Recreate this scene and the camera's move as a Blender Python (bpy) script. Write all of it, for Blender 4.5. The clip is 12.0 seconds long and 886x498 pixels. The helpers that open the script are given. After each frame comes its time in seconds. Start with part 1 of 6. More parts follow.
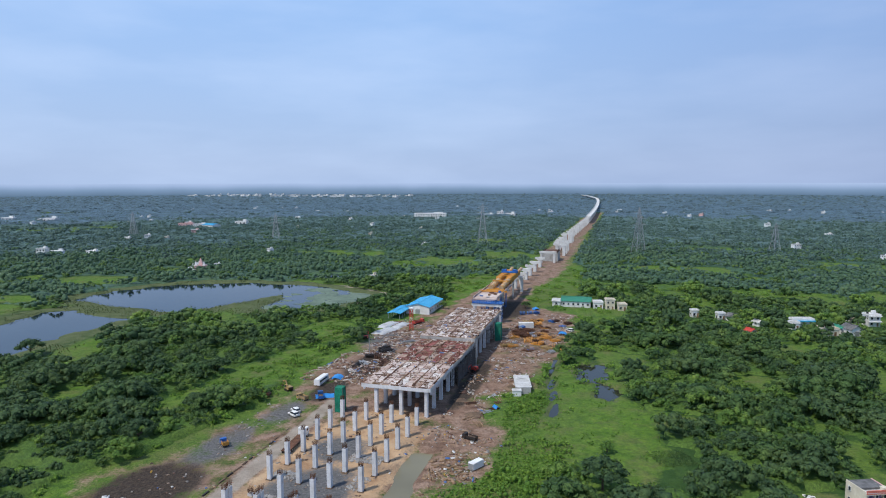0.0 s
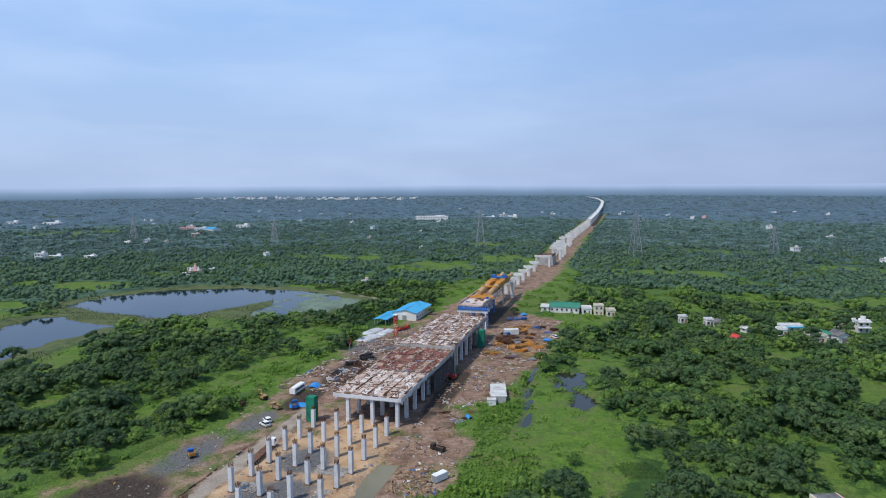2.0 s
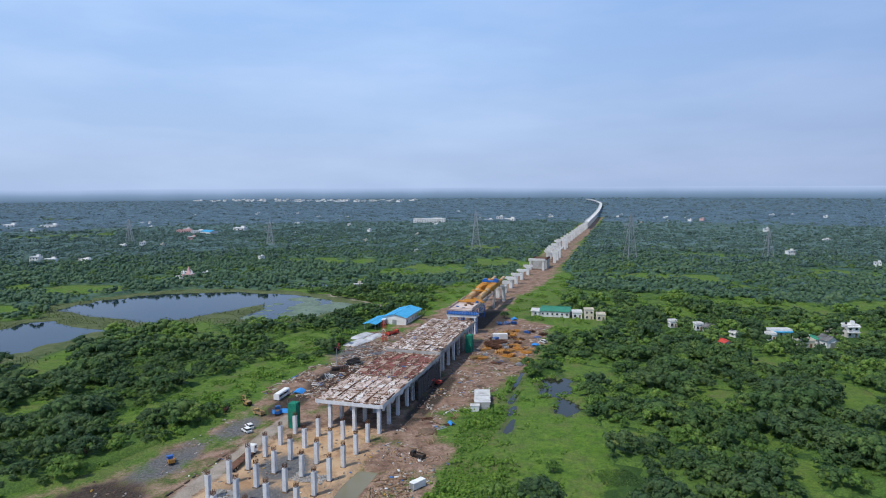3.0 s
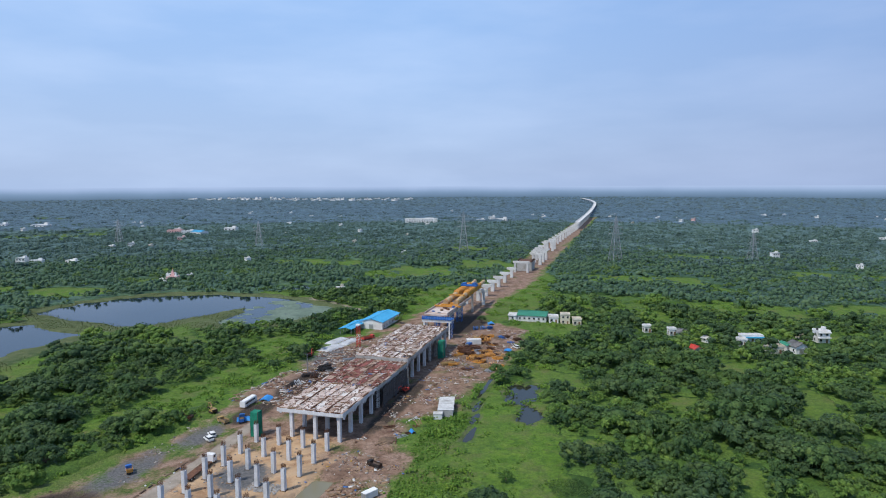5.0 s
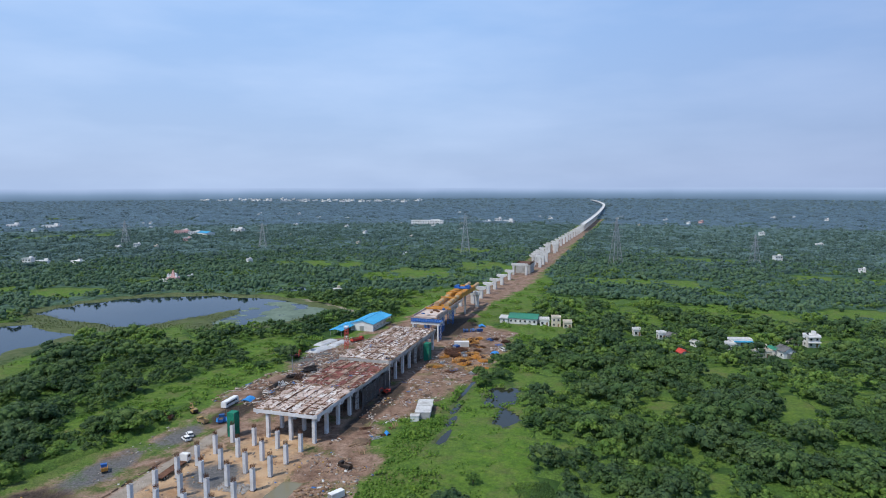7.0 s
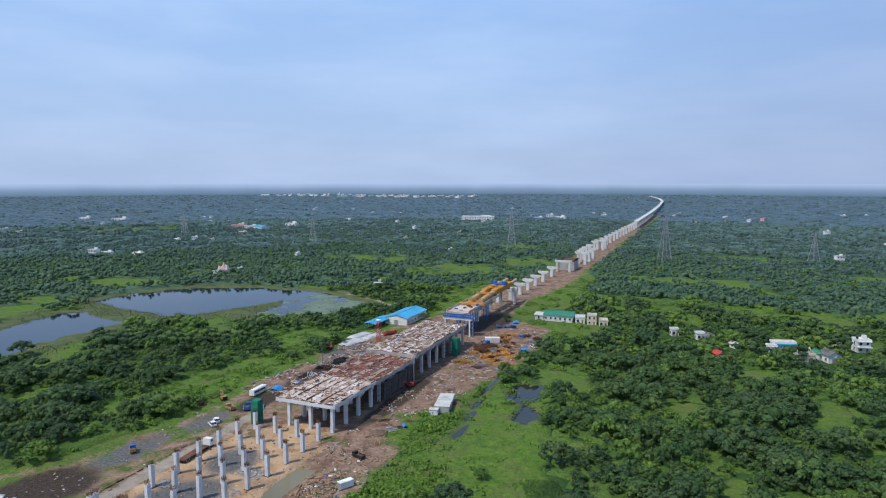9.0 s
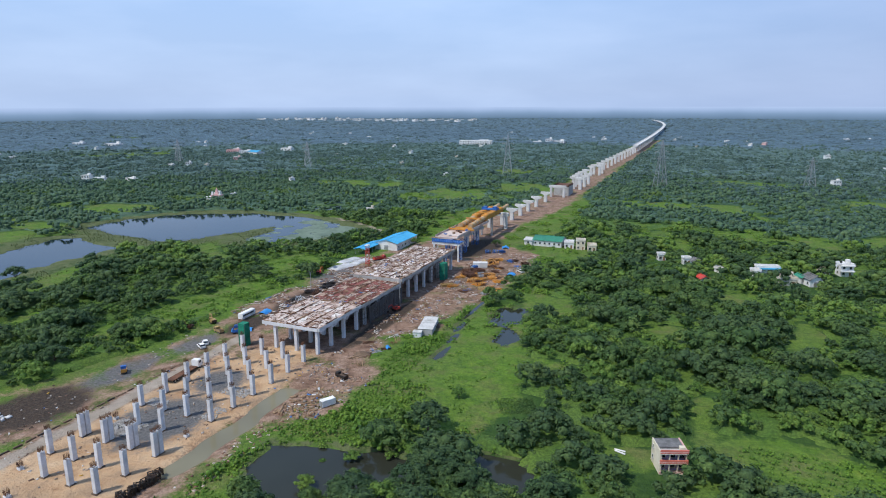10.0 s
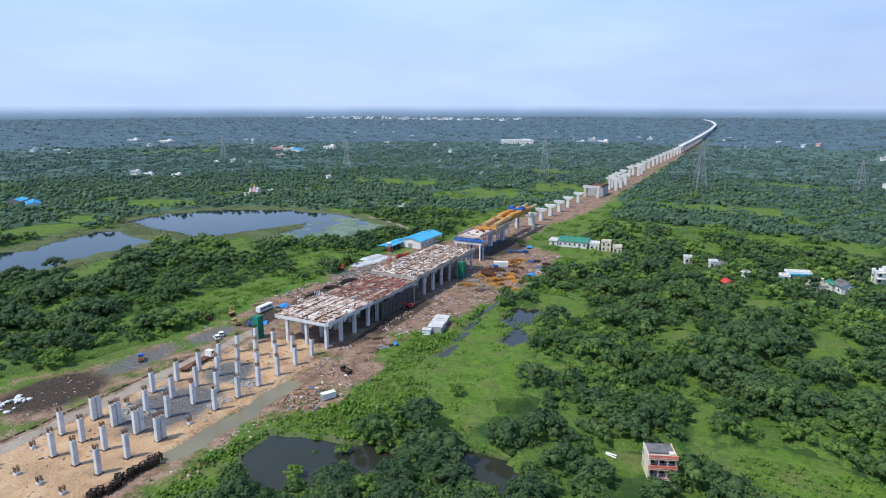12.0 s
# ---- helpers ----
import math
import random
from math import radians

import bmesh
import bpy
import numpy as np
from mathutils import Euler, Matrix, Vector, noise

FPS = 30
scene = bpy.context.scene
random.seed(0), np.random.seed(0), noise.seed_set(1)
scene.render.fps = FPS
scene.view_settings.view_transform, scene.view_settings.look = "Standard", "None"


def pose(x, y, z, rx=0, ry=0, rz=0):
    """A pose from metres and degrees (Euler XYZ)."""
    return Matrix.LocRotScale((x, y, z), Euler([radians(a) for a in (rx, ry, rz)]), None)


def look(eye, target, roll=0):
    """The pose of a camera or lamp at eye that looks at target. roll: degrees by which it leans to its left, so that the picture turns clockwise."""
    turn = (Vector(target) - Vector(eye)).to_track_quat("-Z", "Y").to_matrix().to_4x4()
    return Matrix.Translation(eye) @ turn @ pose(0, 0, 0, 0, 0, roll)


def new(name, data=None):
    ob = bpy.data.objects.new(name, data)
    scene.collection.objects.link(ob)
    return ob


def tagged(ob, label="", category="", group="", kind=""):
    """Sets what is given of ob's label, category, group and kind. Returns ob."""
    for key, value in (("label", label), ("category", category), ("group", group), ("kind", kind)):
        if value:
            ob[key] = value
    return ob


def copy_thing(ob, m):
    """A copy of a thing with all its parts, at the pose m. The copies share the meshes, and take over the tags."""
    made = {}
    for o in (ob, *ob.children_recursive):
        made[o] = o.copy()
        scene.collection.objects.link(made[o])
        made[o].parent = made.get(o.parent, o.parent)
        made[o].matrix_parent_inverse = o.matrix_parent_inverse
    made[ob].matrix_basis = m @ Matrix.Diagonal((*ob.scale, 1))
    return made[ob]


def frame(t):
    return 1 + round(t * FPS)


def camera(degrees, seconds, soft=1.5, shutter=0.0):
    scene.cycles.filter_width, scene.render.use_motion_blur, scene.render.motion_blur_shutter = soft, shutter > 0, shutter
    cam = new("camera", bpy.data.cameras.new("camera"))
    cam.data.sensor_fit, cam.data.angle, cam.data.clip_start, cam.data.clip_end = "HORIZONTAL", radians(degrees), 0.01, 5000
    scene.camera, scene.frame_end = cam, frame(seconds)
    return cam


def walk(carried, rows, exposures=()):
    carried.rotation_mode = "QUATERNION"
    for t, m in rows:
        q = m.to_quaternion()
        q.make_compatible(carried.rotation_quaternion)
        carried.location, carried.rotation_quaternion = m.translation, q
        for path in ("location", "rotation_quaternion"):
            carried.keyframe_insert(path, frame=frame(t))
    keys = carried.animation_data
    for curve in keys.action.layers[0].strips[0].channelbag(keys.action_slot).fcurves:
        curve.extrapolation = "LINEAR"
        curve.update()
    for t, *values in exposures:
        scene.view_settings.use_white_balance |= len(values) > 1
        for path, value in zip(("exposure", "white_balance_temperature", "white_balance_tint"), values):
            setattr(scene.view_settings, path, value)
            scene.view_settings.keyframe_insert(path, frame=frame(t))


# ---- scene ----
import functools

cam = camera(69.7, 12.0, 1.05)
PATH = [
    (0, (-12.860, 9.860, 70.080), (-12.989, 11.805, 69.875), -0.08),
    (0.5, (-10.100, 10.410, 70.520), (-10.237, 12.355, 70.316), -0.14),
    (1, (-7.400, 10.900, 71.000), (-7.544, 12.844, 70.797), -0.18),
    (1.5, (-4.71, 11.328, 71.535), (-4.861, 13.278, 71.333), -0.2),
    (2, (-2.012, 11.733, 72.103), (-2.164, 13.683, 71.903), -0.3),
    (2.5, (0.751, 12.101, 72.707), (0.597, 14.05, 72.509), -0.3),
    (3, (3.52, 12.338, 73.352), (3.367, 14.288, 73.158), -0.3),
    (5, (14.949, 11.841, 77.185), (14.803, 13.791, 76.985), -0.2),
    (5.5, (17.762, 11.618, 77.52), (17.616, 13.569, 77.32), -0.2),
    (6, (20.613, 11.363, 77.728), (20.47, 13.314, 77.53), -0.2),
    (6.5, (23.471, 11.236, 77.902), (23.327, 13.187, 77.703), -0.1),
    (7, (26.417, 11.333, 78.005), (26.235, 13.28, 77.809), -0.1),
    (8.8, (37.162, 11.975, 77.97), (36.806, 13.899, 77.781), 0.0),
    (9, (38.361, 12.071, 77.968), (38.007, 13.993, 77.759), 0.0),
    (9.5, (41.357, 12.413, 77.972), (41.005, 14.314, 77.621), -0.0),
    (10, (44.41, 12.805, 78.032), (44.06, 14.69, 77.596), -0.1),
    (10.5, (47.48, 13.182, 78.092), (47.131, 15.066, 77.654), -0.1),
    (11, (50.567, 13.514, 78.151), (50.218, 15.398, 77.712), -0.1),
    (11.5, (53.546, 13.8, 78.186), (53.142, 15.673, 77.748), -0.1),
    (12, (56.478, 14.151, 78.226), (55.991, 16.004, 77.787), -0.0),
]
walk(cam, [(t, look(e, g, r)) for t, e, g, r in PATH], [(0, 0), (7, 0), (9, -0.02), (9.5, -0.05), (10, 0.12), (10.5, 0.2), (11, 0.28), (12, 0.32)])

# ---- world, sun, exposure ----
SUN_DIR = Vector((-0.408, -0.349, 0.843)).normalized()
scene.view_settings.exposure = 0.0


def build_world():
    w = bpy.data.worlds.new("sky")
    w.use_nodes = True
    scene.world = w
    nt = w.node_tree
    nt.nodes.clear()
    out = nt.nodes.new("ShaderNodeOutputWorld")
    bg = nt.nodes.new("ShaderNodeBackground")
    sky = nt.nodes.new("ShaderNodeTexSky")
    sky.sky_type = "NISHITA"
    sky.sun_disc = False
    sky.sun_elevation = math.asin(SUN_DIR.z)
    sky.sun_rotation = math.atan2(SUN_DIR.x, SUN_DIR.y)
    sky.air_density, sky.dust_density, sky.ozone_density = 1.2, 1.0, 3.0
    coord = nt.nodes.new("ShaderNodeTexCoord")
    sep = nt.nodes.new("ShaderNodeSeparateXYZ")
    nt.links.new(coord.outputs["Generated"], sep.inputs[0])
    # thin humid veil of cloud, streaked along the horizon
    mp = nt.nodes.new("ShaderNodeMapping")
    mp.inputs["Scale"].default_value = (2.2, 2.2, 9.0)
    nz = nt.nodes.new("ShaderNodeTexNoise")
    nz.inputs["Scale"].default_value, nz.inputs["Detail"].default_value = 1.6, 5.0
    nt.links.new(coord.outputs["Generated"], mp.inputs[0])
    nt.links.new(mp.outputs[0], nz.inputs["Vector"])
    rg = nt.nodes.new("ShaderNodeMapRange")
    rg.inputs["From Min"].default_value, rg.inputs["From Max"].default_value = 0.42, 0.72
    rg.inputs["To Min"].default_value, rg.inputs["To Max"].default_value = 0.0, 0.30
    nt.links.new(nz.outputs[0], rg.inputs["Value"])
    veil = nt.nodes.new("ShaderNodeMix")
    veil.data_type = "RGBA"
    veil.inputs["B"].default_value = (6.2, 7.6, 10.4, 1)
    nt.links.new(rg.outputs[0], veil.inputs["Factor"])
    # humid air: the low sky is a pale even blue
    low = nt.nodes.new("ShaderNodeMapRange")
    low.inputs["From Min"].default_value, low.inputs["From Max"].default_value = 0.0, 1.0
    low.inputs["To Min"].default_value, low.inputs["To Max"].default_value = 0.95, 0.15
    nt.links.new(sep.outputs["Z"], low.inputs["Value"])
    hz = nt.nodes.new("ShaderNodeMix")
    hz.data_type = "RGBA"
    up = nt.nodes.new("ShaderNodeMapRange")
    up.inputs["From Min"].default_value, up.inputs["From Max"].default_value = 0.02, 0.36
    nt.links.new(sep.outputs["Z"], up.inputs["Value"])
    tone = nt.nodes.new("ShaderNodeMix")
    tone.data_type = "RGBA"
    tone.inputs["A"].default_value, tone.inputs["B"].default_value = SKY_LOW, SKY_HIGH
    nt.links.new(up.outputs[0], tone.inputs["Factor"])
    nt.links.new(tone.outputs["Result"], hz.inputs["B"])
    nt.links.new(low.outputs[0], hz.inputs["Factor"])
    nt.links.new(sky.outputs[0], hz.inputs["A"])
    nt.links.new(hz.outputs["Result"], veil.inputs["A"])
    # clearer blue away from the sun, brighter on its side
    side = nt.nodes.new("ShaderNodeMapRange")
    side.inputs["From Min"].default_value, side.inputs["From Max"].default_value = -0.1, 0.6
    nt.links.new(sep.outputs["X"], side.inputs["Value"])
    tint = nt.nodes.new("ShaderNodeMix")
    tint.data_type = "RGBA"
    tint.inputs["A"].default_value, tint.inputs["B"].default_value = (1.05, 1.06, 1.05, 1), (0.80, 0.81, 0.86, 1)
    nt.links.new(side.outputs[0], tint.inputs["Factor"])
    dome_light = nt.nodes.new("ShaderNodeMix")
    dome_light.data_type, dome_light.blend_type = "RGBA", "MULTIPLY"
    dome_light.inputs["Factor"].default_value = 1.0
    nt.links.new(veil.outputs["Result"], dome_light.inputs["A"])
    nt.links.new(tint.outputs["Result"], dome_light.inputs["B"])
    nt.links.new(dome_light.outputs["Result"], bg.inputs["Color"])
    bg.inputs["Strength"].default_value = 0.1
    nt.links.new(bg.outputs[0], out.inputs[0])
    sun = bpy.data.lights.new("sun", "SUN")
    sun.energy, sun.angle, sun.color = 3.2, radians(0.6), (1.0, 0.95, 0.86)
    ob = new("sun", sun)
    ob.matrix_world = look(SUN_DIR * 200, (0, 0, 0))


SKY_LOW = (4.05, 5.3, 7.95, 1)
SKY_HIGH = (3.6, 6.2, 11.2, 1)
build_world()

# ---- plan: station axis; local x = across (v), local y = along (u) ----
AXIS = 11.9
ST = pose(-69.9, 127.4, 0, 0, 0, -AXIS)
CA, SA = math.cos(radians(AXIS)), math.sin(radians(AXIS))
rng = np.random.default_rng(7)


def at(u, v, z=0.0, turn=0.0):
    return ST @ pose(v, u, z, 0, 0, turn)


# ---- materials ----
def nodes_of(name):
    m = bpy.data.materials.new(name)
    m.use_nodes = True
    nt = m.node_tree
    return m, nt, nt.nodes["Principled BSDF"]


def noise_node(nt, vec, scale, detail=4.0, rough=0.55):
    n = nt.nodes.new("ShaderNodeTexNoise")
    n.inputs["Scale"].default_value, n.inputs["Detail"].default_value = scale, detail
    n.inputs["Roughness"].default_value = rough
    nt.links.new(vec, n.inputs["Vector"])
    return n.outputs[0]


def ramp_node(nt, fac, stops):
    r = nt.nodes.new("ShaderNodeValToRGB")
    e = r.color_ramp.elements
    while len(e) < len(stops):
        e.new(0.5)
    for el, (p, c) in zip(e, stops):
        el.position, el.color = p, (*c, 1)
    nt.links.new(fac, r.inputs[0])
    return r.outputs[0]


def mix_node(nt, fac, a, b, blend="MIX"):
    n = nt.nodes.new("ShaderNodeMix")
    n.data_type, n.blend_type = "RGBA", blend
    for sock, val in ((n.inputs["Factor"], fac), (n.inputs["A"], a), (n.inputs["B"], b)):
        if isinstance(val, (int, float)):
            sock.default_value = val
        elif isinstance(val, tuple):
            sock.default_value = (*val, 1)
        else:
            nt.links.new(val, sock)
    return n.outputs["Result"]


def math_node(nt, op, a, b=0.0, clamp=False):
    n = nt.nodes.new("ShaderNodeMath")
    n.operation, n.use_clamp = op, clamp
    for i, val in enumerate((a, b)):
        if isinstance(val, (int, float)):
            n.inputs[i].default_value = val
        else:
            nt.links.new(val, n.inputs[i])
    return n.outputs[0]


def bump_node(nt, bsdf, height, strength, dist):
    b = nt.nodes.new("ShaderNodeBump")
    b.inputs["Strength"].default_value, b.inputs["Distance"].default_value = strength, dist
    nt.links.new(height, b.inputs["Height"])
    nt.links.new(b.outputs[0], bsdf.inputs["Normal"])


def position(nt):
    return nt.nodes.new("ShaderNodeNewGeometry").outputs["Position"]


def surface(name, c1, c2, c3=None, big=0.15, fine=2.5, rough=0.8, metal=0.0, bump=0.3, dist=0.03, vary=0.0, spec=0.3):
    """A weathered surface: two colours in fine grain, a third in large stains."""
    m, nt, b = nodes_of(name)
    p = position(nt)
    f, g = noise_node(nt, p, fine, 6.0), noise_node(nt, p, big, 4.0)
    col = ramp_node(nt, f, ((0.3, c1), (0.7, c2)))
    if c3:
        col = mix_node(nt, ramp_node(nt, g, ((0.45, (0, 0, 0)), (0.68, (1, 1, 1)))), col, c3)
    if vary:
        o = nt.nodes.new("ShaderNodeObjectInfo").outputs["Random"]
        v = ramp_node(nt, o, ((0.0, (1 - vary,) * 3), (1.0, (1 + vary,) * 3)))
        col = mix_node(nt, 1.0, col, v, "MULTIPLY")
    nt.links.new(col, b.inputs["Base Color"])
    b.inputs["Roughness"].default_value, b.inputs["Metallic"].default_value = rough, metal
    b.inputs["Specular IOR Level"].default_value = spec
    bump_node(nt, b, f, bump, dist)
    return m


def foliage(name, dark, mid, light, patch=0.13, thin=0.3, haze_sheen=0.02, speckle=0.85, grit=1.5):
    m, nt, b = nodes_of(name)
    g = nt.nodes.new("ShaderNodeNewGeometry")
    o = nt.nodes.new("ShaderNodeObjectInfo").outputs["Random"]
    big = noise_node(nt, g.outputs["Position"], patch, 3.0)
    s = math_node(nt, "ADD", math_node(nt, "MULTIPLY", g.outputs["Random Per Island"], 0.22), math_node(nt, "MULTIPLY", big, 0.90))
    s = math_node(nt, "ADD", s, math_node(nt, "MULTIPLY", o, 0.15))
    col = ramp_node(nt, math_node(nt, "MULTIPLY", s, 0.85), ((0.33, dark), (0.52, mid), (0.74, light)))
    grain = noise_node(nt, g.outputs["Position"], grit, 5.0, 0.7)
    col = mix_node(nt, speckle, col, ramp_node(nt, grain, ((0.34, (0.62, 0.66, 0.66)), (0.50, (1.2, 1.2, 1.2)), (0.68, (2.0, 1.9, 1.65)))), "MULTIPLY")
    nt.links.new(col, b.inputs["Base Color"])
    bump_node(nt, b, grain, speckle * 0.8, 0.8 / grit)
    b.inputs["Roughness"].default_value, b.inputs["Specular IOR Level"].default_value = 0.6, 0.2
    # bluish sheen on leaves seen edge-on, imitating haze over distant woods
    nt.links.new(math_node(nt, "MULTIPLY", ramp_node(nt, grain, ((0.36, (0.35, 0.35, 0.35)), (0.64, (1, 1, 1)))), haze_sheen), b.inputs["Sheen Weight"])
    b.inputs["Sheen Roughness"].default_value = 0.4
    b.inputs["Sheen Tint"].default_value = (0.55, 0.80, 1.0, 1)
    tr = nt.nodes.new("ShaderNodeBsdfTranslucent")
    nt.links.new(col, tr.inputs["Color"])
    mx = nt.nodes.new("ShaderNodeMixShader")
    mx.inputs[0].default_value = thin
    nt.links.new(b.outputs[0], mx.inputs[1])
    nt.links.new(tr.outputs[0], mx.inputs[2])
    nt.links.new(mx.outputs[0], nt.nodes["Material Output"].inputs[0])
    return m


def scatter_colours(name, stops, rough=0.7):
    """Each loose piece its own colour."""
    m, nt, b = nodes_of(name)
    g = nt.nodes.new("ShaderNodeNewGeometry")
    f = noise_node(nt, g.outputs["Position"], 3.0)
    col = ramp_node(nt, g.outputs["Random Per Island"], stops)
    nt.nodes[-1].color_ramp.interpolation = "CONSTANT"
    col = mix_node(nt, 0.35, col, ramp_node(nt, f, ((0.3, (0.3, 0.27, 0.24)), (0.7, (1, 1, 1)))), "MULTIPLY")
    nt.links.new(col, b.inputs["Base Color"])
    b.inputs["Roughness"].default_value = rough
    return m


CONCRETE = surface("column_concrete", (0.56, 0.57, 0.59), (0.68, 0.69, 0.71), (0.50, 0.50, 0.50), 0.4, 2.0, 0.75, vary=0.06)
CONCRETE_GREY = surface("grey_concrete", (0.34, 0.34, 0.33), (0.46, 0.45, 0.44), (0.28, 0.27, 0.25), 0.25, 1.6, 0.85)
PALE = surface("pale_concrete", (0.55, 0.55, 0.54), (0.70, 0.70, 0.69), (0.50, 0.49, 0.47), 0.1, 0.8, 0.8)
SLAB = surface("wet_slab", (0.47, 0.38, 0.33), (0.63, 0.54, 0.49), (0.37, 0.25, 0.20), 0.16, 0.7, 0.85, vary=0.06)
SLAB_RED = surface("rebar_slab", (0.17, 0.050, 0.040), (0.29, 0.115, 0.095), (0.11, 0.045, 0.035), 0.3, 1.2, 0.9, vary=0.15)
RUST = surface("rusty_steel", (0.10, 0.045, 0.025), (0.20, 0.10, 0.06), (0.06, 0.03, 0.02), 0.6, 4.0, 0.8, 0.3, vary=0.2)
DARK_STEEL = surface("dark_steel", (0.03, 0.03, 0.03), (0.07, 0.06, 0.055), (0.09, 0.05, 0.03), 0.6, 4.0, 0.6, 0.5)
TIMBER = surface("old_timber", (0.20, 0.12, 0.07), (0.34, 0.24, 0.15), (0.14, 0.08, 0.05), 0.5, 3.0, 0.9, vary=0.25)
SCAFFOLD = surface("scaffold_tube", (0.16, 0.16, 0.16), (0.28, 0.27, 0.25), (0.14, 0.10, 0.08), 0.5, 4.0, 0.6, 0.6)
DUSTY = surface("dusty_yellow", (0.34, 0.22, 0.08), (0.46, 0.31, 0.12), (0.26, 0.19, 0.12), 0.5, 2.0, 0.8)
YELLOW = surface("yellow_paint", (0.52, 0.22, 0.03), (0.62, 0.29, 0.05), (0.38, 0.20, 0.06), 0.3, 2.0, 0.5)
BLUE = surface("blue_paint", (0.02, 0.10, 0.36), (0.04, 0.16, 0.46), (0.03, 0.10, 0.26), 0.3, 2.0, 0.5, vary=0.15)
BLUE_SHEET = surface("blue_tarpaulin", (0.02, 0.20, 0.55), (0.05, 0.30, 0.68), (0.03, 0.18, 0.45), 0.3, 1.0, 0.5)
BLUE_ROOF = surface("blue_roof_sheet", (0.05, 0.36, 0.62), (0.09, 0.44, 0.70), (0.05, 0.33, 0.56), 0.1, 0.6, 0.45)
GREEN_ROOF = surface("green_roof_sheet", (0.03, 0.20, 0.12), (0.05, 0.27, 0.17), (0.04, 0.18, 0.12), 0.1, 0.6, 0.5)
GREEN_NET = surface("green_net", (0.01, 0.16, 0.10), (0.02, 0.24, 0.15), (0.01, 0.12, 0.08), 0.4, 2.0, 0.9)
WHITE = surface("white_paint", (0.70, 0.70, 0.69), (0.80, 0.80, 0.79), (0.62, 0.60, 0.57), 0.2, 1.5, 0.7)
CREAM = surface("cream_plaster", (0.62, 0.55, 0.42), (0.72, 0.66, 0.54), (0.52, 0.46, 0.36), 0.2, 1.5, 0.8)
PINK = surface("coral_paint", (0.66, 0.17, 0.12), (0.74, 0.23, 0.17), (0.55, 0.16, 0.12), 0.3, 1.5, 0.7)
LILAC = surface("lilac_plaster", (0.34, 0.28, 0.50), (0.42, 0.36, 0.58), (0.28, 0.24, 0.40), 0.3, 1.5, 0.8)
ROSE = surface("rose_plaster", (0.62, 0.36, 0.34), (0.72, 0.48, 0.45), (0.55, 0.34, 0.32), 0.3, 1.5, 0.8)
ROOF_GREY = surface("weathered_roof", (0.12, 0.12, 0.12), (0.20, 0.20, 0.20), (0.08, 0.08, 0.08), 0.3, 1.6, 0.9)
ROOF_PALE = surface("fibre_cement_roof", (0.46, 0.46, 0.45), (0.62, 0.62, 0.61), (0.36, 0.35, 0.33), 0.3, 1.4, 0.85)
TARP = surface("white_tarpaulin", (0.42, 0.43, 0.45), (0.58, 0.59, 0.60), (0.36, 0.35, 0.34), 0.3, 0.8, 0.5, bump=0.6, dist=0.2)
RED = surface("red_paint", (0.50, 0.05, 0.04), (0.60, 0.09, 0.06), (0.40, 0.06, 0.05), 0.3, 2.0, 0.5)
GALV = surface("galvanised_steel", (0.38, 0.39, 0.40), (0.50, 0.51, 0.52), (0.34, 0.34, 0.34), 0.1, 1.0, 0.55, 0.6)
RUBBER = surface("tyre_rubber", (0.02, 0.02, 0.02), (0.04, 0.04, 0.04), None, 0.3, 4.0, 0.9)
BARK = surface("bark", (0.09, 0.065, 0.045), (0.16, 0.12, 0.085), (0.07, 0.05, 0.035), 0.6, 3.0, 0.95)
BOULDER = surface("broken_rock", (0.30, 0.29, 0.28), (0.46, 0.45, 0.43), (0.24, 0.22, 0.20), 0.5, 2.0, 0.9)
SPOIL = surface("earth_spoil", (0.10, 0.07, 0.05), (0.22, 0.15, 0.10), (0.07, 0.05, 0.04), 0.3, 1.2, 0.95, bump=0.8, dist=0.2)
LEAF = foliage("tree_leaves", (0.034, 0.075, 0.026), (0.066, 0.124, 0.039), (0.128, 0.196, 0.054))
LEAF_DARK = foliage("mango_leaves", (0.028, 0.061, 0.028), (0.050, 0.095, 0.039), (0.086, 0.138, 0.048))
LEAF_YOUNG = foliage("young_leaves", (0.060, 0.128, 0.028), (0.098, 0.182, 0.038), (0.160, 0.240, 0.050))
LEAF_LOW = foliage("undergrowth_leaves", (0.038, 0.090, 0.020), (0.068, 0.138, 0.028), (0.108, 0.180, 0.036), 0.09)
# air haze is mixed into the next three leaf colours, bluer with distance
LEAF_FAR = foliage("haze_tinted_woodland_leaves", (0.042, 0.088, 0.048), (0.066, 0.124, 0.066), (0.105, 0.168, 0.080), 0.06, 0.2, 0.22, 0.6, 0.35)
LEAF_MIDFAR = foliage("haze_tinted_midfar_leaves", (0.046, 0.086, 0.070), (0.066, 0.116, 0.092), (0.092, 0.146, 0.108), 0.03, 0.2, 0.42, 0.7, 0.14)
LEAF_HORIZON = foliage("haze_tinted_horizon_leaves", (0.046, 0.078, 0.084), (0.062, 0.098, 0.106), (0.084, 0.124, 0.126), 0.015, 0.2, 0.70, 0.8, 0.08)
LEAF_REED = foliage("reed_blades", (0.085, 0.120, 0.040), (0.120, 0.155, 0.058), (0.165, 0.190, 0.080), speckle=0.3)
BUFF = surface("faded_buff_paint", (0.46, 0.32, 0.17), (0.58, 0.42, 0.24), (0.36, 0.24, 0.14), 0.3, 2.0, 0.6)
LEAF_BUSH = foliage("bush_leaves", (0.070, 0.150, 0.024), (0.110, 0.215, 0.034), (0.180, 0.285, 0.046), speckle=0.5)
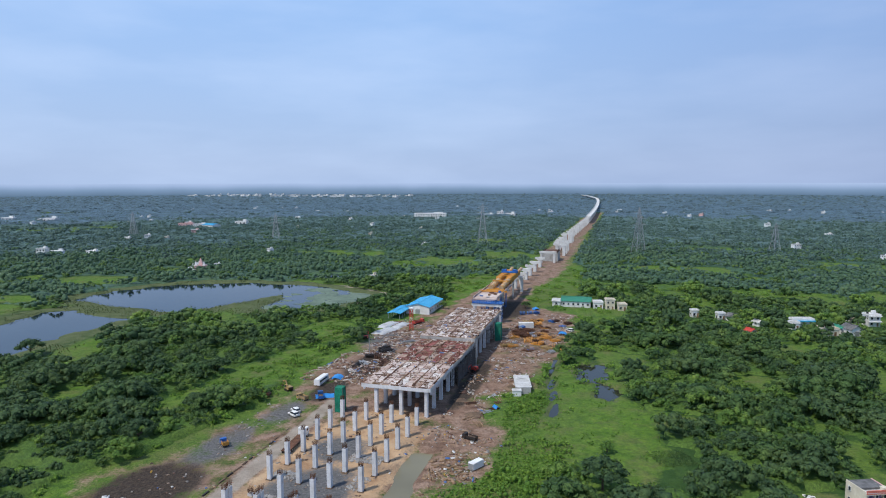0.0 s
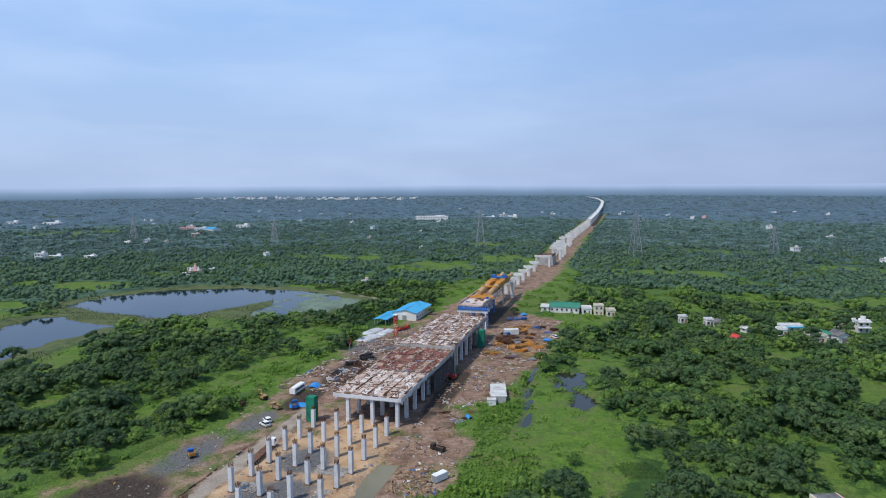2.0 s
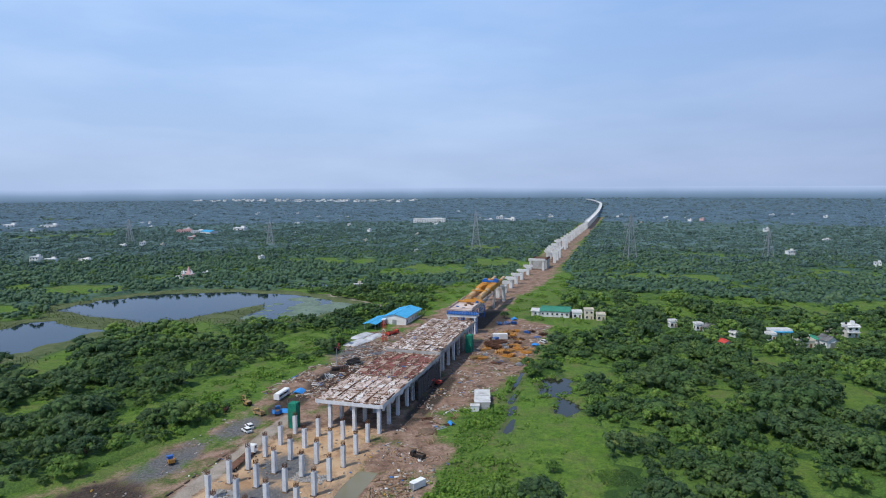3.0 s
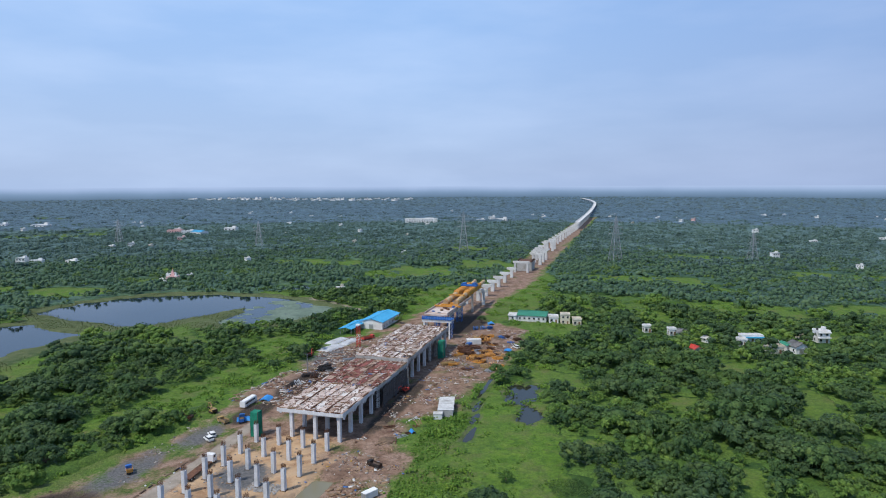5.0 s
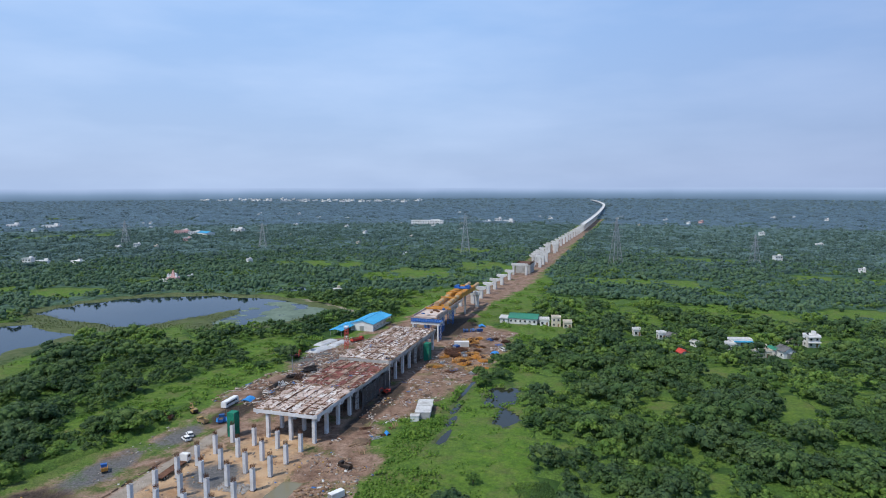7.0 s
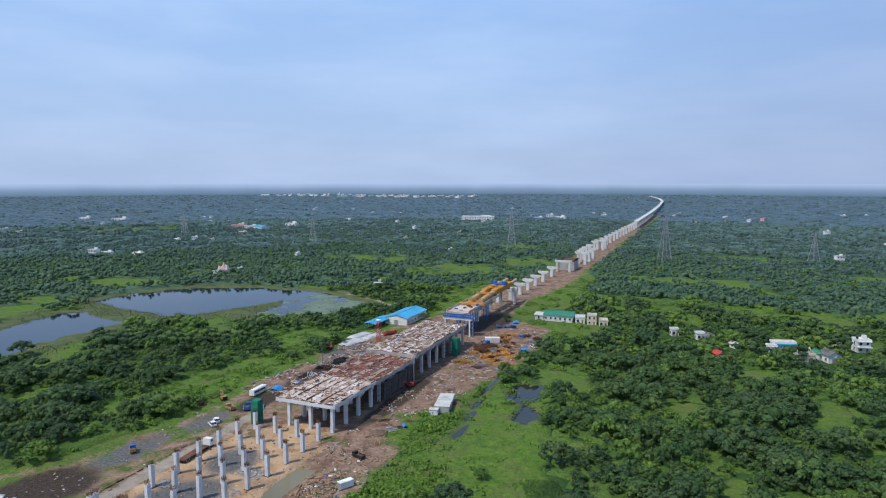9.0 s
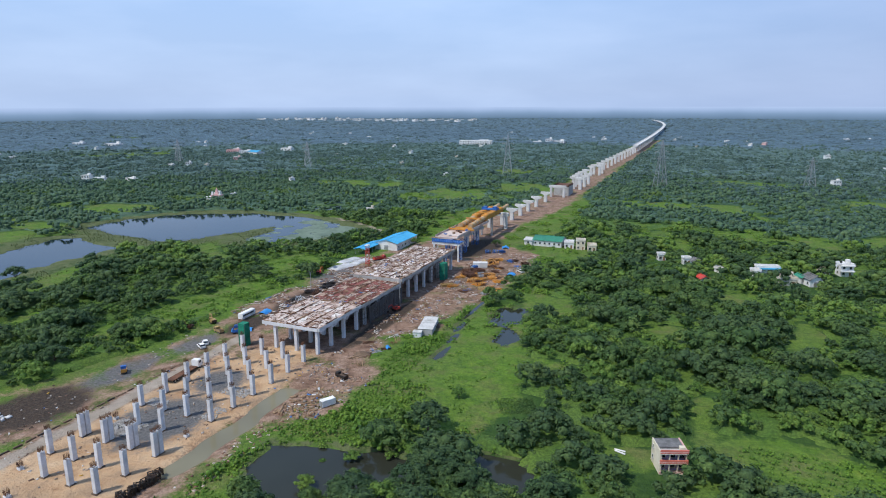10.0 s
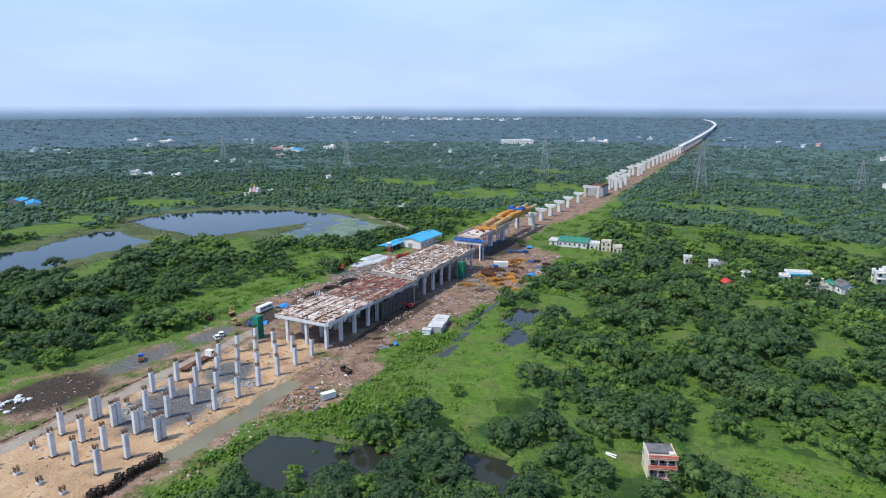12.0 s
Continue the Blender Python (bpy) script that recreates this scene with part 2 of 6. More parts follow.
DEBRIS = scatter_colours("site_debris", ((0.0, (0.30, 0.22, 0.16)), (0.25, (0.40, 0.36, 0.32)), (0.42, (0.13, 0.07, 0.045)),
                                         (0.62, (0.24, 0.22, 0.20)), (0.80, (0.66, 0.66, 0.65)), (0.87, (0.40, 0.25, 0.16)),
                                         (0.95, (0.05, 0.16, 0.42)), (0.98, (0.5, 0.3, 0.05))))


def glass_mat():
    m, nt, b = nodes_of("window_glass")
    b.inputs["Base Color"].default_value = (0.03, 0.04, 0.05, 1)
    b.inputs["Roughness"].default_value = 0.08
    return m


GLASS = glass_mat()


def water_mat(name, deep, rough, ripple):
    m, nt, b = nodes_of(name)
    p = position(nt)
    g = noise_node(nt, p, 0.03, 3.0)
    nt.links.new(ramp_node(nt, g, ((0.3, deep), (0.7, tuple(c * 1.5 for c in deep)))), b.inputs["Base Color"])
    b.inputs["Roughness"].default_value = rough
    b.inputs["IOR"].default_value, b.inputs["Specular IOR Level"].default_value = 1.33, 0.42
    bump_node(nt, b, noise_node(nt, p, 0.8, 3.0), ripple, 0.05)
    return m


WATER = water_mat("lake_water", (0.010, 0.018, 0.026), 0.06, 0.15)
WATER_MUD = water_mat("muddy_water", (0.15, 0.135, 0.085), 0.12, 0.1)
WATER_DARK = water_mat("pond_water", (0.022, 0.024, 0.018), 0.05, 0.05)


# ---- mesh tools ----
class Shape:
    """Gathers boxes, tubes and prisms into one mesh."""

    def __init__(self):
        self.v, self.f = [], []

    def add(self, verts, faces):
        n = len(self.v)
        self.v += [tuple(p) for p in verts]
        self.f += [tuple(i + n for i in f) for f in faces]
        return self

    def box(self, x, y, z, sx, sy, sz, turn=0.0, top=1.0):
        """Centred in x and y, standing on z; top: how far the upper face shrinks."""
        c, s = math.cos(radians(turn)), math.sin(radians(turn))
        pts = []
        for k, h in ((1.0, 0.0), (top, sz)):
            for a, b in ((-1, -1), (1, -1), (1, 1), (-1, 1)):
                px, py = a * sx / 2 * k, b * sy / 2 * k
                pts.append((x + px * c - py * s, y + px * s + py * c, z + h))
        return self.add(pts, [(3, 2, 1, 0), (4, 5, 6, 7), (0, 1, 5, 4), (1, 2, 6, 5), (2, 3, 7, 6), (3, 0, 4, 7)])

    def post(self, x, y, z, sx, sy, sz, chamfer):
        """A square post with chamfered corners."""
        c, a, b = chamfer, sx / 2, sy / 2
        ring = ((-a + c, -b), (a - c, -b), (a, -b + c), (a, b - c), (a - c, b), (-a + c, b), (-a, b - c), (-a, -b + c))
        pts = [(x + p, y + q, z + h) for h in (0, sz) for p, q in ring]
        return self.add(pts, [tuple(range(7, -1, -1)), tuple(range(8, 16))] + [(i, (i + 1) % 8, 8 + (i + 1) % 8, 8 + i) for i in range(8)])

    def tube(self, p, q, r, n=6, r2=None):
        p, q = Vector(p), Vector(q)
        d = (q - p).normalized()
        a = d.orthogonal().normalized()
        b = d.cross(a)
        r2 = r if r2 is None else r2
        pts = []
        for c, rr in ((p, r), (q, r2)):
            for i in range(n):
                t = 2 * math.pi * (i + 0.5) / n
                pts.append(c + a * (rr * math.cos(t)) + b * (rr * math.sin(t)))
        return self.add(pts, [tuple(range(n - 1, -1, -1)), tuple(range(n, 2 * n))] + [(i, (i + 1) % n, n + (i + 1) % n, n + i) for i in range(n)])

    def prism(self, outline, axis, lo, hi):
        """A closed outline pushed along an axis: 'x' (outline in y, z), 'y' (x, z) or 'z' (x, y)."""
        n, pts = len(outline), []
        for h in (lo, hi):
            for a, b in outline:
                pts.append((h, a, b) if axis == "x" else (a, h, b) if axis == "y" else (a, b, h))
        return self.add(pts, [tuple(range(n - 1, -1, -1)), tuple(range(n, 2 * n))] + [(i, (i + 1) % n, n + (i + 1) % n, n + i) for i in range(n)])

    def mesh(self, name, material):
        me = bpy.data.meshes.new(name)
        me.from_pydata(self.v, [], self.f)
        me.materials.append(material)
        bm = bmesh.new()
        bm.from_mesh(me)
        bmesh.ops.recalc_face_normals(bm, faces=bm.faces)
        bm.to_mesh(me)
        bm.free()
        return me


def part(name, shape, material, parent, label="", m=None):
    ob = new(name, shape if isinstance(shape, bpy.types.Mesh) else shape.mesh(name, material))
    ob.parent = parent
    if m is not None:
        ob.matrix_basis = m
    return tagged(ob, label)


def thing(name, m, label, category, group="", kind=""):
    ob = new(name)
    ob.empty_display_size = 0.5
    ob.matrix_basis = m
    return tagged(ob, label, category, group, kind)


def soup(name, verts, faces, material, m=None, smooth=False):
    """A large mesh out of arrays."""
    me = bpy.data.meshes.new(name)
    verts, faces = np.asarray(verts, np.float32), np.asarray(faces, np.int32)
    k = faces.shape[1]
    me.vertices.add(len(verts))
    me.vertices.foreach_set("co", verts.ravel())
    me.loops.add(faces.size)
    me.loops.foreach_set("vertex_index", faces.ravel())
    me.polygons.add(len(faces))
    me.polygons.foreach_set("loop_start", np.arange(0, faces.size, k, dtype=np.int32))
    me.update(calc_edges=True)
    if smooth:
        me.polygons.foreach_set("use_smooth", np.ones(len(faces), bool))
    me.materials.append(material)
    return me


# ---- plan of the land: (u, v) fields ----
@functools.lru_cache(maxsize=None)
def wave_terms(seed):
    r = np.random.default_rng(seed)
    return [(r.uniform(0, 2 * np.pi), r.uniform(0, 2 * np.pi), r.uniform(0.6, 2.2)) for _ in range(9)]


def wave(u, v, size, seed):
    """Smooth noise in -1..1 over arrays."""
    out = np.zeros(np.shape(u))
    for a, ph, s in wave_terms(seed):
        out += np.sin((u * np.cos(a) + v * np.sin(a)) * s * 2 * np.pi / size + ph) / (0.6 + s)
    return out / 3.2


def oval(u, v, cu, cv, ru, rv, turn=0.0):
    """1 at the middle of an oval, 0 at its rim, negative outside."""
    c, s = math.cos(radians(turn)), math.sin(radians(turn))
    a, b = (u - cu) * c + (v - cv) * s, -(u - cu) * s + (v - cv) * c
    return 1 - np.sqrt((a / ru) ** 2 + (b / rv) ** 2)


def most(*fields):
    out = fields[0]
    for f in fields[1:]:
        out = np.maximum(out, f)
    return out


def inside(u, v, outline, unit=30.0):
    """Above 0 inside a closed outline of (u, v) corners: distance from its rim over unit."""
    au, av = [p[0] for p in outline], [p[1] for p in outline]
    whole = np.full(np.shape(u), -1.5)
    box = (u > min(au) - 45) & (u < max(au) + 45) & (v > min(av) - 45) & (v < max(av) + 45)
    if not box.any():
        return whole
    u, v = u[box], v[box]
    near, odd = np.full(u.shape, 1e9), np.zeros(u.shape, bool)
    for (a, b), (c, d) in zip(outline, outline[1:] + outline[:1]):
        t = np.clip(((u - a) * (c - a) + (v - b) * (d - b)) / ((c - a) ** 2 + (d - b) ** 2), 0, 1)
        near = np.minimum(near, np.hypot(u - a - t * (c - a), v - b - t * (d - b)))
        if b != d:
            odd ^= ((b > v) != (d > v)) & (u < (c - a) * (v - b) / (d - b) + a)
    whole[box] = np.where(odd, near, -near) / unit
    return whole


LAKE = [(203, -236), (222, -239), (244, -232), (269, -215), (285, -182), (290, -140), (284, -108), (268, -75), (255, -56), (238, -70),
        (220, -83), (207, -97), (207, -113), (230, -114), (253, -125), (220, -138), (192, -147), (188, -168), (192, -202)]
LEFT_LAKE = [(104, -215), (120, -210), (142, -217), (166, -222), (176, -212), (166, -192), (167, -165), (152, -167), (133, -166), (112, -166),
             (96, -162), (86, -172), (70, -190), (84, -226)]
HOLLOW = [(12, 47), (23, 45), (27, 55), (28, 66), (30, 77), (25, 83), (16, 78), (8, 68), (3, 56)]


def water_field(u, v):
    """Above 0 where water stands."""
    w1, w2 = u + 3 * wave(u, v, 26, 3), v + 4 * wave(u, v, 30, 4)
    big, left = inside(w1, w2, LAKE), inside(w1, w2, LEFT_LAKE)
    a1, a2 = u + 2.2 * wave(u, v, 16, 5), v + 2.2 * wave(u, v, 16, 6)
    near = most(inside(a1, a2, HOLLOW, 14.0), oval(a1, a2, 31, 99, 7, 8, 30))
    marsh = most(oval(a1, a2, 134, 71, 12, 7, 0), oval(a1, a2, 112, 77, 9, 3.6, -10))
    marsh = marsh - 0.35 * np.clip(wave(u, v, 6.5, 45) + 0.1, 0, 1)
    channel = (2.5 - np.abs(v + 1.2 * wave(u, v, 30, 8) - 31.6)) / 12
    channel = np.minimum(channel, np.minimum((51 - u) / 10, (u - 3) / 10))
    drain = (0.8 - np.abs(v - (57.2 + 0.08 * (132 - u)) - 0.8 * np.sin((u - 80) / 9))) / 8
    drain = np.minimum(drain, np.minimum((148 - u) / 8, (u - 84) / 8))
    creek = oval(w1, w2, 330, -130, 10, 16, 0)
    return most(big, left, near, marsh, channel, drain, creek)


def site_field(u, v):
    """Above 0 on the bare building site."""
    lo = -36 - 9 * np.clip((27 - u) / 14, 0, 1) + 7 * np.clip((u - 20) / 60, 0, 1) + 8 * np.clip((u - 190) / 40, 0, 1) + 12 * np.clip((u - 240) / 60, 0, 1)
    hi = 50 - 10 * np.clip((50 - u) / 25, 0, 1) - 9 * np.exp(-((u - 88) / 16) ** 2) + 9 * np.clip((u - 132) / 16, 0, 1) - 32 * np.clip((u - 234) / 18, 0, 1)
    lo, hi = lo + 4 * wave(u, v, 45, 11), hi + 4 * wave(u, v, 35, 12)
    far = np.clip((u - 300) / 80, 0, 1)
    lo, hi = lo * (1 - far) + 6 * far, hi * (1 - far) + 38 * far
    return np.minimum(np.minimum(v - lo, hi - v) / 8, (1400 - u) / 50)


def meadow_field(u, v):
    """Above 0 on open grass."""
    a, b = u + 4 * wave(u, v, 40, 15), v + 4 * wave(u, v, 40, 16)
    f = most(oval(a, b, 74, 80, 40, 13, -6), oval(a, b, 116, 69, 34, 14, 0), oval(a, b, 168, -52, 25, 15, -25),
             oval(a, b, 100, -47, 40, 14, 4), oval(a, b, 67, -52, 13, 8, 10), oval(a, b, 106, -138, 24, 10, -25), oval(a, b, 62, -92, 12, 10),
             oval(a, b, 38, 56, 30, 12, -10), oval(a, b, 137, 128, 11, 9), oval(a, b, 74, 140, 15, 4.5, 6), oval(a, b, 146, 172, 18, 5.5, 10),
             oval(a, b, 57, 164, 12, 24, 20), oval(a, b, 49, 123, 6, 8), oval(a, b, 74, 60, 40, 14), oval(a, b, 20, 48, 34, 10, -5), oval(a, b, 190, 156, 9, 12),
             oval(a, b, 246, 66, 14, 24), oval(a, b, 214, 73, 22, 11),  oval(a, b, 222, -150, 44, 92, -8), oval(a, b, 196, -176, 26, 60), oval(a, b, 152, -258, 24, 24), oval(a, b, 192, -268, 14, 24),
             oval(a, b, 320, 28, 80, 30), oval(a, b, 400, 28, 60, 28), oval(a, b, 315, -14, 52, 22))
    w1, w2 = u + 14 * wave(u, v, 140, 17) + 9 * wave(u, v, 38, 19), v + 14 * wave(u, v, 140, 18) + 16 * wave(u, v, 44, 20)
    f = most(f, oval(w1, w2, 424, -62, 48, 48), oval(w1, w2, 472, -185, 26, 58), oval(w1, w2, 510, -30, 34, 34), oval(w1, w2, 265, -282, 24, 36),
             oval(w1, w2, 250, 200, 10, 40), oval(w1, w2, 318, 160, 20, 50), oval(w1, w2, 338, 270, 18, 50), oval(w1, w2, 430, 120, 26, 50), oval(w1, w2, 300, 95, 18, 20),
             oval(w1, w2, 490, 290, 24, 70), oval(w1, w2, 610, 170, 24, 60), oval(w1, w2, 640, -90, 30, 60))
    far = wave(u * 1.0, v * 0.45, 520, 21) - 0.72 + 0.2 * wave(u, v, 90, 22)
    near = np.maximum(wave(u, v, 70, 23) - 0.60, wave(u, v, 30, 24) - 0.78)
    return most(f, np.where(u > 420, far, -1.0), np.where((u < 420), near, -1.0))


def terrain(u, v):
    z = -0.8 * np.clip((75 - u) / 30, 0, 1) + 0.5 * wave(u, v, 150, 31) * np.clip((np.abs(v - 12) - 60) / 60, 0, 1)
    return z + 0.12 * wave(u, v, 9, 32)


# ---- ground: one sheet to the horizon ----
def steps(*spans):
    out = []
    for lo, hi, st in spans:
        out.append(np.arange(lo, hi, st))
    return np.concatenate(out + [[spans[-1][1]]])


def ground_material():
    m, nt, b = nodes_of("land")
    p = position(nt)
    at1 = nt.nodes.new("ShaderNodeAttribute")
    at1.attribute_name = "zone"
    sep = nt.nodes.new("ShaderNodeSeparateColor")
    nt.links.new(at1.outputs["Color"], sep.inputs[0])
    fine, mid, big = noise_node(nt, p, 1.3, 6.0), noise_node(nt, p, 0.22, 5.0), noise_node(nt, p, 0.02, 4.0)
    edge = math_node(nt, "ADD", math_node(nt, "MULTIPLY", fine, 0.5), math_node(nt, "MULTIPLY", mid, 0.7))
    edge = math_node(nt, "SUBTRACT", edge, 0.6)

    def mask(ch, soft=0.18):
        s = math_node(nt, "ADD", ch, math_node(nt, "MULTIPLY", edge, 1.3))
        r = nt.nodes.new("ShaderNodeMapRange")
        r.inputs["From Min"].default_value, r.inputs["From Max"].default_value = 0.5 - soft, 0.5 + soft
        nt.links.new(s, r.inputs["Value"])
        return r.outputs[0]

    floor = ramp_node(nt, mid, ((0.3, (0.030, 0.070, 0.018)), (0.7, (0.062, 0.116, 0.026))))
    grass = ramp_node(nt, mid, ((0.3, (0.068, 0.142, 0.018)), (0.5, (0.106, 0.200, 0.026)), (0.72, (0.155, 0.232, 0.040))))
    grass = mix_node(nt, ramp_node(nt, big, ((0.4, (0, 0, 0)), (0.7, (1, 1, 1)))), grass, (0.120, 0.175, 0.045))
    tuft = noise_node(nt, p, 0.55, 6.0, 0.7)
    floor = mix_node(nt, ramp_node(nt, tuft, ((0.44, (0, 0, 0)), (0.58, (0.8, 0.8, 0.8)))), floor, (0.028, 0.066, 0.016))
    grass = mix_node(nt, ramp_node(nt, tuft, ((0.46, (0, 0, 0)), (0.60, (0.5, 0.5, 0.5)))), grass, (0.040, 0.088, 0.020))
    bare = noise_node(nt, p, 0.09, 5.0, 0.65)
    grass = mix_node(nt, ramp_node(nt, bare, ((0.50, (0, 0, 0)), (0.68, (0.75, 0.75, 0.75)))), grass, (0.150, 0.150, 0.066))
    grass = mix_node(nt, 0.6, grass, ramp_node(nt, fine, ((0.3, (0.55, 0.6, 0.5)), (0.7, (1.25, 1.2, 1.1)))), "MULTIPLY")
    dirt = ramp_node(nt, mid, ((0.3, (0.16, 0.095, 0.066)), (0.5, (0.29, 0.190, 0.138)), (0.72, (0.38, 0.275, 0.21))))
    dirt = mix_node(nt, 0.55, dirt, ramp_node(nt, fine, ((0.3, (0.55, 0.52, 0.5)), (0.7, (1.2, 1.2, 1.2)))), "MULTIPLY")
    churn = noise_node(nt, p, 0.42, 6.0, 0.7)
    dirt = mix_node(nt, ramp_node(nt, churn, ((0.50, (0, 0, 0)), (0.62, (0.7, 0.7, 0.7)))), dirt, (0.125, 0.075, 0.050))
    sand = ramp_node(nt, mid, ((0.3, (0.35, 0.21, 0.118)), (0.5, (0.50, 0.335, 0.20)), (0.7, (0.58, 0.42, 0.275))))
    sand = mix_node(nt, ramp_node(nt, noise_node(nt, p, 0.11, 5.0, 0.65), ((0.50, (0, 0, 0)), (0.66, (0.75, 0.75, 0.75)))), sand, (0.25, 0.165, 0.105))
    gravel = ramp_node(nt, fine, ((0.3, (0.085, 0.085, 0.09)), (0.7, (0.18, 0.175, 0.17))))
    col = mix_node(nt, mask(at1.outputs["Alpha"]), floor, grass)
    col = mix_node(nt, mask(sep.outputs[0]), col, dirt)
    col = mix_node(nt, mask(sep.outputs[1]), col, sand)
    col = mix_node(nt, mask(sep.outputs[2]), col, gravel)
    at2 = nt.nodes.new("ShaderNodeAttribute")
    at2.attribute_name = "dark_ground"
    sep2 = nt.nodes.new("ShaderNodeSeparateColor")
    nt.links.new(at2.outputs["Color"], sep2.inputs[0])
    dark_earth = ramp_node(nt, fine, ((0.3, (0.030, 0.024, 0.020)), (0.7, (0.095, 0.070, 0.052))))
    track = ramp_node(nt, mid, ((0.3, (0.27, 0.225, 0.18)), (0.7, (0.40, 0.345, 0.285))))
    sedge = ramp_node(nt, mid, ((0.3, (0.070, 0.095, 0.036)), (0.7, (0.125, 0.145, 0.066))))
    col = mix_node(nt, mask(sep2.outputs[2]), col, sedge)
    col = mix_node(nt, mask(sep2.outputs[1]), col, track)
    col = mix_node(nt, mask(sep2.outputs[0]), col, dark_earth)
    nt.links.new(col, b.inputs["Base Color"])
    b.inputs["Roughness"].default_value, b.inputs["Specular IOR Level"].default_value = 0.95, 0.1
    # faint blue sheen lays painted haze over far ground seen at low angles
    b.inputs["Sheen Weight"].default_value, b.inputs["Sheen Roughness"].default_value = 0.03, 0.4
    b.inputs["Sheen Tint"].default_value = (0.55, 0.80, 1.0, 1)
    bump_node(nt, b, math_node(nt, "ADD", edge, tuft), 0.9, 0.8)
    return m


def build_ground():
    us = steps((-160, -60, 6), (-60, 170, 1.8), (170, 300, 2.8), (300, 700, 10), (700, 1600, 40), (1600, 5400, 190))
    vs = steps((-4800, -1200, 180), (-1200, -400, 40), (-400, -250, 10), (-250, -110, 3.5), (-110, -50, 2.6), (-50, 100, 1.8), (100, 220, 4), (220, 500, 10), (500, 1300, 40), (1300, 4900, 180))
    us = np.concatenate([np.arange(-4800, -160, 240), us])
    V, U = np.meshgrid(vs, us)
    u, v = U.ravel(), V.ravel()
    wet, site, mead = water_field(u, v), site_field(u, v), meadow_field(u, v)
    z = terrain(u, v)
    z = z - 1.6 * np.clip(wet * 9 + 0.35, 0, 1) * (wet > -0.2)
    idx = np.arange(len(u)).reshape(U.shape)
    quads = np.stack([idx[:-1, :-1], idx[:-1, 1:], idx[1:, 1:], idx[1:, :-1]], -1).reshape(-1, 4)
    me = soup("ground", np.stack([v, u, z], 1), quads, ground_material(), smooth=True)
    zone = np.zeros((len(u), 4), np.float32)
    road = 1 - np.abs(v - (-6 - 0.02 * u)) / 3.2
    weedy = np.where(v < -9, 0.28 - 0.26 * np.clip((u - 96) / 10, 0, 1) * np.clip((196 - u) / 10, 0, 1), 0.0)
    zone[:, 0] = np.clip(np.maximum(np.minimum(site * 0.6 + 0.35, 0.8) - weedy + 0.35 * wave(u, v, 16, 41), road * (u < 75)), 0, 1)
    cor = 0.5 + np.minimum((u + 26) / 10, np.minimum((62 - u) / 12, np.minimum(v + 3.5, 29 - v) / 6))
    zone[:, 1] = np.clip(np.minimum(cor, 0.95) + 0.1 * wave(u, v, 12, 42), 0, 1) * (u < 90)
    zone[:, 1] = np.maximum(zone[:, 1], np.clip(oval(u, v, 68, 14, 14, 16) * 1.4, 0, 0.9))
    g1 = most(oval(u, v, 22, 12, 17, 13, 0), oval(u, v, 46, 9, 9, 9), oval(u, v, 40, -23, 19, 7.5, 0), oval(u, v, 66, -18, 13, 6.5, 0), oval(u, v, 158, -18, 22, 13, 0))
    # dark ground: mud left of road and deck; darker right of deck, below gantry
    dark_ground = most(oval(u, v, 14, -25, 17, 13, 10), oval(u, v, -8, -30, 14, 8, 0), oval(u, v, 88, -14, 14, 6), oval(u, v, 120, -12, 22, 9), oval(u, v, 108, 31, 34, 4.5), oval(u, v, 240, 22, 30, 13))
    path = np.minimum(np.minimum((wet + 0.36) * 12, (-0.2 - wet) * 12), np.minimum((u - 222) / 6, (v + 112) / 6)) * (v < -30) * (u < 300)
    zone[:, 0] = np.maximum(zone[:, 0], np.clip(path, 0, 0.8))
    wet2 = np.zeros((len(u), 4), np.float32)
    wet2[:, 0] = np.clip(dark_ground * 1.5 + 0.25, 0, 0.85) * (dark_ground > -0.2)
    wet2[:, 1] = np.maximum(np.clip(road * 1.8, 0, 0.95) * (u < 80), np.clip(path, 0, 0.8))
    wet2[:, 2] = np.clip(1.05 + wet * 1.1, 0, 0.9) * (wet > -1.2) * (v < -40) * (u < 310) + 0.8 * np.clip(1 - np.abs(wet + 0.1) * 5, 0, 1) * (v > 40)
    at2 = me.attributes.new("dark_ground", "FLOAT_COLOR", "POINT")
    at2.data.foreach_set("color", wet2.ravel())
    zone[:, 2] = np.clip(g1 * 1.2 + 0.3, 0, 0.95) * (g1 > -0.3) * np.where(v < -4, 0.75, 1.0)
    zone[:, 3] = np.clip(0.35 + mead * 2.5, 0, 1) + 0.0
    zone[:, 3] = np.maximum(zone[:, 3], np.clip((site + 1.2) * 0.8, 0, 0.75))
    col = me.attributes.new("zone", "FLOAT_COLOR", "POINT")
    col.data.foreach_set("color", zone.ravel())
    g = new("ground", me)
    g.matrix_basis = ST
    tagged(g, "wide green plain with meadows, bare earth and gravel", "ground", kind="structure")


build_ground()


def sheet(name, u0, u1, v0, v1, z, material, label, category):
    s = Shape().box((v0 + v1) / 2, (u0 + u1) / 2, z - 0.05, v1 - v0, u1 - u0, 0.05)
    ob = new(name, s.mesh(name, material))
    ob.matrix_basis = ST
    return tagged(ob, label, category, kind="structure")


sheet("lake_water", 182.1, 310, -270, -45, -0.55, WATER, "still blue-grey lake water reflecting the sky", "water")
sheet("lake_water", 60, 182, -270, -140, -0.55, WATER, "still blue-grey lake water beside the reed bank", "water")
sheet("creek_water", 312, 350, -160, -100, -0.55, WATER, "small pool between dark trees", "water")
sheet("pond_water", -6, 44, 44, 112, -1.25, WATER_DARK, "dark flooded hollow with half-drowned shrubs", "water")
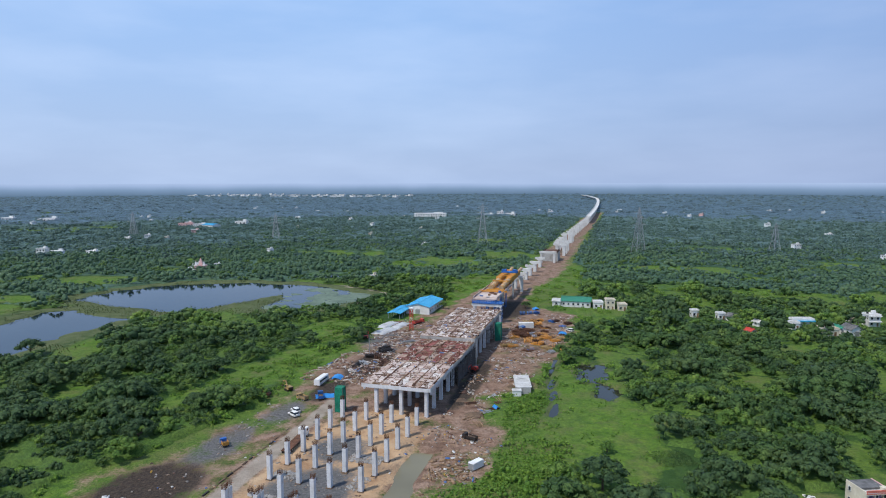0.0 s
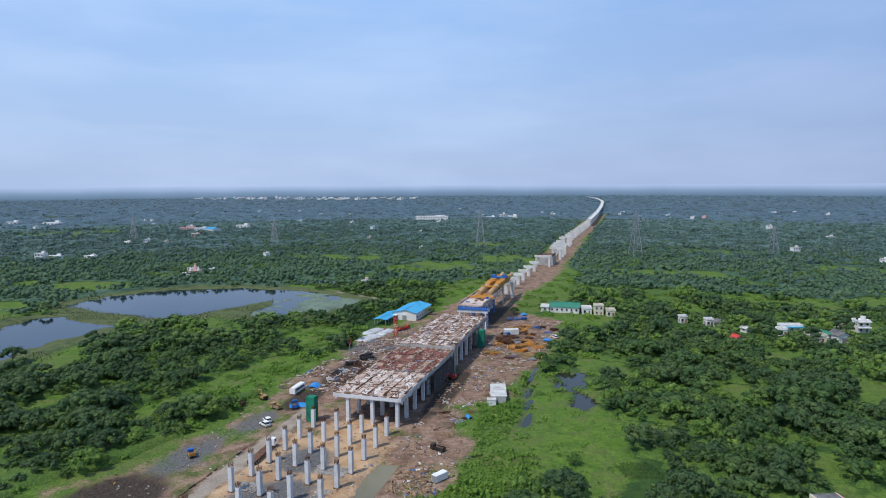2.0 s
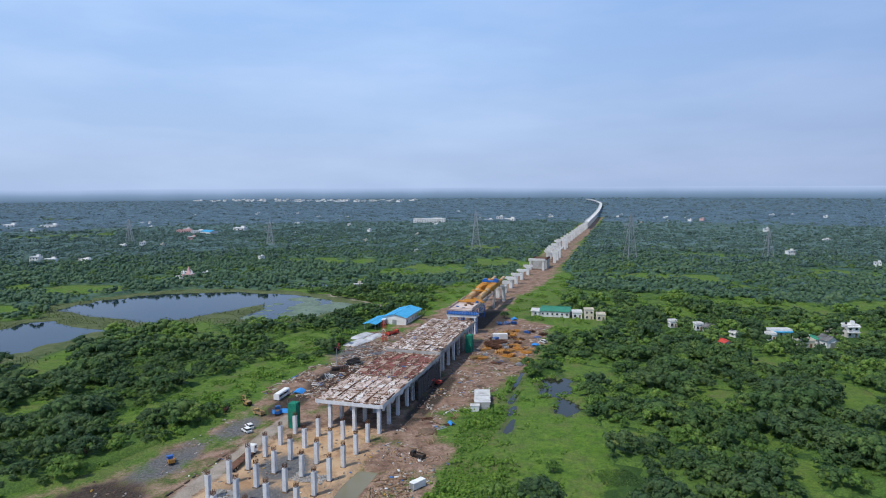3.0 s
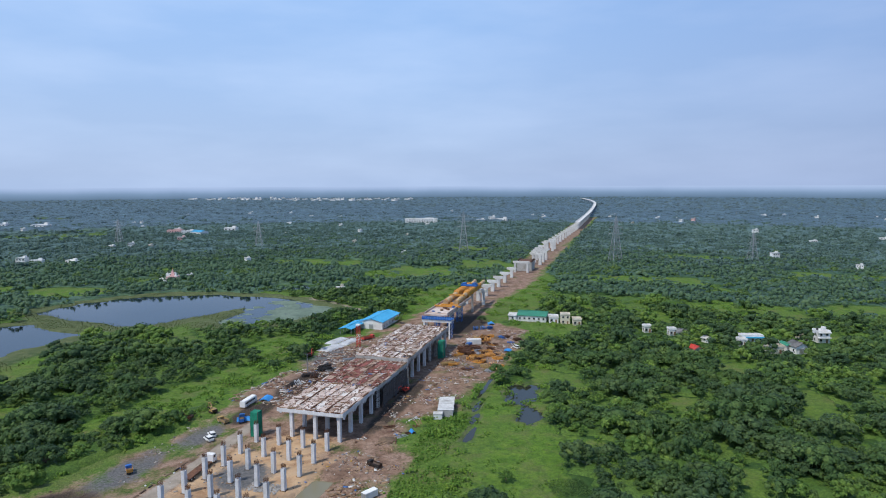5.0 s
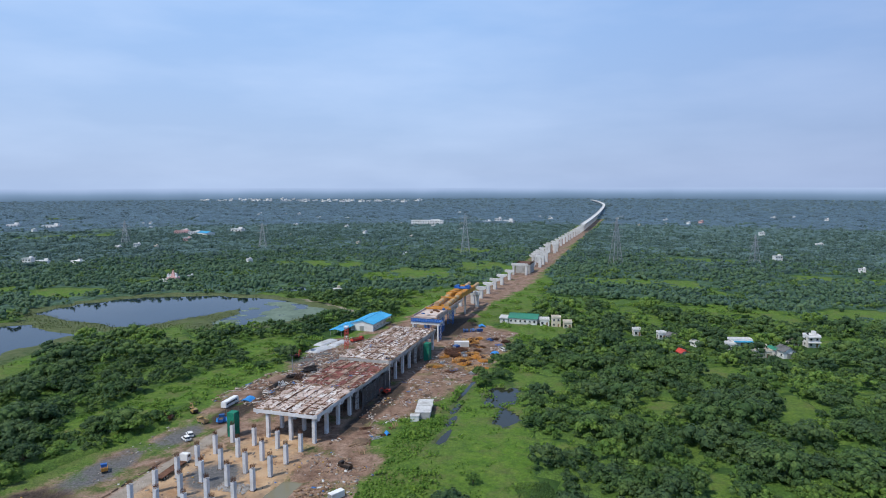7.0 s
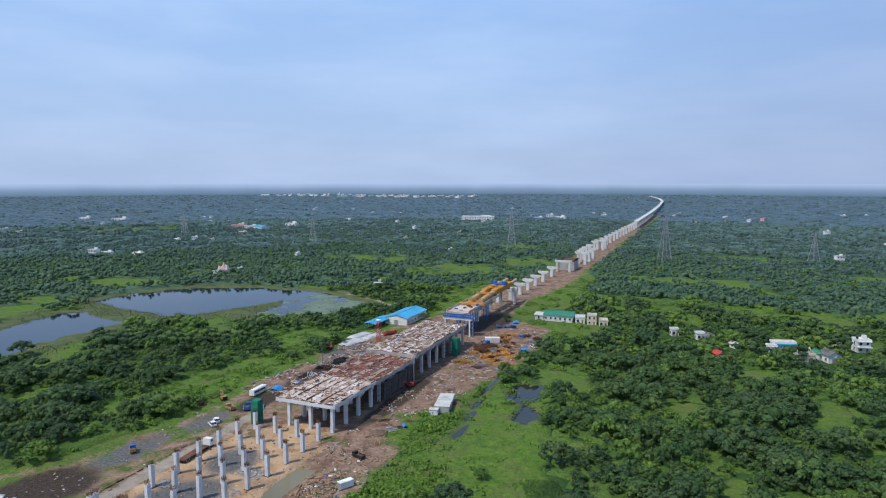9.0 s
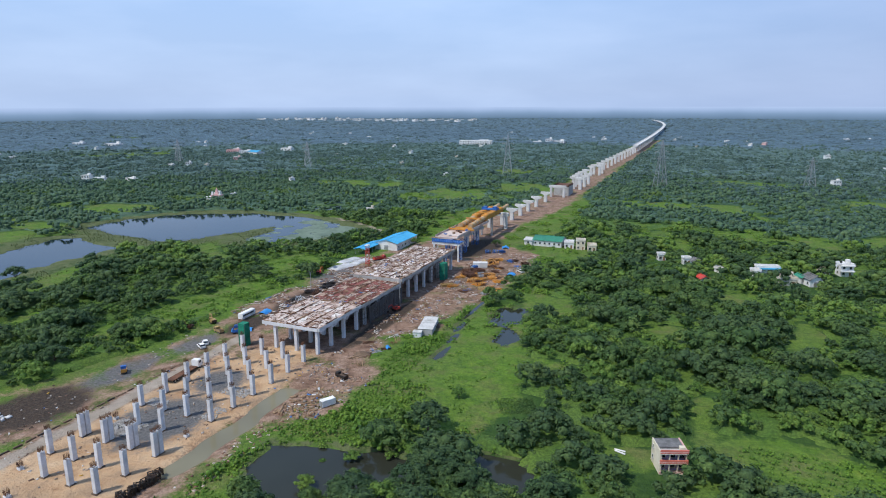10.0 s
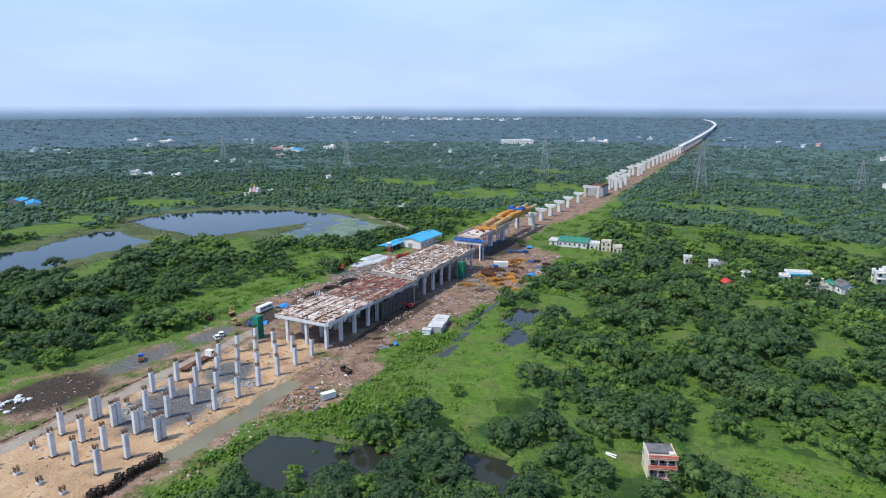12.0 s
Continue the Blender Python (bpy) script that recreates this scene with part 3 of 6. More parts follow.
sheet("marsh_water", 78, 160, 54, 92, -0.5, WATER_DARK, "shallow marsh water among grass", "water")
sheet("channel_water", -20, 66, 24, 43.9, -1.25, WATER_MUD, "brown muddy ditch water beside the columns", "water")


def build_backdrop():
    """A glowing ring, distance haze painted in: the last wooded miles beyond the land that is built."""
    n, r = 160, 3500
    ring = Shape()
    pts, faces = [], []
    for i in range(n):
        a = 2 * math.pi * i / n
        for z in (-25, 25, 64):
            pts.append((20 + r * math.cos(a), 10 + r * math.sin(a), z))
    for i in range(n):
        j = (i + 1) % n
        for k in (0, 1):
            faces.append((3 * i + k, 3 * j + k, 3 * j + k + 1, 3 * i + k + 1))
    ring.add(pts, faces)
    m, nt, b = nodes_of("distance")
    p = position(nt)
    sep = nt.nodes.new("ShaderNodeSeparateXYZ")
    nt.links.new(p, sep.inputs[0])
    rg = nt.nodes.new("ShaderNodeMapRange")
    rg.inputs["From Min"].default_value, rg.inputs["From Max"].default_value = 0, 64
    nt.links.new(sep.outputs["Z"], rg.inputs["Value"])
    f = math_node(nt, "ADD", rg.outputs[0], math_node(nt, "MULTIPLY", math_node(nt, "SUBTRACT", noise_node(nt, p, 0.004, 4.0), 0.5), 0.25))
    # painted haze: dull blue at the foot, sky tone at the top, emitted
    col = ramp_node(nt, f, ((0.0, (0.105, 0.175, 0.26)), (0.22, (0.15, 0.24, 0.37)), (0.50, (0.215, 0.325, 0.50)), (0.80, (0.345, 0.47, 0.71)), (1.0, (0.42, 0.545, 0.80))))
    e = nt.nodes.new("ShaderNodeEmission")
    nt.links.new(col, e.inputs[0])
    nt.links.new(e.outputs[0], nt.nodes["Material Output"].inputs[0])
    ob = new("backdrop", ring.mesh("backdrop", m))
    tagged(ob, "glowing backdrop of wooded distance with painted blue haze along the horizon", "backdrop", kind="structure")


build_backdrop()


# ---- station: columns standing free ----
PALE_SLAB = surface("pale_slab", (0.57, 0.52, 0.49), (0.72, 0.68, 0.65), (0.50, 0.41, 0.35), 0.2, 0.7, 0.85, vary=0.06)
SLAB_BROWN = surface("brown_slab", (0.30, 0.20, 0.15), (0.46, 0.36, 0.29), (0.24, 0.15, 0.11), 0.3, 0.9, 0.85, vary=0.1)
COLUMN_V = (0.0, 7.7, 15.7, 23.5)
ROWS = (0.2, 9.3, 18.0, 26.3, 34.6, 42.7, 50.8, 58.7, 66.8)


def rebar_cage(x, y, z, w, d, h, mat_parent):
    s = Shape()
    for i in range(5):
        for a, b in ((-w / 2 + w * i / 4, -d / 2), (-w / 2 + w * i / 4, d / 2), (-w / 2, -d / 2 + d * i / 4), (w / 2, -d / 2 + d * i / 4)):
            lean = random.uniform(-0.08, 0.08)
            s.tube((x + a, y + b, z), (x + a * 1.05 + lean, y + b * 1.05 + lean, z + h * random.uniform(0.75, 1.0)), 0.035, 3)
    for k in (0.2, 0.5):
        s.box(x, y - d / 2, z + h * k, w, 0.05, 0.05).box(x, y + d / 2, z + h * k, w, 0.05, 0.05)
        s.box(x - w / 2, y, z + h * k, 0.05, d, 0.05).box(x + w / 2, y, z + h * k, 0.05, d, 0.05)
    return part("rebar_cage", s, RUST, mat_parent, "rust-brown reinforcing bars")


def free_column(double):
    c = thing("concrete_column", at(0, 0), "pale grey concrete column with rusty bars standing out of its top", "column", "station columns")
    h = 5.95
    for dy in ((-0.75, 0.75) if double else (0.0,)):
        part("shaft", Shape().post(0, dy, -0.9, 1.05, 1.15, h + 0.9, 0.06), CONCRETE, c)
        rebar_cage(0, dy, h, 0.8, 0.85, 1.3, c)
    part("footing", Shape().box(0, 0, -0.35, 1.9, 3.2 if double else 1.9, 0.5, 0, 0.8), SPOIL, c, "earth-stained footing")
    return c


def stub():
    c = thing("column_stub", at(0, 0), "short concrete starter with a cage of rusty bars", "column", "column starters")
    part("base", Shape().post(0, 0, -0.6, 1.1, 1.1, 1.1, 0.05), CONCRETE, c)
    rebar_cage(0, 0, 0.5, 0.8, 0.8, 1.6, c)
    return c


GZ = -0.75
single, twin, starter = free_column(False), free_column(True), stub()
first = {"s": single, "t": twin, "b": starter}
used = set()


def put_column(kind, u, v, z):
    m = at(u, v, z)
    if kind in used:
        copy_thing(first[kind], m)
    else:
        first[kind].matrix_basis = m
        used.add(kind)


for i, u in enumerate(ROWS):
    for j, v in enumerate(COLUMN_V):
        kind = "t" if i == 1 else "b" if i == 2 and j in (0, 3) else "s"
        put_column(kind, u + random.uniform(-0.1, 0.1), v + 0.25 + 0.008 * u, GZ)
for j, v in enumerate(COLUMN_V):
    put_column("b" if j == 0 else "s", -7.0, v + 0.3, GZ)
    put_column("b", -15.2, v + 0.4, GZ)

# ---- station: decks on columns ----
DECK_V0, DECK_V1 = 5.0, 26.4


def deck(name, u0, u1, z, rows, label, slab_mats, thick=0.5, edge=CONCRETE, strips=False):
    d = thing(name, at(0, 0), label, "deck", "station decks")
    vc, w = (DECK_V0 + DECK_V1) / 2, DECK_V1 - DECK_V0
    uc, ln = (u0 + u1) / 2, u1 - u0
    part("slab", Shape().box(vc, uc, z - thick, w, ln, thick), SLAB_BROWN, d)
    for v in (DECK_V0, DECK_V1):
        part("edge_beam", Shape().box(v, uc, z - 1.2, 0.7, ln + 0.4, 1.15), edge, d, "concrete edge beam")
        y = u0
        while y < u1 - 1:
            step = random.uniform(1.6, 4.5)
            part("edge_board", Shape().box(v + random.uniform(-0.12, 0.12), min(y + step / 2, u1 - 0.6), z - 0.04, random.uniform(0.35, 0.8), min(step, u1 - y) - 0.1, random.uniform(0.05, 0.35)), random.choice((TIMBER, RUST, SLAB)), d)
            y += step
        for a, b in zip(rows, rows[1:]):
            for q, sgn in ((a, 1), (b, -1)):
                part("haunch", Shape().prism([(q + sgn * 0.5, z - 1.2), (q + sgn * 2.0, z - 1.2), (q + sgn * 0.5, z - 2.3)], "x", v - 0.3 if v > 10 else v - 0.3, v + 0.3), edge, d)
    for u in (u0, u1):
        part("end_beam", Shape().box(vc, u, z - 1.2, w - 0.7, 0.7, 1.14), edge, d, "concrete end beam")
        for k in range(7):
            part("edge_board", Shape().box(DECK_V0 + 1.5 + k * (w - 2) / 6.5, u + random.uniform(-0.1, 0.1), z - 0.06, random.uniform(1.6, 2.9), random.uniform(0.3, 0.7), random.uniform(0.06, 0.3)), random.choice((TIMBER, RUST, SLAB)), d)
    for j, v in enumerate((9.2, 17.2, 25.2)):
        part("long_beam", Shape().box(v, uc, z - 1.3, 0.8, ln - 0.8, 0.8), CONCRETE_GREY, d)
        for u in rows:
            part("column", Shape().post(v, u, -1.2, 1.05, 1.15, z - 0.1, 0.06), CONCRETE, d)
    for u in rows[1:-1]:
        part("cross_beam", Shape().box(vc, u, z - 1.4, w - 0.8, 0.7, 0.9), CONCRETE_GREY, d)
    # slab bays between the upstand beams, each cast on its own day
    bays_v, n = 8, max(2, round(ln / 4.0))
    bw, bl = (w - 0.9) / bays_v, (ln - 0.9) / n
    base = Shape().box(0, 0, 0, bw - 0.06, bl - 0.03, 0.06)
    meshes = [base.mesh("slab_bay", mm) for mm in slab_mats]
    for i in range(bays_v):
        for k in range(n):
            if random.random() < 0.02:
                continue
            part("slab_bay", meshes[(i * 5 + k // 4) % len(meshes)] if random.random() < (0.75 if strips else 0.6) else random.choice(meshes), None, d, "", pose(DECK_V0 + 0.45 + (i + 0.5) * bw, u0 + 0.45 + (k + 0.5) * bl, z - 0.005 + random.uniform(0, 0.02), 0, 0, random.uniform(-0.15, 0.15)))
    # starter bars standing along the beam lines
    for i in range(1, bays_v):
        y = u0 + 0.6
        while y < u1 - 2:
            step = random.uniform(2.5, 7.0)
            low = i % 2 == 1
            s = Shape().box(DECK_V0 + 0.45 + i * bw + random.uniform(-0.1, 0.1), y + step / 2, z, random.uniform(0.12, 0.3) if low else random.uniform(0.25, 0.5), min(step, u1 - 0.6 - y) - random.uniform(0.1, 1.2), random.uniform(0.06, 0.16) if low else random.uniform(0.15, 0.45))
            y += step
            part("upstand", s, random.choice((RUST, RUST, RUST, TIMBER, SLAB_RED, SLAB_BROWN)), d)
    for u in list(rows) + [(a + b) / 2 for a, b in zip(rows, rows[1:])]:
        main = u in rows
        x = DECK_V0 + 0.6
        while x < DECK_V1 - 1.5:
            step = random.uniform(1.5, 4.5)
            if random.random() < (0.4 if main else 0.12):
                part("upstand", Shape().box(x + step / 2, u + random.uniform(-0.15, 0.15), z + 0.02, min(step, DECK_V1 - 0.6 - x) - 0.1, random.uniform(0.2, 0.45) if main else random.uniform(0.12, 0.25), random.uniform(0.10, 0.35)), random.choice((RUST, RUST, TIMBER, SLAB_BROWN)), d)
            x += step
        if main:
            for v in (9.2, 17.2, 25.2):
                cage = Shape()
                for a in (-0.4, 0, 0.4):
                    for b in (-0.4, 0, 0.4):
                        if a or b:
                            cage.tube((v + a, u + b, z), (v + a * 1.1, u + b * 1.1, z + random.uniform(0.9, 1.5)), 0.04, 3)
                tagged(part("starter_bars", cage, RUST, d), "rusty starter bars over a column", kind="stuff")
    return d


D1Z, D2Z = 9.0, 9.9
deck("station_deck", 72.6, 99.0, D1Z, (73.4, 81.3, 89.3, 97.9), "blotched new concrete deck on pale columns", (SLAB, SLAB, PALE_SLAB))
deck("station_deck", 99.6, 131.0, D1Z - 0.35, (104, 112, 120, 129), "deck of red-brown reinforcement still on shuttering", (SLAB_RED, SLAB_RED, SLAB_BROWN, SLAB_RED, SLAB_RED, SLAB_RED, SLAB_BROWN), edge=CONCRETE_GREY, strips=True)
deck("station_deck", 131.8, 189.5, D2Z, (132.6, 140.6, 148.6, 156.6, 164.6, 172.6, 180.6, 188.6), "higher concrete deck with pale slab bays and rusty bars", (SLAB, PALE_SLAB, PALE_SLAB, SLAB_BROWN), edge=CONCRETE_GREY)


POST_MESH = Shape().tube((0, 0, 0), (0, 0, 1), 0.06, 4).mesh("tube", SCAFFOLD)


def scaffold(u0, u1, v0, v1, z1, step, label):
    s = thing("scaffold", at(0, 0), label, "scaffold", "scaffolds under the deck")
    us, vs = np.arange(u0, u1 + 0.01, step), np.arange(v0, v1 + 0.01, step)
    for v in vs:
        for u in us:
            part("standard", POST_MESH, None, s, "", pose(v, u, -0.9) @ Matrix.Diagonal((1, 1, z1 + 0.9, 1)))
        for z in np.arange(1.0, z1, 1.7):
            part("ledger", POST_MESH, None, s, "", pose(v, u0, z, -90) @ Matrix.Diagonal((0.9, 0.9, u1 - u0, 1)))
    for u in us:
        for z in np.arange(1.0, z1, 1.7):
            part("transom", POST_MESH, None, s, "", pose(v0, u, z, 0, 90) @ Matrix.Diagonal((0.9, 0.9, v1 - v0, 1)))
    return s


shoring_bay = scaffold(103.5, 130.5, 6.5, 27.2, 6.9, 1.7, "dense grey scaffold propping the wet deck")
NET_GREY = surface("dust_net", (0.045, 0.045, 0.048), (0.10, 0.10, 0.10), (0.06, 0.05, 0.045), 0.4, 2.0, 0.95)
for k in range(14):
    drop = random.uniform(5.6, 6.9)
    part("dust_net", Shape().box(27.32 + random.uniform(-0.05, 0.05), 104.6 + 1.93 * k, 7.0 - drop, 0.05, 1.75, drop), NET_GREY, shoring_bay, "dark grey dust netting")
scaffold(98.5, 102.5, 18.5, 26.4, 7.4, 1.9, "grey scaffold bay below the deck edge")
scaffold(160, 176, 14, 26.2, 8.6, 2.0, "grey scaffold bay below the higher deck")


def net_tower(u, v, w, d, h):
    t = thing("stair_tower", at(u, v, GZ), "scaffold stair tower wrapped in green netting", "tower", "netted towers")
    net = Shape()
    for k in range(5):
        net.box(random.uniform(-0.06, 0.06), random.uniform(-0.06, 0.06), h * k / 5, w + random.uniform(-0.1, 0.1), d, h / 5 - 0.02)
    part("netting", net, GREEN_NET, t)
    for a, b in ((-1, -1), (1, -1), (1, 1), (-1, 1)):
        part("pole", Shape().tube((a * w / 2, b * d / 2, 0), (a * w / 2, b * d / 2, h + 1.0), 0.06, 5), SCAFFOLD, t)


net_tower(71.0, -1.8, 2.6, 2.6, 8.4)
net_tower(171.0, 28.6, 2.6, 3.4, 8.5)


def loose_items(u0, u1, v0, v1, z, n, big, label, name="site_debris", m=DEBRIS, zfun=None, long=2.0):
    """Countless offcuts, bags and boards strewn about."""
    vs, fs = [], []
    cube = np.array([(-1, -1, 0), (1, -1, 0), (1, 1, 0), (-1, 1, 0), (-1, -1, 1), (1, -1, 1), (1, 1, 1), (-1, 1, 1)], float)
    quad = np.array([(3, 2, 1, 0), (4, 5, 6, 7), (0, 1, 5, 4), (1, 2, 6, 5), (2, 3, 7, 6), (3, 0, 4, 7)])
    us, vz = rng.uniform(u0, u1, n), rng.uniform(v0, v1, n)
    ok, zs = zfun(us, vz) if zfun is not None else (np.ones(n, bool), np.full(n, z))
    for k, (u, v, zz) in enumerate(zip(us[ok], vz[ok], zs[ok])):
        s = np.array((rng.uniform(0.1, 0.5), rng.uniform(0.1, 0.5) * rng.uniform(1, long), rng.uniform(0.05, 0.5))) * big
        a = rng.uniform(0, np.pi)
        p = cube * s
        p = np.stack([p[:, 0] * np.cos(a) - p[:, 1] * np.sin(a) + v, p[:, 0] * np.sin(a) + p[:, 1] * np.cos(a) + u, p[:, 2] + zz], 1)
        vs.append(p)
        fs.append(quad + 8 * k)
    ob = new(name, soup(name, np.concatenate(vs), np.concatenate(fs), m))
    ob.matrix_basis = ST
    return tagged(ob, label, "debris", kind="stuff")


def on_land(u, v):
    return (water_field(u, v) < -0.12) & (site_field(u, v) > 0.1) & (wave(u, v, 24, 51) > -0.15), terrain(u, v) - 0.03


loose_items(20, 232, 29, 59, 0, 2400, 0.6, "scattered boards, rubble, bags and steel offcuts on bare earth", zfun=on_land)
loose_items(98, 200, -28, 4, 0, 700, 0.7, "scattered steel, boards and rubble beside the deck", zfun=on_land)
loose_items(-20, 72, -30, 30, 0, 500, 0.6, "small rubble among the columns", zfun=on_land)
LITTER = scatter_colours("deck_litter", ((0.0, (0.20, 0.10, 0.06)), (0.3, (0.34, 0.24, 0.16)), (0.5, (0.12, 0.06, 0.04)), (0.7, (0.45, 0.38, 0.33)), (0.88, (0.60, 0.57, 0.54)), (0.97, (0.08, 0.18, 0.40))))
loose_items(73.5, 102, 5.6, 25.8, D1Z + 0.08, 420, 0.42, "offcuts and bags lying on the new slab", m=LITTER, long=5)
loose_items(132.5, 188.5, 5.6, 25.8, D2Z + 0.08, 900, 0.5, "offcuts, bars and shutter boards on the higher slab", m=LITTER, long=6)
loose_items(100.5, 130.5, 5.6, 25.8, D1Z - 0.27, 320, 0.5, "loose bars and spacers on the reinforcement", m=LITTER, long=6)
loose_items(96, 195, -30, 4, 0, 3000, 0.66, "rusty bars, props and planks heaped beside the deck", "loose_bars", m=LITTER, zfun=on_land, long=7)
loose_items(60, 232, 29, 57, 0, 1500, 0.6, "brown boards, bars and broken shuttering over the yard", "loose_boards", m=LITTER, zfun=on_land, long=6)


# ---- launching gantry and first viaduct deck ----
def box_girder(name, u0, u1, v, z, width, label, m=PALE):
    g = thing(name, at(0, 0), label, "viaduct", "viaduct spans")
    w = width / 2
    sec = ((-w, 0.0), (w, 0.0), (w, -0.3), (w * 0.52, -0.75), (w * 0.42, -2.6), (-w * 0.42, -2.6), (-w * 0.52, -0.75), (-w, -0.3))
    part("girder", Shape().prism([(v + a, z + b) for a, b in sec], "y", u0, u1), m, g)
    for sgn in (-1, 1):
        part("parapet", Shape().box(v + sgn * (w - 0.15), (u0 + u1) / 2, z, 0.25, u1 - u0, 0.9), m, g)
    return g


AX = 14.0
box_girder("viaduct_span", 210.5, 262, AX, 10.9, 12.4, "earth-stained new concrete span below the launching gantry", SLAB)


def form_carriage():
    f = thing("formwork_carriage", at(206.5, AX + 2.4), "blue steel formwork carriage with white legs", "formwork")
    for v in (-6.6, 0, 6.6):
        for u in (-2.2, 2.2):
            part("leg", Shape().post(v, u, -0.6, 0.7, 0.7, 8.9, 0.05), WHITE if v else BLUE, f, "white painted leg")
    part("cross_head", Shape().box(0, -2.2, 8.3, 15.4, 0.8, 1.3).box(0, 2.2, 8.3, 15.4, 0.8, 1.3), WHITE, f)
    s = Shape()
    for k in range(13):
        s.box(-7.2 + k * 1.2, -2.9, 9.6, 0.3, 0.4, 1.8)
    s.box(0, -2.8, 9.7, 15.4, 0.25, 0.3).box(0, -2.8, 11.1, 15.4, 0.25, 0.3)
    part("front_truss", s, BLUE, f)
    part("platform", Shape().box(0, 0, 9.65, 15.4, 5.6, 0.2), BLUE, f)
    for k in range(9):
        part("brace", Shape().tube((-7.2 + k * 1.6, -2.9, 9.7), (-6.4 + k * 1.6, -2.9, 11.2), 0.12, 4), BLUE, f)
    for sgn in (-1, 1):
        s = Shape()
        for k in range(4):
            s.tube((sgn * 7.2, -2.2, 0.2 + 2 * k), (sgn * 7.2, 2.2, 2.2 + 2 * k), 0.14, 4).tube((sgn * 7.2, 2.2, 0.2 + 2 * k), (sgn * 7.2, -2.2, 2.2 + 2 * k), 0.14, 4)
        part("side_bracing", s, BLUE, f)


form_carriage()


def launching_gantry():
    g = thing("launching_gantry", at(0, AX + 0.8, 10.9), "orange-yellow full-span launching gantry with blue winch frames", "gantry crane")
    for sgn in (-1, 1):
        v = sgn * 2.9
        part("main_girder", Shape().prism([(v - 1.6, 1.4), (v - 1.2, 0.9), (v + 1.2, 0.9), (v + 1.6, 1.4), (v + 1.6, 3.4), (v + 1.2, 4.0), (v - 1.2, 4.0), (v - 1.6, 3.4)], "y", 259, 293), YELLOW, g)
        for k in range(9):
            part("stiffener", Shape().box(v, 261 + 3.8 * k, 0.85, 3.4, 0.25, 3.3), YELLOW, g)
        nose = Shape().tube((v, 236, 1.35), (v, 259.5, 2.3), 1.4, 12)
        part("nose", nose, BUFF, g, "faded buff nose girder")
        for k in range(5):
            part("collar", Shape().tube((v, 237 + 5.2 * k, 1.38 + 0.16 * k), (v, 237.6 + 5.2 * k, 1.40 + 0.18 * k), 1.6, 12), YELLOW, g)
        part("tail", Shape().tube((v, 293, 2.2), (v, 307, 2.9), 1.1, 12), BUFF, g, "buff tail girder")
        part("walkway", Shape().box(v + sgn * 1.3, 276, 2.0, 0.6, 33, 0.08), GALV, g)
        part("rear_leg", Shape().box(sgn * 3.2, 274, -11.4, 1.0, 1.0, 12.4), GALV, g)
    for u in (240, 262, 288):
        part("support_frame", Shape().box(0, u, 0.0, 8.6, 1.4, 0.92), BLUE if u > 280 else YELLOW, g)
    part("winch_frame", Shape().box(0, 280, 4.05, 9.8, 4.8, 0.7), BLUE, g, "blue winch trolley")
    for sgn in (-1, 1):
        part("winch_drum", Shape().box(sgn * 3.0, 280, 4.75, 2.0, 3.0, 1.2), BLUE, g)
        part("winch_post", Shape().box(sgn * 4.4, 280, 4.75, 0.4, 4.4, 0.8), BLUE, g)
    for u, z, w in ((250, 3.0, 9), (230, 0.3, 14.6), (234, 0.3, 10)):
        part("cross_beam", Shape().box(0, u, z, w, 0.9, 0.8), YELLOW, g)
    for u in (266, 272, 290):
        part("tie", Shape().box(0, u, 4.02, 7.0, 0.5, 0.4), YELLOW, g)
    for k in range(8):
        part("rail_post", Shape().tube((-7.0 + 2.0 * k, 230, 1.05), (-7.0 + 2.0 * k, 230, 2.0), 0.06, 4), YELLOW, g)
    for k in range(6):
        part("tool_box", Shape().box(random.uniform(-5, 5), 214 + 3.2 * k, 0.02, random.uniform(0.8, 2.0), random.uniform(0.8, 2.2), random.uniform(0.4, 1.1), random.uniform(0, 90)), random.choice((RUST, GALV, TIMBER, BLUE)), g)


launching_gantry()


def shoring(u, v, h):
    t = thing("shoring_tower", at(u, v, -0.4), "blue steel shoring tower below the span", "tower", "shoring towers")
    for a, b in ((-1, -1), (1, -1), (1, 1), (-1, 1)):
        part("leg", Shape().tube((a * 1.4, b * 1.4, 0), (a * 1.4, b * 1.4, h), 0.16, 5), BLUE, t)
    for k in range(int(h / 2)):
        s = Shape()
        for (a, b), (c, d) in (((-1, -1), (1, -1)), ((1, -1), (1, 1)), ((1, 1), (-1, 1)), ((-1, 1), (-1, -1))):
            s.tube((a * 1.4, b * 1.4, 2 * k), (c * 1.4, d * 1.4, 2 * k + 2), 0.09, 4)
        part("brace", s, BLUE, t)


copy_pier_spots = ((240, AX), (258, AX))
for u, v in ((226, AX + 3.6), (226, AX - 3.6), (246, AX + 3.2)):
    shoring(u, v, 8.6)


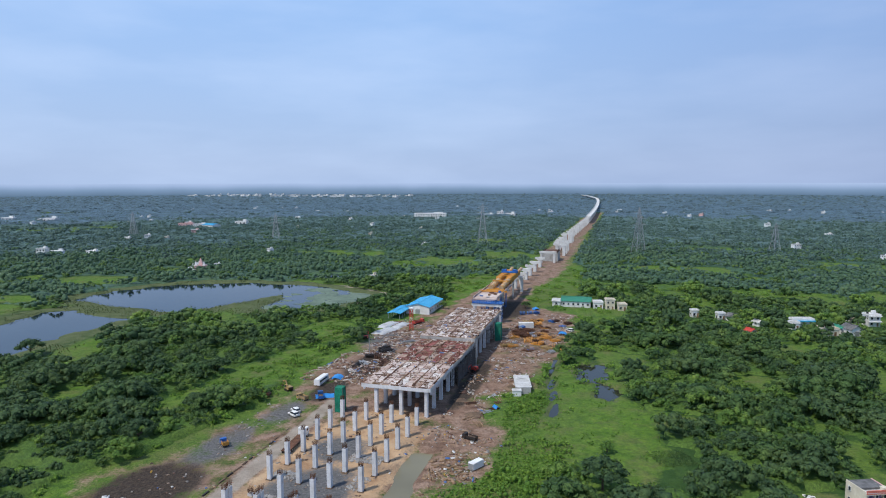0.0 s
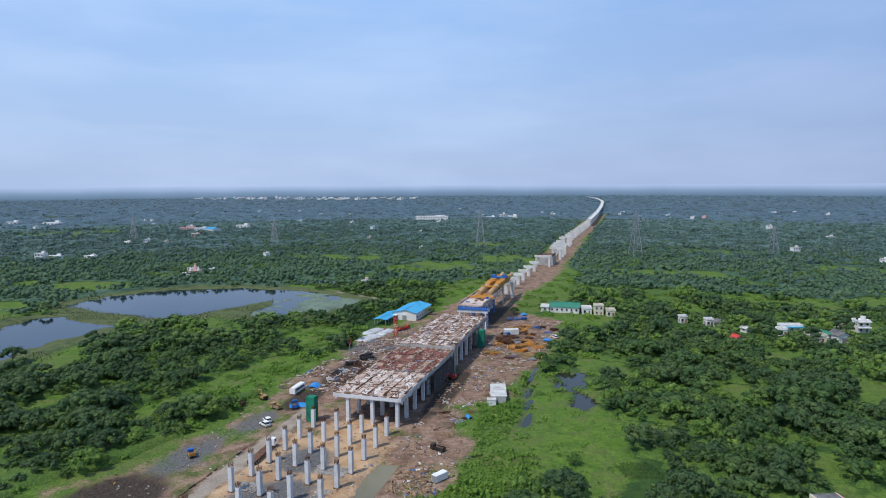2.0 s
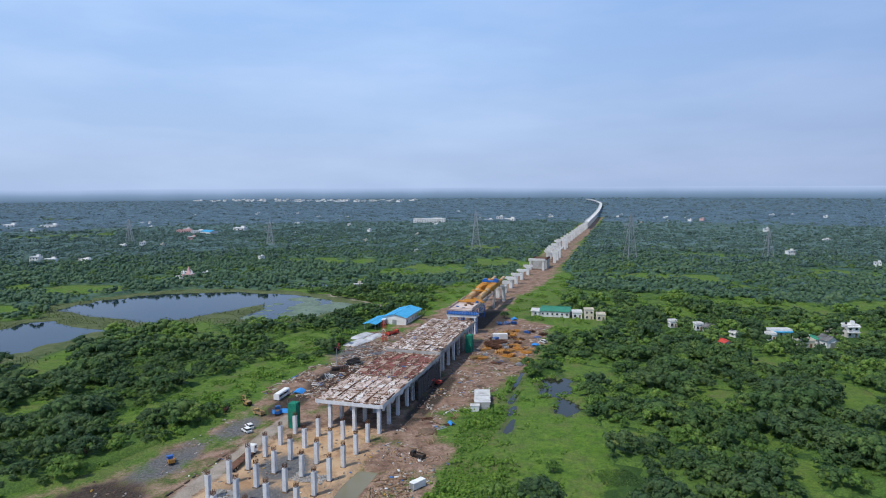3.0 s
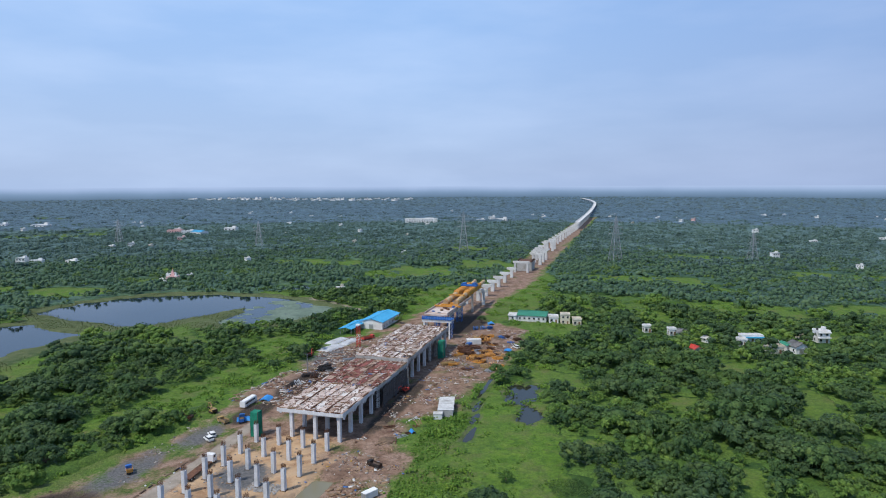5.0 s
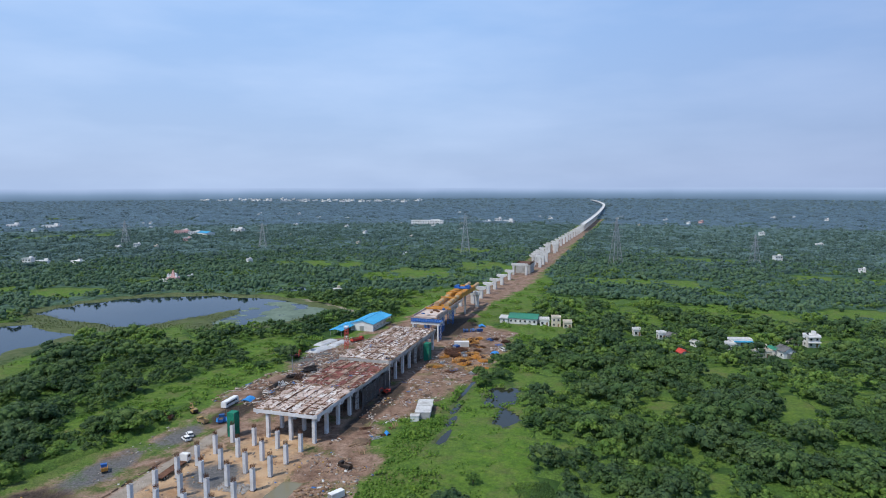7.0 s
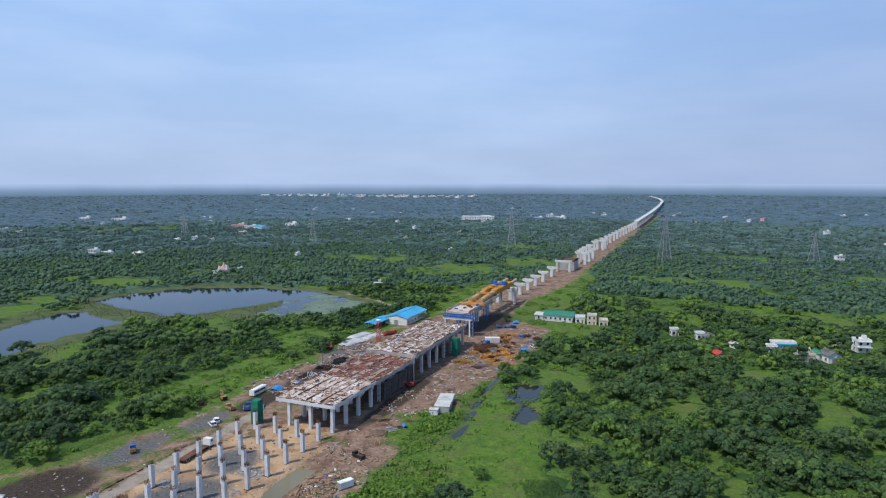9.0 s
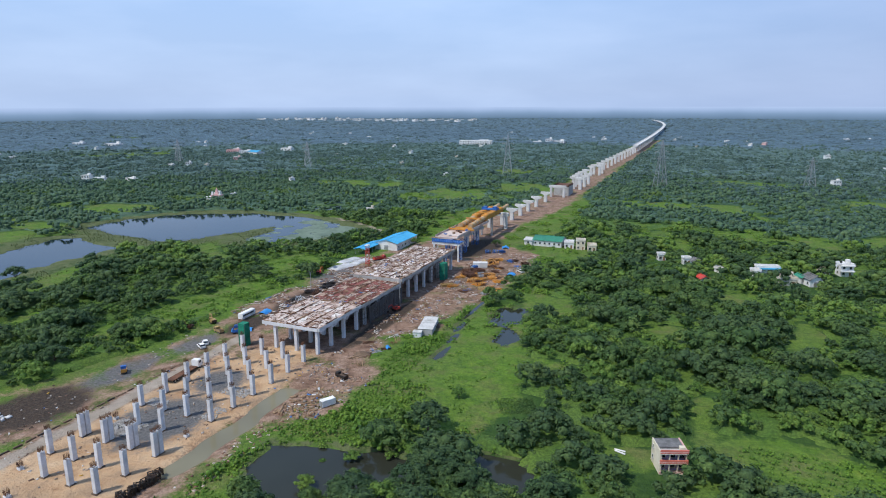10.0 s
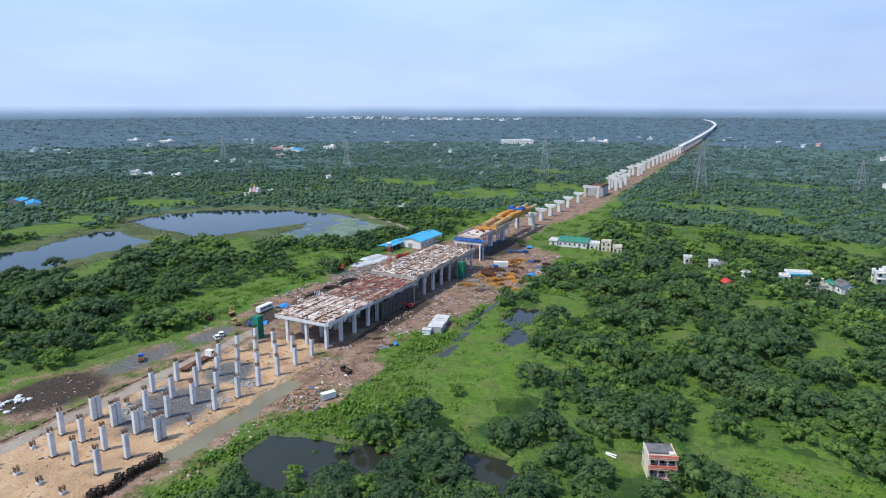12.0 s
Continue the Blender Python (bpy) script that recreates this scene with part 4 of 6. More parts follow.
# ---- viaduct piers and the finished viaduct ----
def pier(h, cap_w, shaft_w, shaft_d):
    p = thing("viaduct_pier", at(0, 0), "white concrete viaduct pier with a flared cap", "pier", "viaduct piers")
    part("shaft", Shape().post(0, 0, -1.0, shaft_w, shaft_d, h - 1.6 + 1.0, 0.25), PALE, p)
    w, s = cap_w / 2, shaft_w / 2
    part("pier_cap", Shape().prism([(-s, h - 2.3), (s, h - 2.3), (w * 0.92, h - 1.35), (w, h - 1.25), (w, h), (-w, h), (-w, h - 1.25), (-w * 0.92, h - 1.35)], "y", -shaft_d / 2 - 0.25, shaft_d / 2 + 0.25), PALE, p)
    for sgn in (-1, 1):
        part("bearing_block", Shape().box(sgn * w * 0.55, 0, h, 0.9, 1.0, 0.35), CONCRETE_GREY, p)
    return p


def viaduct_v(u):
    """Offset of the line's centre along its way: straight, then a wide bend."""
    return AX - 0.5 + 0.018 * (min(u, 1000) - 310) - 0.0000205 * max(0, u - 1000) ** 2 * (1 + max(0, u - 2100) / 900)


short_pier, tall_pier = pier(8.2, 7.8, 2.5, 2.0), pier(11.4, 7.2, 2.8, 2.4)
short_pier.matrix_basis = at(310, viaduct_v(310), 0)
for u, v in copy_pier_spots:
    copy_thing(short_pier, at(u, v, 0.1))
for u in (330, 350, 370, 393, 421):
    copy_thing(short_pier, at(u, viaduct_v(u) + 0.5, 0))
tall_pier.matrix_basis = at(512, 21, 0)
for u, v in ((528, 20), (545, 19.5), (562, 19), (586, 19), (508, 28), (530, 28), (552, 28), (628, 17.5), (646, 18), (640, 25), (660, 25)):
    copy_thing(tall_pier, at(u, v, 0))
for u in range(672, 1010, 30):
    copy_thing(tall_pier, at(u, viaduct_v(u), 0))


def portal(u, v):
    p = thing("portal_pier", at(u, v), "white concrete portal frame under construction", "pier", "portal piers")
    for a in (-5.5, 5.5):
        part("leg", Shape().post(a, 0, -1.0, 1.9, 1.9, 9.4, 0.15), PALE, p)
    part("cross_head", Shape().box(0, 0, 8.2, 14.5, 2.4, 1.8), PALE, p)


portal(298, AX)
portal(452, 19)


def grey_block():
    b = thing("shuttered_block", at(472, 20), "grey shuttered abutment block wrapped in scaffold", "abutment")
    part("body", Shape().box(0, 0, -0.5, 13, 20, 8.6), CONCRETE_GREY, b)
    part("top_frame", Shape().box(0, 0, 8.1, 13.6, 20.6, 0.5).box(-6, 0, 8.6, 0.3, 20, 1.0).box(6, 0, 8.6, 0.3, 20, 1.0), RUST, b)
    for k in range(6):
        part("prop", Shape().tube((-6.8, -9 + 3.6 * k, -0.5), (-6.8, -9 + 3.6 * k, 9.2), 0.12, 5), SCAFFOLD, b)


grey_block()
u = 1005.0
while u < 2750:
    ln = 40 if u < 1600 else 80
    v0, v1 = viaduct_v(u), viaduct_v(u + ln)
    g = thing("viaduct_span", at(u, v0, 0, -math.degrees(math.atan2(v1 - v0, ln))), "finished white viaduct span", "viaduct", "viaduct spans")
    w = 4.3
    sec = ((-w, 12.0), (w, 12.0), (w, 11.7), (w * 0.5, 11.4), (w * 0.42, 9.9), (-w * 0.42, 9.9), (-w * 0.5, 11.4), (-w, 11.7))
    part("girder", Shape().prism(sec, "y", 0.05, math.hypot(ln, v1 - v0) - 0.05), PALE, g)
    for sgn in (-1, 1):
        part("parapet", Shape().box(sgn * 4.1, ln / 2, 12.0, 0.25, ln - 0.1, 1.1), PALE, g)
    copy_thing(tall_pier, at(u, v0, -1.6))
    u += ln


# ---- pylons ----
def pylon_shape(h, base):
    p = thing("transmission_tower", at(0, 0), "grey lattice steel transmission tower", "pylon", "transmission towers")
    levels = [0, 0.16, 0.31, 0.44, 0.55, 0.65, 0.74, 0.82, 0.90]

    def half(k):
        return base / 2 * (1 - k) ** 1.15 * 0.92 + 0.55

    for a, b in ((-1, -1), (1, -1), (1, 1), (-1, 1)):
        rings = [(half(k), h * k - 0.5 * (k == 0), 0.2) for k in levels] + [(0.12, h, 0.1)]
        pts = [(a * c + p * r, b * c + q * r, z) for c, z, r in rings for p, q in ((-1, -1), (1, -1), (1, 1), (-1, 1))]
        s = Shape().add(pts, [(4 * j + i, 4 * j + (i + 1) % 4, 4 * j + 4 + (i + 1) % 4, 4 * j + 4 + i) for j in range(len(rings) - 1) for i in range(4)] + [(3, 2, 1, 0)])
        part("leg", s, GALV, p)
    corners = ((-1, -1), (1, -1), (1, 1), (-1, 1))
    for k0, k1 in zip(levels, levels[1:]):
        for i in range(4):
            (a, b), (c, d) = corners[i], corners[(i + 1) % 4]
            part("brace", Shape().tube((a * half(k0), b * half(k0), h * k0), (c * half(k1), d * half(k1), h * k1), 0.10, 3), GALV, p)
            part("brace", Shape().tube((c * half(k0), d * half(k0), h * k0), (a * half(k1), b * half(k1), h * k1), 0.10, 3), GALV, p)
            part("tie", Shape().tube((a * half(k1), b * half(k1), h * k1), (c * half(k1), d * half(k1), h * k1), 0.09, 3), GALV, p)
    for k, w in ((0.62, 7.5), (0.75, 6.6), (0.88, 5.6)):
        for sgn in (-1, 1):
            s = Shape()
            for b in (-1, 1):
                s.tube((sgn * half(k), b * half(k), h * k), (sgn * w, 0, h * k + 0.4), 0.11, 4)
            s.tube((sgn * half(k + 0.05), 0, h * (k + 0.05)), (sgn * w, 0, h * k + 0.4), 0.09, 4)
            arm = part("cross_arm", s, GALV, p)
            part("insulator", Shape().tube((sgn * w, 0, h * k + 0.4), (sgn * w, 0, h * k - 1.8), 0.12, 5), CONCRETE_GREY, arm)
    return p


tower = pylon_shape(46, 10)
tower.matrix_basis = at(540, 96.5, 0, 30)
copy_thing(tower, at(607, -72.5, 0, 20))
copy_thing(tower, at(580, 225, 0, 30) @ Matrix.Diagonal((0.8, 0.8, 0.66, 1)))
copy_thing(tower, at(584, -324, 0, 20) @ Matrix.Diagonal((0.9, 0.9, 0.72, 1)))
copy_thing(tower, at(575, -524, 0, 20) @ Matrix.Diagonal((0.9, 0.9, 0.72, 1)))


# ---- buildings ----
def window(w, h, parent, m, frame_mat=None):
    win = part("window", Shape().box(0, 0, 0, w, 0.10, h), GLASS, parent, "", m)
    f = Shape().box(-w / 2, 0, 0, 0.08, 0.16, h).box(w / 2, 0, 0, 0.08, 0.16, h).box(0, 0, h, w + 0.16, 0.16, 0.08)
    part("window_frame", f, frame_mat or WHITE, win)
    part("sill", Shape().box(0, -0.06, -0.1, w + 0.3, 0.3, 0.1), CONCRETE_GREY, win)
    return win


def block_house(m, w, d, storeys, wall, roof, label, name="house", band=None, tank=True, category="house", group=""):
    """A flat-roofed house: walls, floor bands, parapet, windows on three sides."""
    h = thing(name, m, label, category, group)
    fh = 3.1
    part("wall", Shape().box(0, 0, -0.6, w, d, storeys * fh + 0.6), wall, h)
    part("roof", Shape().box(0, 0, storeys * fh, w + 0.5, d + 0.5, 0.18), roof, h)
    for x, y, sx, sy in ((0, -d / 2, w + 0.5, 0.2), (0, d / 2, w + 0.5, 0.2), (-w / 2, 0, 0.2, d), (w / 2, 0, 0.2, d)):
        part("parapet", Shape().box(x, y, storeys * fh + 0.18, sx, sy, 0.75), wall, h)
    for s in range(storeys):
        if band:
            part("floor_band", Shape().box(0, -d / 2 - 0.6, s * fh + fh - 0.5, w + 0.4, 1.2, 0.55), band, h)
        n = max(2, int(w / 3.2))
        for i in range(n):
            x = -w / 2 + (i + 0.5) * w / n
            if s == 0 and i == n // 2:
                part("door", Shape().box(x, -d / 2 - 0.03, 0, 1.0, 0.1, 2.1), TIMBER, h)
            else:
                window(1.3, 1.3, h, pose(x, -d / 2 - 0.04, s * fh + 0.95))
        for i in range(max(1, int(d / 3.5))):
            y = -d / 2 + (i + 0.5) * d / max(1, int(d / 3.5))
            window(1.2, 1.3, h, pose(-w / 2 - 0.04, y, s * fh + 0.95, 0, 0, -90))
            window(1.2, 1.3, h, pose(w / 2 + 0.04, y, s * fh + 0.95, 0, 0, 90))
    if tank:
        part("stair_head", Shape().box(w * 0.25, d * 0.2, storeys * fh + 0.18, w * 0.28, d * 0.3, 2.2), wall, h)
        part("water_tank", Shape().tube((-w * 0.25, d * 0.2, storeys * fh + 0.18), (-w * 0.25, d * 0.2, storeys * fh + 1.5), 0.6, 10), RUBBER, h, "black plastic water tank")
    return h


def gable_shed(m, w, d, eave, ridge, wall, roof, label, name="shed", category="shed", windows=0, open_front=False):
    """Long axis along y, ridge along y."""
    h = thing(name, m, label, category)
    if open_front:
        for y in np.linspace(-d / 2 + 0.3, d / 2 - 0.3, 6):
            for x in (-w / 2 + 0.2, w / 2 - 0.2):
                part("post", Shape().box(x, y, -0.4, 0.2, 0.2, eave + 0.4), GALV, h)
    else:
        part("wall", Shape().prism([(-w / 2, -0.5), (w / 2, -0.5), (w / 2, eave), (0, ridge - 0.1), (-w / 2, eave)], "y", -d / 2, d / 2), wall, h)
    for sgn in (-1, 1):
        o = 0.5
        drop = (ridge - eave) / (w / 2) * o
        part("roof_slope", Shape().prism([(0, ridge), (sgn * (w / 2 + o), eave - drop), (sgn * (w / 2 + o), eave - drop + 0.12), (0, ridge + 0.12)], "y", -d / 2 - o, d / 2 + o), roof, h)
        ribs = Shape()
        for y in np.arange(-d / 2, d / 2, 1.5):
            ribs.prism([(0, ridge + 0.12), (sgn * (w / 2 + o), eave - drop + 0.12), (sgn * (w / 2 + o), eave - drop + 0.2), (0, ridge + 0.2)], "y", y, y + 0.08)
        part("roof_rib", ribs, roof, h)
    part("ridge_cap", Shape().box(0, 0, ridge + 0.14, 0.6, d + 1.0, 0.1), roof, h)
    for i in range(windows):
        y = -d / 2 + (i + 0.5) * d / windows
        for sgn in (-1, 1):
            window(1.1, 1.0, h, pose(sgn * (w / 2 + 0.04), y, 1.3, 0, 0, 90 * sgn))
    if not open_front:
        part("door", Shape().box(0, -d / 2 - 0.05, 0, 2.4, 0.12, 2.6), GALV, h)
    return h


gable_shed(at(228, -23.5, 0, 0), 13, 26, 4.0, 5.6, WHITE, BLUE_ROOF, "white site workshop with a bright blue sheet roof", "workshop", "workshop", windows=6)
gable_shed(at(210, -31.5, 0, 0), 6.5, 20, 3.0, 3.6, WHITE, BLUE_ROOF, "open site canopy with a bright blue sheet roof", "canopy", "shed", open_front=True)
gable_shed(at(262, 56.5, 0, 90), 12, 16, 3.4, 5.0, WHITE, GREEN_ROOF, "white hall with a green sheet roof among trees", "hall", "hall", windows=6)
gable_shed(at(260, 45.8, 0, 90), 9, 4.5, 3.0, 3.8, WHITE, ROOF_PALE, "pale lean-to beside the green-roofed hall", "lean_to", "shed", windows=1)
block_house(at(258, 68.5, 0, 10), 5, 6, 1, WHITE, ROOF_PALE, "small white flat-roofed outhouse", tank=False)
block_house(at(257, 75, 0, 10) @ Matrix.Scale(0.82, 4), 6, 5.5, 2, CREAM, ROOF_PALE, "cream two-storey house half hidden by trees", tank=False)
block_house(at(255, 81.5, 0, 10), 4.5, 5, 1, CREAM, ROOF_PALE, "low cream house beside the two-storey one", tank=False)
block_house(at(247, 118, 0, 20), 3.6, 3.4, 1, WHITE, ROOF_PALE, "tiny white house among trees", tank=False)
block_house(at(243, 130, 0, 20), 3.6, 3.4, 1, WHITE, ROOF_PALE, "tiny white house beside a gabled one", tank=False)
gable_shed(at(239, 135, 0, 40), 4, 4.6, 2.9, 4.2, WHITE, ROOF_GREY, "white cottage with a dark pitched roof", "cottage", "house", windows=1)
gable_shed(at(231.5, 145.5, 0, 40), 3.2, 3.8, 2.3, 3.0, WHITE, ROOF_PALE, "little hut with a pale sheet roof", "hut", "hut", windows=1)
gable_shed(at(210, 138, 0, 30), 4, 5, 2.4, 3.4, CREAM, RED, "small cream hut with a red sheet roof", "hut", "hut", windows=1)
block_house(at(238, 166, 0, 15), 10, 4.2, 1, WHITE, ROOF_PALE, "long low white house with a blue front band", band=BLUE_ROOF, tank=False)
block_house(at(229, 160.5, 0, 15), 3.6, 3.6, 1, WHITE, WHITE, "white annex with a flat roof", tank=False)
block_house(at(220, 172.5, 0, 15), 6.8, 6, 1, CREAM, ROOF_PALE, "weathered cream house with a pale slab roof")
gable_shed(at(222, 182.5, 0, 25), 5.6, 6.6, 3.6, 5.2, WHITE, ROOF_GREY, "white house with a dark pitched roof", "cottage", "house", windows=2)
gable_shed(at(225, 178.5, 0, 25), 2.6, 5.5, 3.2, 3.8, WHITE, GREEN_ROOF, "low porch with a green sheet roof", "porch", "porch", windows=1)
block_house(at(248, 199, 0, 15) @ Matrix.Scale(0.85, 4), 6.8, 6, 2, WHITE, WHITE, "white two-storey villa with balconies", band=WHITE)
block_house(at(247, 190.5, 0, 15), 4.5, 4, 1, CREAM, ROOF_GREY, "dark-roofed low outbuilding beside the villa", tank=False)


def coral_house():
    h = thing("coral_house", at(48.4, 133.2, -0.6, 21), "two-storey house with coral parapets and lilac walls", "house")
    h.matrix_basis = h.matrix_basis @ Matrix.Scale(0.93, 4)
    w, d, fh = 6.3, 6.4, 2.6
    part("wall", Shape().box(0, 0.7, -0.5, w - 0.3, d - 1.4, 2 * fh + 0.5), LILAC, h)
    part("side_wall", Shape().box(-w / 2, 0, -0.5, 0.25, d, 2 * fh + 1.0), CREAM, h, "stained cream side wall")
    part("side_wall", Shape().box(w / 2, 0, -0.5, 0.25, d, 2 * fh + 1.0), ROSE, h)
    for z in (0.0, fh, 2 * fh):
        part("floor_slab", Shape().box(0, -0.1, z - 0.18, w + 0.3, d + 0.4, 0.2), CREAM, h)
    for z in (fh, 2 * fh):
        part("parapet", Shape().box(0, -d / 2 - 0.2, z, w + 0.3, 0.2, 0.95), PINK, h, "coral painted balcony front")
        part("stripe", Shape().box(0, -d / 2 - 0.22, z + 0.3, w + 0.32, 0.2, 0.08), WHITE, h)
    part("stripe", Shape().box(0, -d / 2 - 0.2, 0.0, w + 0.3, 0.16, 0.5), ROSE, h)
    part("roof_membrane", Shape().box(-0.1, 0.85, 2 * fh + 0.03, w - 0.5, d - 2.3, 0.5), ROOF_GREY, h, "dark weathered roof sheeting")
    part("terrace", Shape().box(0, -2.25, 2 * fh + 0.03, w - 0.6, 1.8, 0.1), ROOF_PALE, h)
    part("roof_box", Shape().box(2.3, -1.6, 2 * fh + 0.1, 1.2, 1.2, 0.7), CREAM, h)
    for s in (0, 1):
        for x in (-2.2, 0.2, 2.3):
            window(1.2, 1.4, h, pose(x, -d / 2 + 1.32, s * fh + 0.8))
        for x in (-2.95, -1.0, 1.0, 2.95):
            part("pillar", Shape().box(x, -d / 2 + 0.05, s * fh, 0.25, 0.25, fh - 0.2), CREAM, h)
        window(0.8, 0.9, h, pose(-w / 2 - 0.16, 1.8, s * fh + 1.2, 0, 0, -90))


coral_house()


def temple(m):
    t = thing("temple", m, "white and pink village temple with stepped towers", "temple")
    part("plinth", Shape().box(0, 0, -0.5, 16, 12, 1.5), WHITE, t)
    part("hall", Shape().box(0, 0, 1.0, 12, 9, 4.5), ROSE, t)
    part("annex", Shape().box(-9, -3, -0.5, 8, 6, 4.0), WHITE, t)
    for x, y, s in ((0, 0, 1.0), (-4.4, -3, 0.6), (4.4, -3, 0.6)):
        tw = Shape()
        for k in range(6):
            tw.box(x, y, 5.5 + 1.25 * k * s, (4.6 - 0.7 * k) * s, (4.6 - 0.7 * k) * s, 1.25 * s, 0, 0.9)
        part("tower", tw, ROSE if s == 1 else WHITE, t)
        part("finial", Shape().tube((x, y, 5.5 + 7.5 * s), (x, y, 5.5 + 9 * s), 0.25, 6, 0.05), YELLOW, t)
    for x in (-4, -1.4, 1.4, 4):
        part("pillar", Shape().tube((x, -5.2, 1.0), (x, -5.2, 5.2), 0.3, 8), WHITE, t)
    part("porch_roof", Shape().box(0, -5.0, 5.2, 11, 2.4, 0.3), ROSE, t)


temple(at(333, -245, 0, 20) @ Matrix.Scale(0.72, 4))
block_house(at(1084, -279, 0, 10), 62, 16, 3, WHITE, WHITE, "long white institution among far woods", "institution", category="building")
block_house(at(738, -545, 0, 20), 18, 10, 2, WHITE, ROOF_PALE, "white building beside a blue factory roof", "building", category="building")
gable_shed(at(734, -522, 0, 70), 14, 26, 6, 8, WHITE, BLUE_ROOF, "blue-roofed shed by the white building", "factory_shed", "shed")
block_house(at(745, -575, 0, 20), 22, 10, 2, ROSE, ROSE, "low rose-coloured apartment block among trees", "building", category="building")

# ---- site objects ----
def site_hut():
    h = thing("store_shed", at(108, 48.8, -0.1, 13), "long grey block store with a pale sheet roof", "shed")
    part("wall", Shape().box(0, 0, -0.4, 4.8, 13.4, 2.6), CONCRETE_GREY, h)
    sheet_w = 1.3
    for i in range(10):
        y = -6.1 + i * 1.36
        part("roof_sheet", Shape().prism([(-2.7, 2.25), (2.7, 2.42), (2.7, 2.50), (-2.7, 2.33)], "y", y - sheet_w / 2, y + sheet_w / 2), ROOF_PALE, h, "", pose(0, 0, random.uniform(0, 0.08), 0, random.uniform(-0.8, 0.8), 0))
    part("porch", Shape().box(-2.4, -8.0, -0.4, 2.8, 2.5, 2.3), WHITE, h, "white cabin at its end")
    part("porch_roof", Shape().box(-2.4, -8.0, 1.9, 3.1, 2.8, 0.12), ROOF_PALE, h)
    for y in (-4, 0, 4):
        window(1.0, 0.8, h, pose(2.44, y, 0.9, 0, 0, 90))


site_hut()


def container(m, ln, mat_, label):
    c = thing("site_container", m, label, "container", "site containers")
    part("box", Shape().box(0, 0, 0.15, 2.45, ln, 2.5), mat_, c)
    ribs = Shape()
    for y in np.arange(-ln / 2 + 0.3, ln / 2, 0.6):
        for sgn in (-1, 1):
            ribs.box(sgn * 1.25, y, 0.25, 0.06, 0.2, 2.25)
    part("rib", ribs, mat_, c)
    part("door", Shape().box(0, -ln / 2 - 0.03, 0.3, 2.2, 0.06, 2.2), GALV, c)
    for y in (-ln / 2 + 0.4, ln / 2 - 0.4):
        part("skid", Shape().box(0, y, 0, 2.4, 0.3, 0.18), DARK_STEEL, c)


container(at(45.0, 46.8, -0.6, -28) @ Matrix.Scale(0.68, 4), 6.0, WHITE, "white site container standing on skids in grass")
container(at(198, 37, 0, -70), 7.0, WHITE, "white cabin container among steel stacks")
boards = thing("white_boards", at(50, 122.5, -0.55, 70), "two pale boards lying in the clearing beside the house", "boards")
for k in range(2):
    part("board", Shape().box(0.7 * k, 0.4 * k, 0.02 + 0.06 * k, 0.5, 2.6, 0.08, 12 * k), WHITE, boards)
container(at(192, 36, 0, -20) @ Matrix.Scale(0.8, 4), 4, BLUE, "blue container beside the steel yard")


def steel_stack(m, mat_, n, ln, layers, label, name="steel_stack"):
    s = thing(name, m, label, "steel stack", "steel stacks")
    for k in range(layers):
        for i in range(n):
            b = Shape()
            x = (i - n / 2) * 0.75 + random.uniform(-0.1, 0.1)
            off = random.uniform(-0.4, 0.4)
            b.box(x, off, 0.1 + k * 0.5, 0.30, ln * random.uniform(0.7, 1.0), 0.07).box(x, off, 0.17 + k * 0.5, 0.08, ln * 0.7, 0.25).box(x, off, 0.42 + k * 0.5, 0.30, ln * random.uniform(0.7, 1.0), 0.06)
            part("beam", b, mat_, s, "", pose(0, 0, 0, 0, 0, random.uniform(-7, 7)))


for i in range(58):
    u, v = random.uniform(156, 216), random.uniform(34, 57)
    mt, nm = random.choice(((YELLOW, "yellow"), (YELLOW, "yellow"), (YELLOW, "yellow"), (YELLOW, "yellow"), (RUST, "rusty brown"), (DUSTY, "dusty yellow"), (DUSTY, "dusty yellow"), (BLUE, "blue")) if i % 4 else ((RUST, "rusty brown"), (GALV, "grey")))
    steel_stack(at(u, v, -0.1, random.uniform(-80, 80)), mt, random.randint(3, 5), random.uniform(2.5, 6.5), random.randint(1, 2), nm + " steel shutter beams stacked on bare earth")
for u, v, turn in ((186, 36, 62), (190, 38.5, 70), (181, 38, 55)):
    steel_stack(at(u, v, -0.1, turn), RUST, 6, 8.5, 3, "long rust-brown pipes and beams stacked on bare earth")
for u, v, turn in ((172, 42, 10), (176, 46, -25), (181, 49, 35), (185, 46, -60), (208, 42, 15), (212, 39, -10)):
    steel_stack(at(u, v, -0.1, turn), YELLOW, 5, 6.5, 2, "yellow shutter frames lying in the steel yard")
for u, v in ((229, 31), (231, 34.5), (232, 38)):
    steel_stack(at(u, v, -0.1, random.uniform(-20, 20)), BLUE, 4, 3.6, 3, "tall stack of blue formwork frames")
for i in range(14):
    u, v = random.uniform(112, 165), random.uniform(-22, -5)
    steel_stack(at(u, v, 0, random.uniform(-60, 60)), random.choice((RUST, RUST, GALV, DARK_STEEL)), 4, random.uniform(4, 9), random.randint(1, 2), "rusty bars and shutter panels beside the deck")
for i in range(9):
    steel_stack(at(72 + 3.2 * i, 35 + random.uniform(0, 9), -0.3, random.uniform(-60, 60)), random.choice((RUST, TIMBER, GALV, RUST)), 3, random.uniform(2.5, 6), 1, "boards and bars laid out on the ground", "board_pile")


